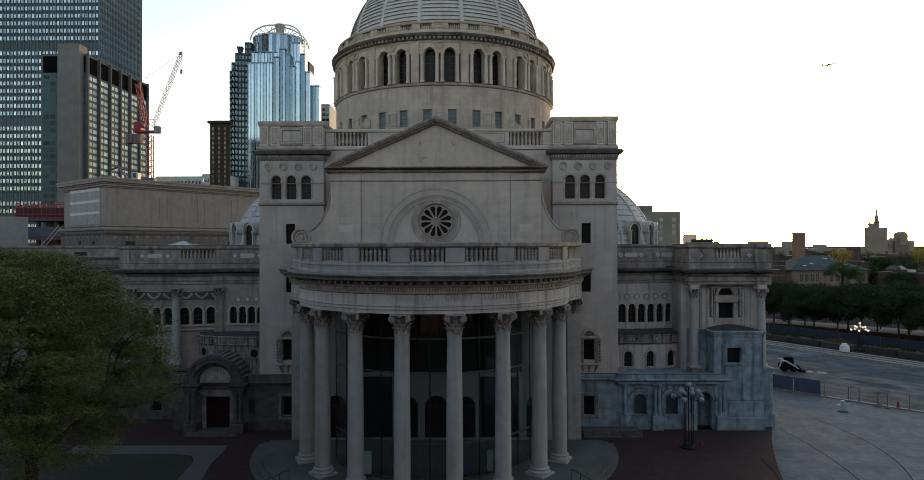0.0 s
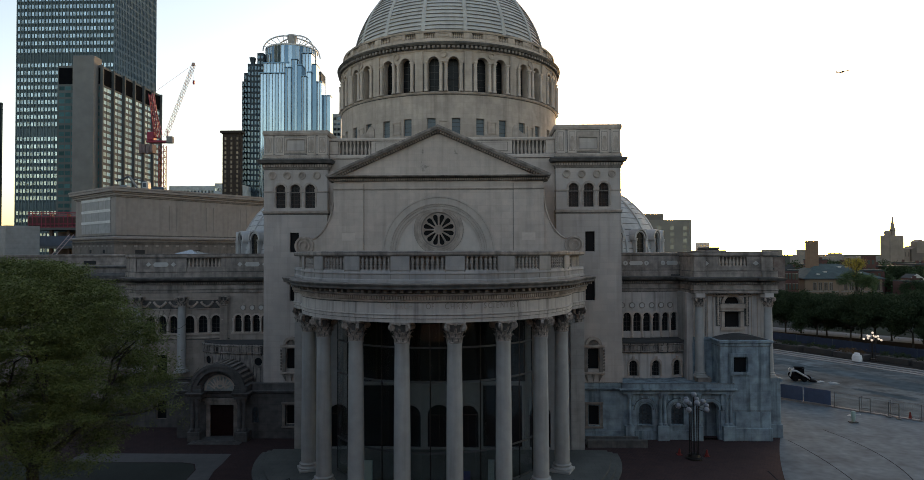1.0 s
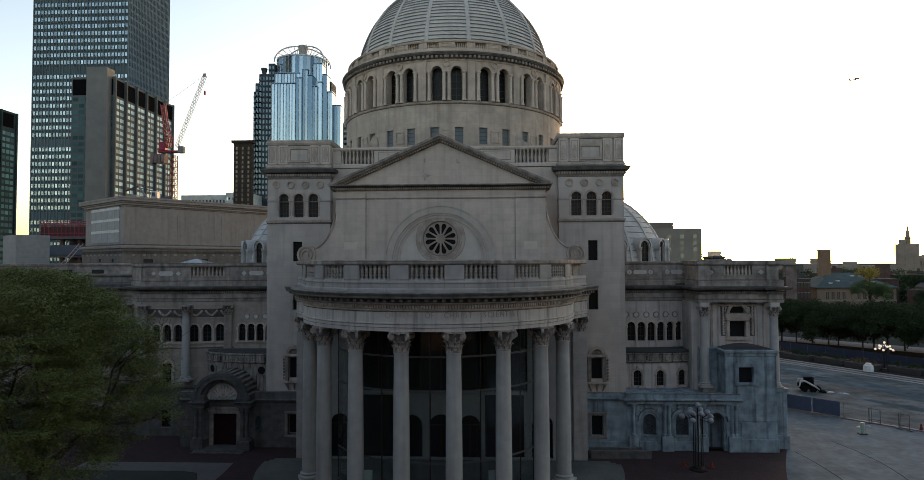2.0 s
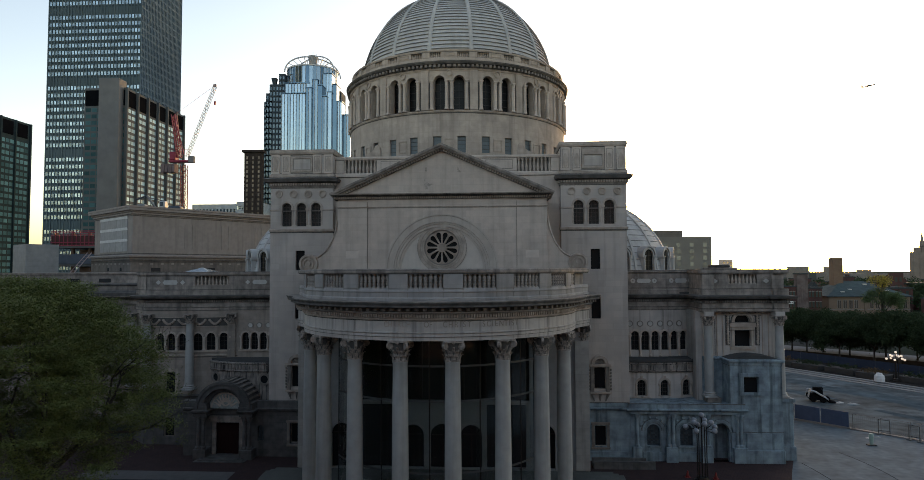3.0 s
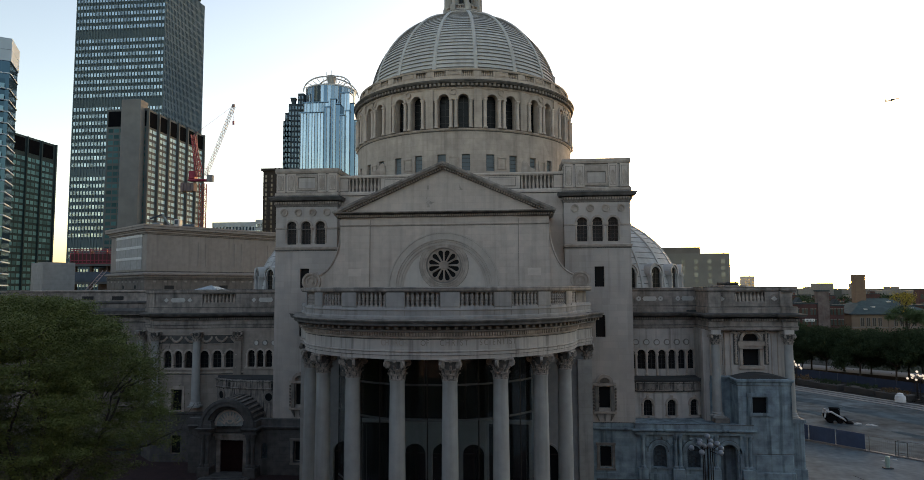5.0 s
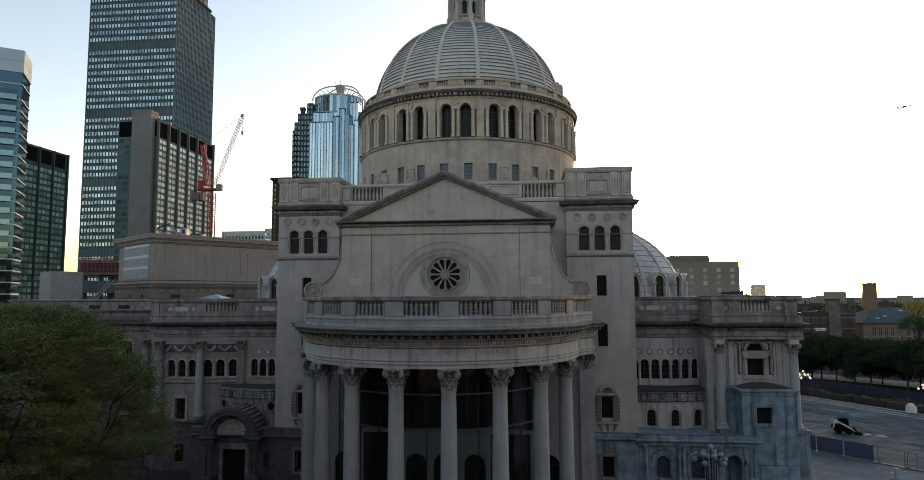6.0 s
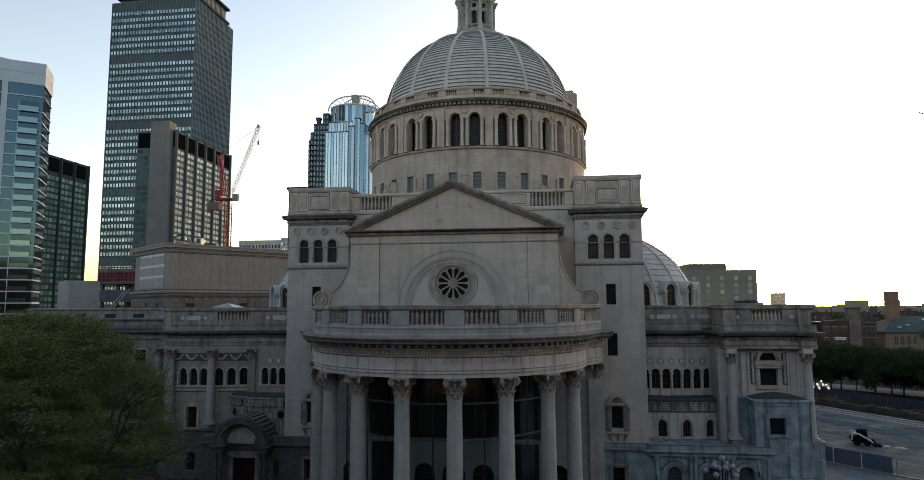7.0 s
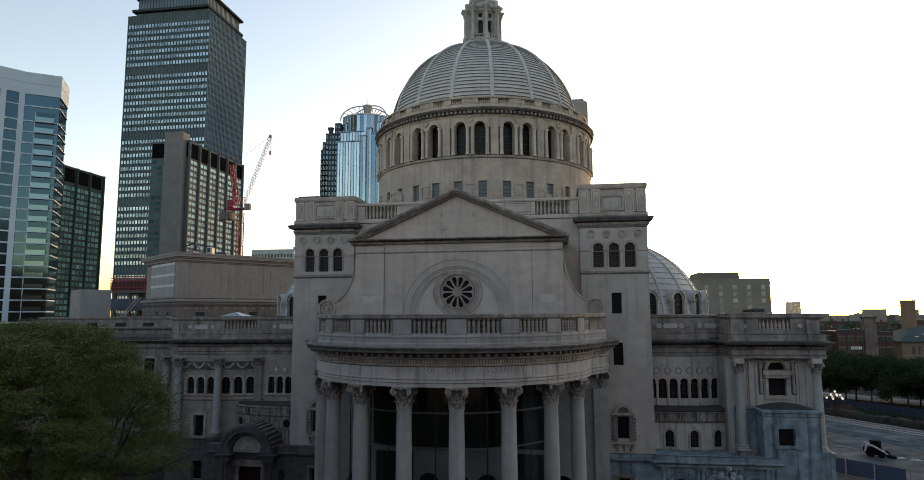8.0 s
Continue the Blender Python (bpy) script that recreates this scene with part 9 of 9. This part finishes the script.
for row, (dx, dy) in enumerate(((0, 0), (5.5, 5.2))):
    for k in range(-4, 10):
        if row == 0 and k == 0:
            continue
        x, y = 78 + dx + k * 4.3 + random.uniform(-0.6, 0.6), 141 + dy - k * 4.2 + random.uniform(-0.6, 0.6)
        x, y = x - 0.5 * max(0, k - 1), y - 0.3 * max(0, k - 1)
        m = pose(x, y, 0, 0, 0, random.uniform(0, 360)) @ Matrix.Diagonal((*[random.uniform(0.92, 1.12)] * 2, random.uniform(0.92, 1.16), 1))
        c = copy_thing(base, m)
        c.scale = m.to_scale()
gold = tree("golden_tree", "yellowing tree before the school", 125.0, 206, 17.2, 7, 0.16, 9, 0.2, LEAFGOLD, 8, lift=3.6, forks=2)
copy_thing(gold, pose(190, 262, 0, 0, 0, 80))
tree("yard_tree", "green tree beside the school", 124.0, 204, 13.0, 4, 0.8, 36, 0.17, mat("mid_green_leaves", (0.085, 0.12, 0.055), island=0.15, spec=0.1, bump=0), 12)
# far woods between the roofs
np.random.seed(31)
cs, sz = [], []
for k in range(260):
    y = np.random.uniform(185, 700)
    x = y * np.random.uniform(0.4, 0.95)
    if (120 < x < 162 and 225 < y < 266) or y < 240:
        continue
    h = np.random.uniform(6, 12.5)
    for q in range(7):
        cs.append((x + np.random.normal() * 3, y + np.random.normal() * 3, h * np.random.uniform(0.3, 0.95)))
        sz.append(1.5)
wood = leaf_mesh("far_trees", cs, sz, LEAFDARK, 30, 0.7)
tagged(new("far_trees", wood), "dark far trees between the roofs", "trees", kind="stuff")

# ---- plaza lamps ----
def lamp(x, y, h, lit, label):
    th = thing("plaza_lamp", label, "street lamp", "plaza lamps", at=(x, y, 0))
    gr = 0.195 if lit else 0.25
    gm = emitter("lit_globe", (1.0, 0.87, 0.7), 0.19) if lit else mat("frosted_globe", (0.26, 0.28, 0.31), rough=0.3, var=0.05)
    gp = finish("globe", lathe(B(), [(0.0, -gr)] + [(gr * math.cos(radians(t)), gr * math.sin(radians(t))) for t in range(-70, 90, 20)] + [(0.0, gr)], 14), gm, True)
    part("base", lathe(B(), [(0.75, 0), (0.75, 0.15), (0.55, 0.22), (0.5, 0.45), (0, 0.45)], 16), BRONZE, th)
    for k in range(5):
        a = radians(72 * k)
        r = 0.42
        bm = B()
        bar(bm, (r * math.cos(a), r * math.sin(a), 0.3), (r * math.cos(a), r * math.sin(a), h - 1.1), 0.045, 6)
        part("pole", bm, BRONZE, th)
        for rr, z in ((1.35, h - 1.25), (0.8, h - 0.7)):
            a2 = a + (0.3 if z < h - 1.0 else -0.3)
            bm = B()
            bar(bm, (r * math.cos(a), r * math.sin(a), h - 1.3), (rr * math.cos(a2), rr * math.sin(a2), z - 0.22), 0.035, 5)
            arm = part("arm", bm, BRONZE, th)
            part("globe", gp, None, arm, "round glass globe", m=pose(rr * math.cos(a2), rr * math.sin(a2), z))
    bm = B()
    bar(bm, (0, 0, 0.3), (0, 0, h - 0.3), 0.06, 6)
    mid = part("pole", bm, BRONZE, th)
    part("globe", gp, None, mid, "round glass globe", m=pose(0, 0, h - 0.1))


lamp(23.6, 59.3, 6.0, False, "unlit cluster lamp with pale globes on dark poles")
lamp(72.6, 112.6, 5.0, True, "lit cluster lamp with glowing globes beside the kerb")
lamp(58.9, 126.5, 5.0, True, "lit cluster lamp under the tree row")

# ---- building-site clutter ----
SCREEN = mat("blue_screen", (0.05, 0.085, 0.16), rough=0.7, var=0.2, streak=0.2)
GALV = mat("galvanised_steel", (0.17, 0.18, 0.19), rough=0.45, metal=0.6)
for p, q in (((40.6, 85.85), (42.6, 83.7)), ((42.7, 83.6), (44.7, 81.45)), ((44.8, 81.35), (46.9, 79.1))):
    th = thing("site_barrier", "dark blue screened site barrier on pale feet", "barrier", "blue barriers", at=(p[0], p[1], 0))
    place("screen", sweep(B(), [p, q], [(-0.03, 0.25), (0.03, 0.25), (0.03, 2.0), (-0.03, 2.0)]), SCREEN, th)
    place("base_rail", sweep(B(), [p, q], [(-0.25, 0.03), (0.25, 0.03), (0.25, 0.25), (-0.25, 0.25)]), KERB, th)
fp = [(47.2, 78.8), (49.2, 76.7), (51.2, 74.6), (53.3, 72.5), (55.5, 70.7), (57.8, 69.2), (60.3, 67.5), (62.8, 65.8)]
for p, q in zip(fp, fp[1:]):
    th = thing("fence_panel", "open steel temporary fence panel", "fence", "temporary fence", at=(p[0], p[1], 0))
    for e in (p, q):
        bm = B()
        bar(bm, (*e, 0.03), (*e, 1.9), 0.035, 6)
        place("post", bm, GALV, th)
        place("foot", box(B(), e[0] - 0.35, e[0] + 0.35, e[1] - 0.15, e[1] + 0.15, 0.03, 0.16, 0.03), KERB, th)
        break
    for z in (0.3, 1.85):
        place("rail", bar(B(), (*p, z), (*q, z), 0.025, 5), GALV, th)
    bm = B()
    for k in range(1, 14):
        f = k / 14
        bar(bm, (p[0] + (q[0] - p[0]) * f, p[1] + (q[1] - p[1]) * f, 0.3), (p[0] + (q[0] - p[0]) * f, p[1] + (q[1] - p[1]) * f, 1.85), 0.005, 3)
    place("wire_mesh", bm, GALV, th)
np_ = [(36, 190), (52, 166), (68.6, 138), (83.9, 112), (100, 84)]
for p, q in zip(np_, np_[1:]):
    th = thing("screen_fence", "long dark blue screened fence under the trees", "fence", "screened fences", at=(p[0], p[1], 0))
    place("screen", sweep(B(), [p, q], [(-0.03, 0.1), (0.03, 0.1), (0.03, 1.7), (-0.03, 1.7)]), mat("navy_screen", (0.022, 0.032, 0.058), rough=0.8), th)
    n = 8
    for k in range(n):
        bm = B()
        x, y = p[0] + (q[0] - p[0]) * k / n, p[1] + (q[1] - p[1]) * k / n
        bar(bm, (x, y, 0), (x, y, 1.75), 0.04, 5)
        place("post", bm, GALV, th)
# planters along the garden strip
random.seed(12)
PLB = mat("planter_stone", (0.055, 0.05, 0.047), var=0.2)
np.random.seed(44)
for k in range(9):
    c = Vector((64.5, 119.5)) + Vector((0.5, -0.866)) * (k * 6.2 - 12) + Vector((0.866, 0.5)) * random.uniform(2.6, 6.5)
    th = thing("planter", "low stone planter filled with dark shrubs", "planter", "garden planters", at=(c.x, c.y, 0))
    m = pose(0, 0, 0, 0, 0, -60)
    part("box", box(B(), -2.7, 2.7, -1.2, 1.2, 0.0, 0.95, 0.05), PLB, th, m=m)
    pts = [(random.uniform(-2.2, 2.2), random.uniform(-0.9, 0.9), random.uniform(1.0, 1.6)) for _ in range(40)]
    part("shrub", leaf_mesh("shrub", pts, [0.22] * len(pts), LEAFDARK if k % 3 else mat("autumn_shrub", (0.12, 0.07, 0.03), island=0.3, bump=0), 18, 0.12), None, th, "low leafy shrubs", m=m)

# dark trees among the far roofs
random.seed(12)
for k in range(16):
    y = random.uniform(285, 325) if k % 2 else random.uniform(222, 262)
    x = y * random.uniform(0.655, 0.8)
    f = random.uniform(1.15, 1.4) if k % 2 else random.uniform(0.85, 1.0)
    c = copy_thing(base, pose(x, y, 0, 0, 0, random.uniform(0, 360)))
    c.scale = (f * 1.15, f * 1.15, f)
    tagged(c, "dark leafy tree among far brick roofs", "tree", "far street trees")
# skid-steer loader
def loader(x, y, turn):
    th = thing("skid_loader", "small white and black skid-steer loader", "loader", at=(x, y, 0.01))
    th.rotation_euler, th.scale = (0, 0, radians(turn)), (1.0, 1.0, 0.97)
    wht, blk = mat("loader_white", (0.5, 0.51, 0.52), rough=0.4, var=0.1), mat("loader_black", (0.012, 0.012, 0.013), rough=1.0, spec=0.0)
    part("chassis", box(B(), -1.25, 0.75, -0.5, 0.5, 0.3, 0.95, 0.08), blk, th)
    rear = part("engine_cover", box(B(), -1.5, -0.7, -0.5, 0.5, 0.5, 1.2, 0.1), blk, th)
    part("grille", box(B(), -1.57, -1.545, -0.38, 0.38, 0.75, 1.2, 0.01), blk, rear)
    cab_ = new("cab")
    cab_.parent = th
    for cx_ in (-0.68, 0.42):
        for cy_ in (-0.46, 0.46):
            part("cab_post", bar(B(), (cx_, cy_, 0.9), (cx_ * 0.92, cy_, 2.0), 0.05, 6), blk, cab_)
    part("cab_roof", box(B(), -0.78, 0.52, -0.54, 0.54, 1.98, 2.06, 0.03), blk, cab_)
    part("cab_back", box(B(), -0.7, -0.64, -0.44, 0.44, 0.95, 1.95, 0.01), blk, cab_)
    part("seat", box(B(), -0.5, -0.05, -0.28, 0.28, 0.95, 1.3, 0.08), blk, cab_)
    for e in (-0.47, 0.47):
        part("side_mesh", box(B(), -0.64, 0.36, e - 0.012, e + 0.012, 1.15, 1.9), blk, cab_)
    tyre = finish("tyre", lathe(B(), [(0.2, -0.15), (0.34, -0.15), (0.4, -0.1), (0.4, 0.1), (0.34, 0.15), (0.2, 0.15)], 18), blk)
    rim = finish("rim", lathe(B(), [(0.0, -0.1), (0.2, -0.12), (0.2, 0.12), (0.0, 0.1)], 14), blk)
    for wx in (-0.82, 0.4):
        for wy in (-0.68, 0.68):
            w = new("wheel")
            w.parent, w.matrix_basis = th, pose(wx, wy, 0.4, 90, 0, 0)
            part("tyre", tyre, None, w)
            part("rim", rim, None, w)
    for e in (-0.7, 0.7):
        bm = B()
        for p, q, r0, r1 in (((-1.5, e, 0.75), (-1.3, e, 1.7), 0.1, 0.13), ((-1.3, e, 1.7), (-0.6, e, 1.55), 0.13, 0.14), ((-0.6, e, 1.55), (0.45, e, 0.9), 0.14, 0.13), ((0.45, e, 0.9), (1.05, e, 0.5), 0.13, 0.1), ((1.05, e, 0.5), (1.25, e, 0.3), 0.1, 0.09)):
            bar(bm, p, q, r0, 8, r1)
        part("lift_arm", bm, wht, th, "white lift arm")
    bm = B()
    pr_ = [(1.15, 0.75), (1.1, 0.1), (2.15, 0.04), (2.15, 0.09), (1.3, 0.22), (1.25, 0.78)]
    lo, hi = [bm.verts.new((a, -0.9, c)) for a, c in pr_], [bm.verts.new((a, 0.9, c)) for a, c in pr_]
    bm.faces.new(lo); bm.faces.new(hi[::-1])
    for i in range(len(pr_)):
        bm.faces.new((lo[i], lo[(i + 1) % len(pr_)], hi[(i + 1) % len(pr_)], hi[i]))
    part("bucket", bm, blk, th)


loader(51.3, 95.2, -14)
# small loose things on the plaza
VERD = mat("pale_green_plastic", (0.3, 0.42, 0.38), rough=0.5)
th = thing("sign_stand", "pale green post on a dark foot", "post", at=(45.4, 71.9, 0.03))
part("post", lathe(B(), [(0.16, 0.1), (0.2, 0.5), (0.24, 1.0), (0.2, 1.25), (0.0, 1.3)], 12), VERD, th)
part("foot", box(B(), -0.45, 0.45, -0.3, 0.3, 0, 0.12, 0.03), WETSLAB, th)
for x, y, w, hh, a in ((46.9, 75.0, 0.5, 0.1, 20), (47.9, 75.3, 0.35, 0.1, -10), (53.6, 94.0, 0.7, 0.2, 15), (55.0, 93.2, 0.8, 0.2, -20), (66.5, 84.0, 0.4, 0.12, 0)):
    th = thing("debris_bag", "pale crumpled sheet lying on the concrete", "sheet", "loose sheets", at=(x, y, 0.03))
    bm = B()
    np.random.seed(int(x * 10))
    bmesh.ops.create_icosphere(bm, subdivisions=2, radius=1.0)
    for v in bm.verts:
        v.co = Vector((v.co.x * w * (1 + np.random.normal() * 0.1), v.co.y * w * 0.5 * (1 + np.random.normal() * 0.1), max(0, v.co.z) * hh * (1 + np.random.normal() * 0.3)))
    part("sheet", bm, mat("pale_sheet", (0.4, 0.42, 0.42), var=0.1), th, m=pose(0, 0, 0, 0, 0, a))
th = thing("wrapped_statue", "white shrouded upright object on the kerb", "covered object", at=(68.3, 110.0, 0.42))
part("shroud", lathe(B(), [(0.78, 0), (0.8, 0.5), (0.72, 1.0), (0.5, 1.1), (0.42, 1.38), (0.0, 1.45)], 7), mat("white_sheeting", (0.7, 0.7, 0.7), var=0.1), th)
CONE = mat("red_plastic", (0.19, 0.02, 0.016), rough=0.6)
for x, y in ((25.0, 60.0), (22.6, 60.4), (56.6, 70.6), (61.5, 66.2)):
    th = thing("traffic_cone", "dull red traffic cone standing on the paving", "traffic cone", "traffic cones", at=(x, y, 0.03))
    part("cone", lathe(B(), [(0.18, 0.04), (0.05, 0.6), (0.0, 0.61)], 12), CONE, th)
    part("foot", box(B(), -0.24, 0.24, -0.24, 0.24, 0, 0.04), CONE, th)
# handrails on the portico steps
for s in (-1, 1):
    th = thing("handrail", "thin dark metal handrail on the steps", "handrail", "step handrails", at=(s * 14, 50, 0))
    a0 = 47 * s
    pts = [(s * 0 + r * math.sin(radians(a0)), CY + 1 - r * math.cos(radians(a0)), z) for r, z in ((15.2, 0.45), (16.0, 0.3), (17.2, 0.02))]
    bm = B()
    for p, q in zip(pts, pts[1:]):
        bar(bm, (p[0], p[1], p[2] + 0.9), (q[0], q[1], q[2] + 0.9), 0.03, 6)
    place("rail", bm, BRONZE, th)
    for p in pts:
        bm = B()
        bar(bm, p, (p[0], p[1], p[2] + 0.9), 0.025, 6)
        place("post", bm, BRONZE, th)

# loose gate stands and a cone by the kerb
def gate_stand(x, y, turn):
    th = thing("barrier_stand", "upright steel barrier frame on a block foot", "barrier", "barrier stands", at=(x, y, 0.03))
    st = GATESTEEL
    m = pose(0, 0, 0, 0, 0, turn)
    for e in (-0.55, 0.55):
        part("post", bar(B(), (e, 0, 0.1), (e, 0, 1.75), 0.05, 6), st, th, m=m)
    for z in (0.5, 1.72):
        part("rail", bar(B(), (-0.55, 0, z), (0.55, 0, z), 0.04, 6), st, th, m=m)
    for e in (-0.55, 0.55):
        part("foot", box(B(), e - 0.3, e + 0.3, -0.14, 0.14, 0, 0.14, 0.03), GATEFOOT, th, m=m)


GATESTEEL = mat("dull_gate_steel", (0.12, 0.13, 0.135), rough=0.5, metal=0.4)
GATEFOOT = mat("grey_block_foot", (0.13, 0.14, 0.145), var=0.15)
gate_stand(49.3, 76.3, -35)
gate_stand(51.0, 73.7, -60)
th = thing("traffic_cone", "orange-red cone standing by the basin's kerb", "traffic cone", "traffic cones", at=(52.58, 73.32, 0.03))
part("cone", lathe(B(), [(0.2, 0.04), (0.06, 0.85), (0.0, 0.86)], 12), CONE, th)
part("cone_base", box(B(), -0.24, 0.24, -0.24, 0.24, 0, 0.04), CONE, th)

# notices standing under the portico
for x, y, w, h, col, lab in ((-5.15, 51.0, 0.85, 2.0, (0.3, 0.4, 0.36), "pale green upright notice board on a dark foot"), (4.75, 51.6, 0.5, 1.9, (0.36, 0.4, 0.4), "pale grey upright notice board on a dark foot"),
                             (2.6, 50.9, 0.95, 1.2, (0.1, 0.12, 0.3), "blue and white notice board on a dark foot")):
    th = thing("notice_board", lab, "sign", "portico notices", at=(x, y, 0.45))
    part("board", box(B(), -w / 2, w / 2, -0.03, 0.03, 0.15, h, 0.012), mat("notice_face", col, rough=0.6, var=0.12), th)
    part("foot", box(B(), -w / 2 - 0.05, w / 2 + 0.05, -0.22, 0.22, 0, 0.1, 0.02), BRONZE, th)
    for e in (-1, 1):
        part("post", bar(B(), (e * (w / 2 - 0.06), 0.05, 0.08), (e * (w / 2 - 0.06), 0.05, h), 0.025, 6), BRONZE, th)

# damp patches with ragged edges on the basin's floor
DAMP = mat("damp_concrete", (0.06, 0.078, 0.087), tint=(0.092, 0.118, 0.131), var=0.4, scale=0.5, rough=0.95, spec=0.0)
np.random.seed(58)
for i, (x, y, rx, ry) in enumerate(((67, 88, 12, 3.2), (61, 101, 9, 2.4), (76, 76, 10, 2.8), (55, 113, 7, 1.8), (58, 86, 4, 1.2), (72, 94, 5, 1.4), (52, 101, 5, 1.0))):
    ax, ay = Vector((0.5, -0.866)), Vector((0.866, 0.5))
    ol = []
    for k in range(40):
        a = 2 * math.pi * k / 40
        f = 1 + 0.42 * noise.noise((2.2 * math.cos(a), 2.2 * math.sin(a), 3.1 * i)) + np.random.uniform(-0.1, 0.1)
        p = Vector((x, y)) + ax * (rx * f * math.cos(a)) + ay * (ry * f * math.sin(a))
        ol.append((p.x, p.y))
    bm = panel(B(), ol, [], lambda u, v, d: (u, v, 0.016 + 0.005 * i - d), 0.004)
    tagged(part("damp_patch", bm, DAMP), "dark damp patch on the basin floor", "stain", "damp patches", kind="structure")
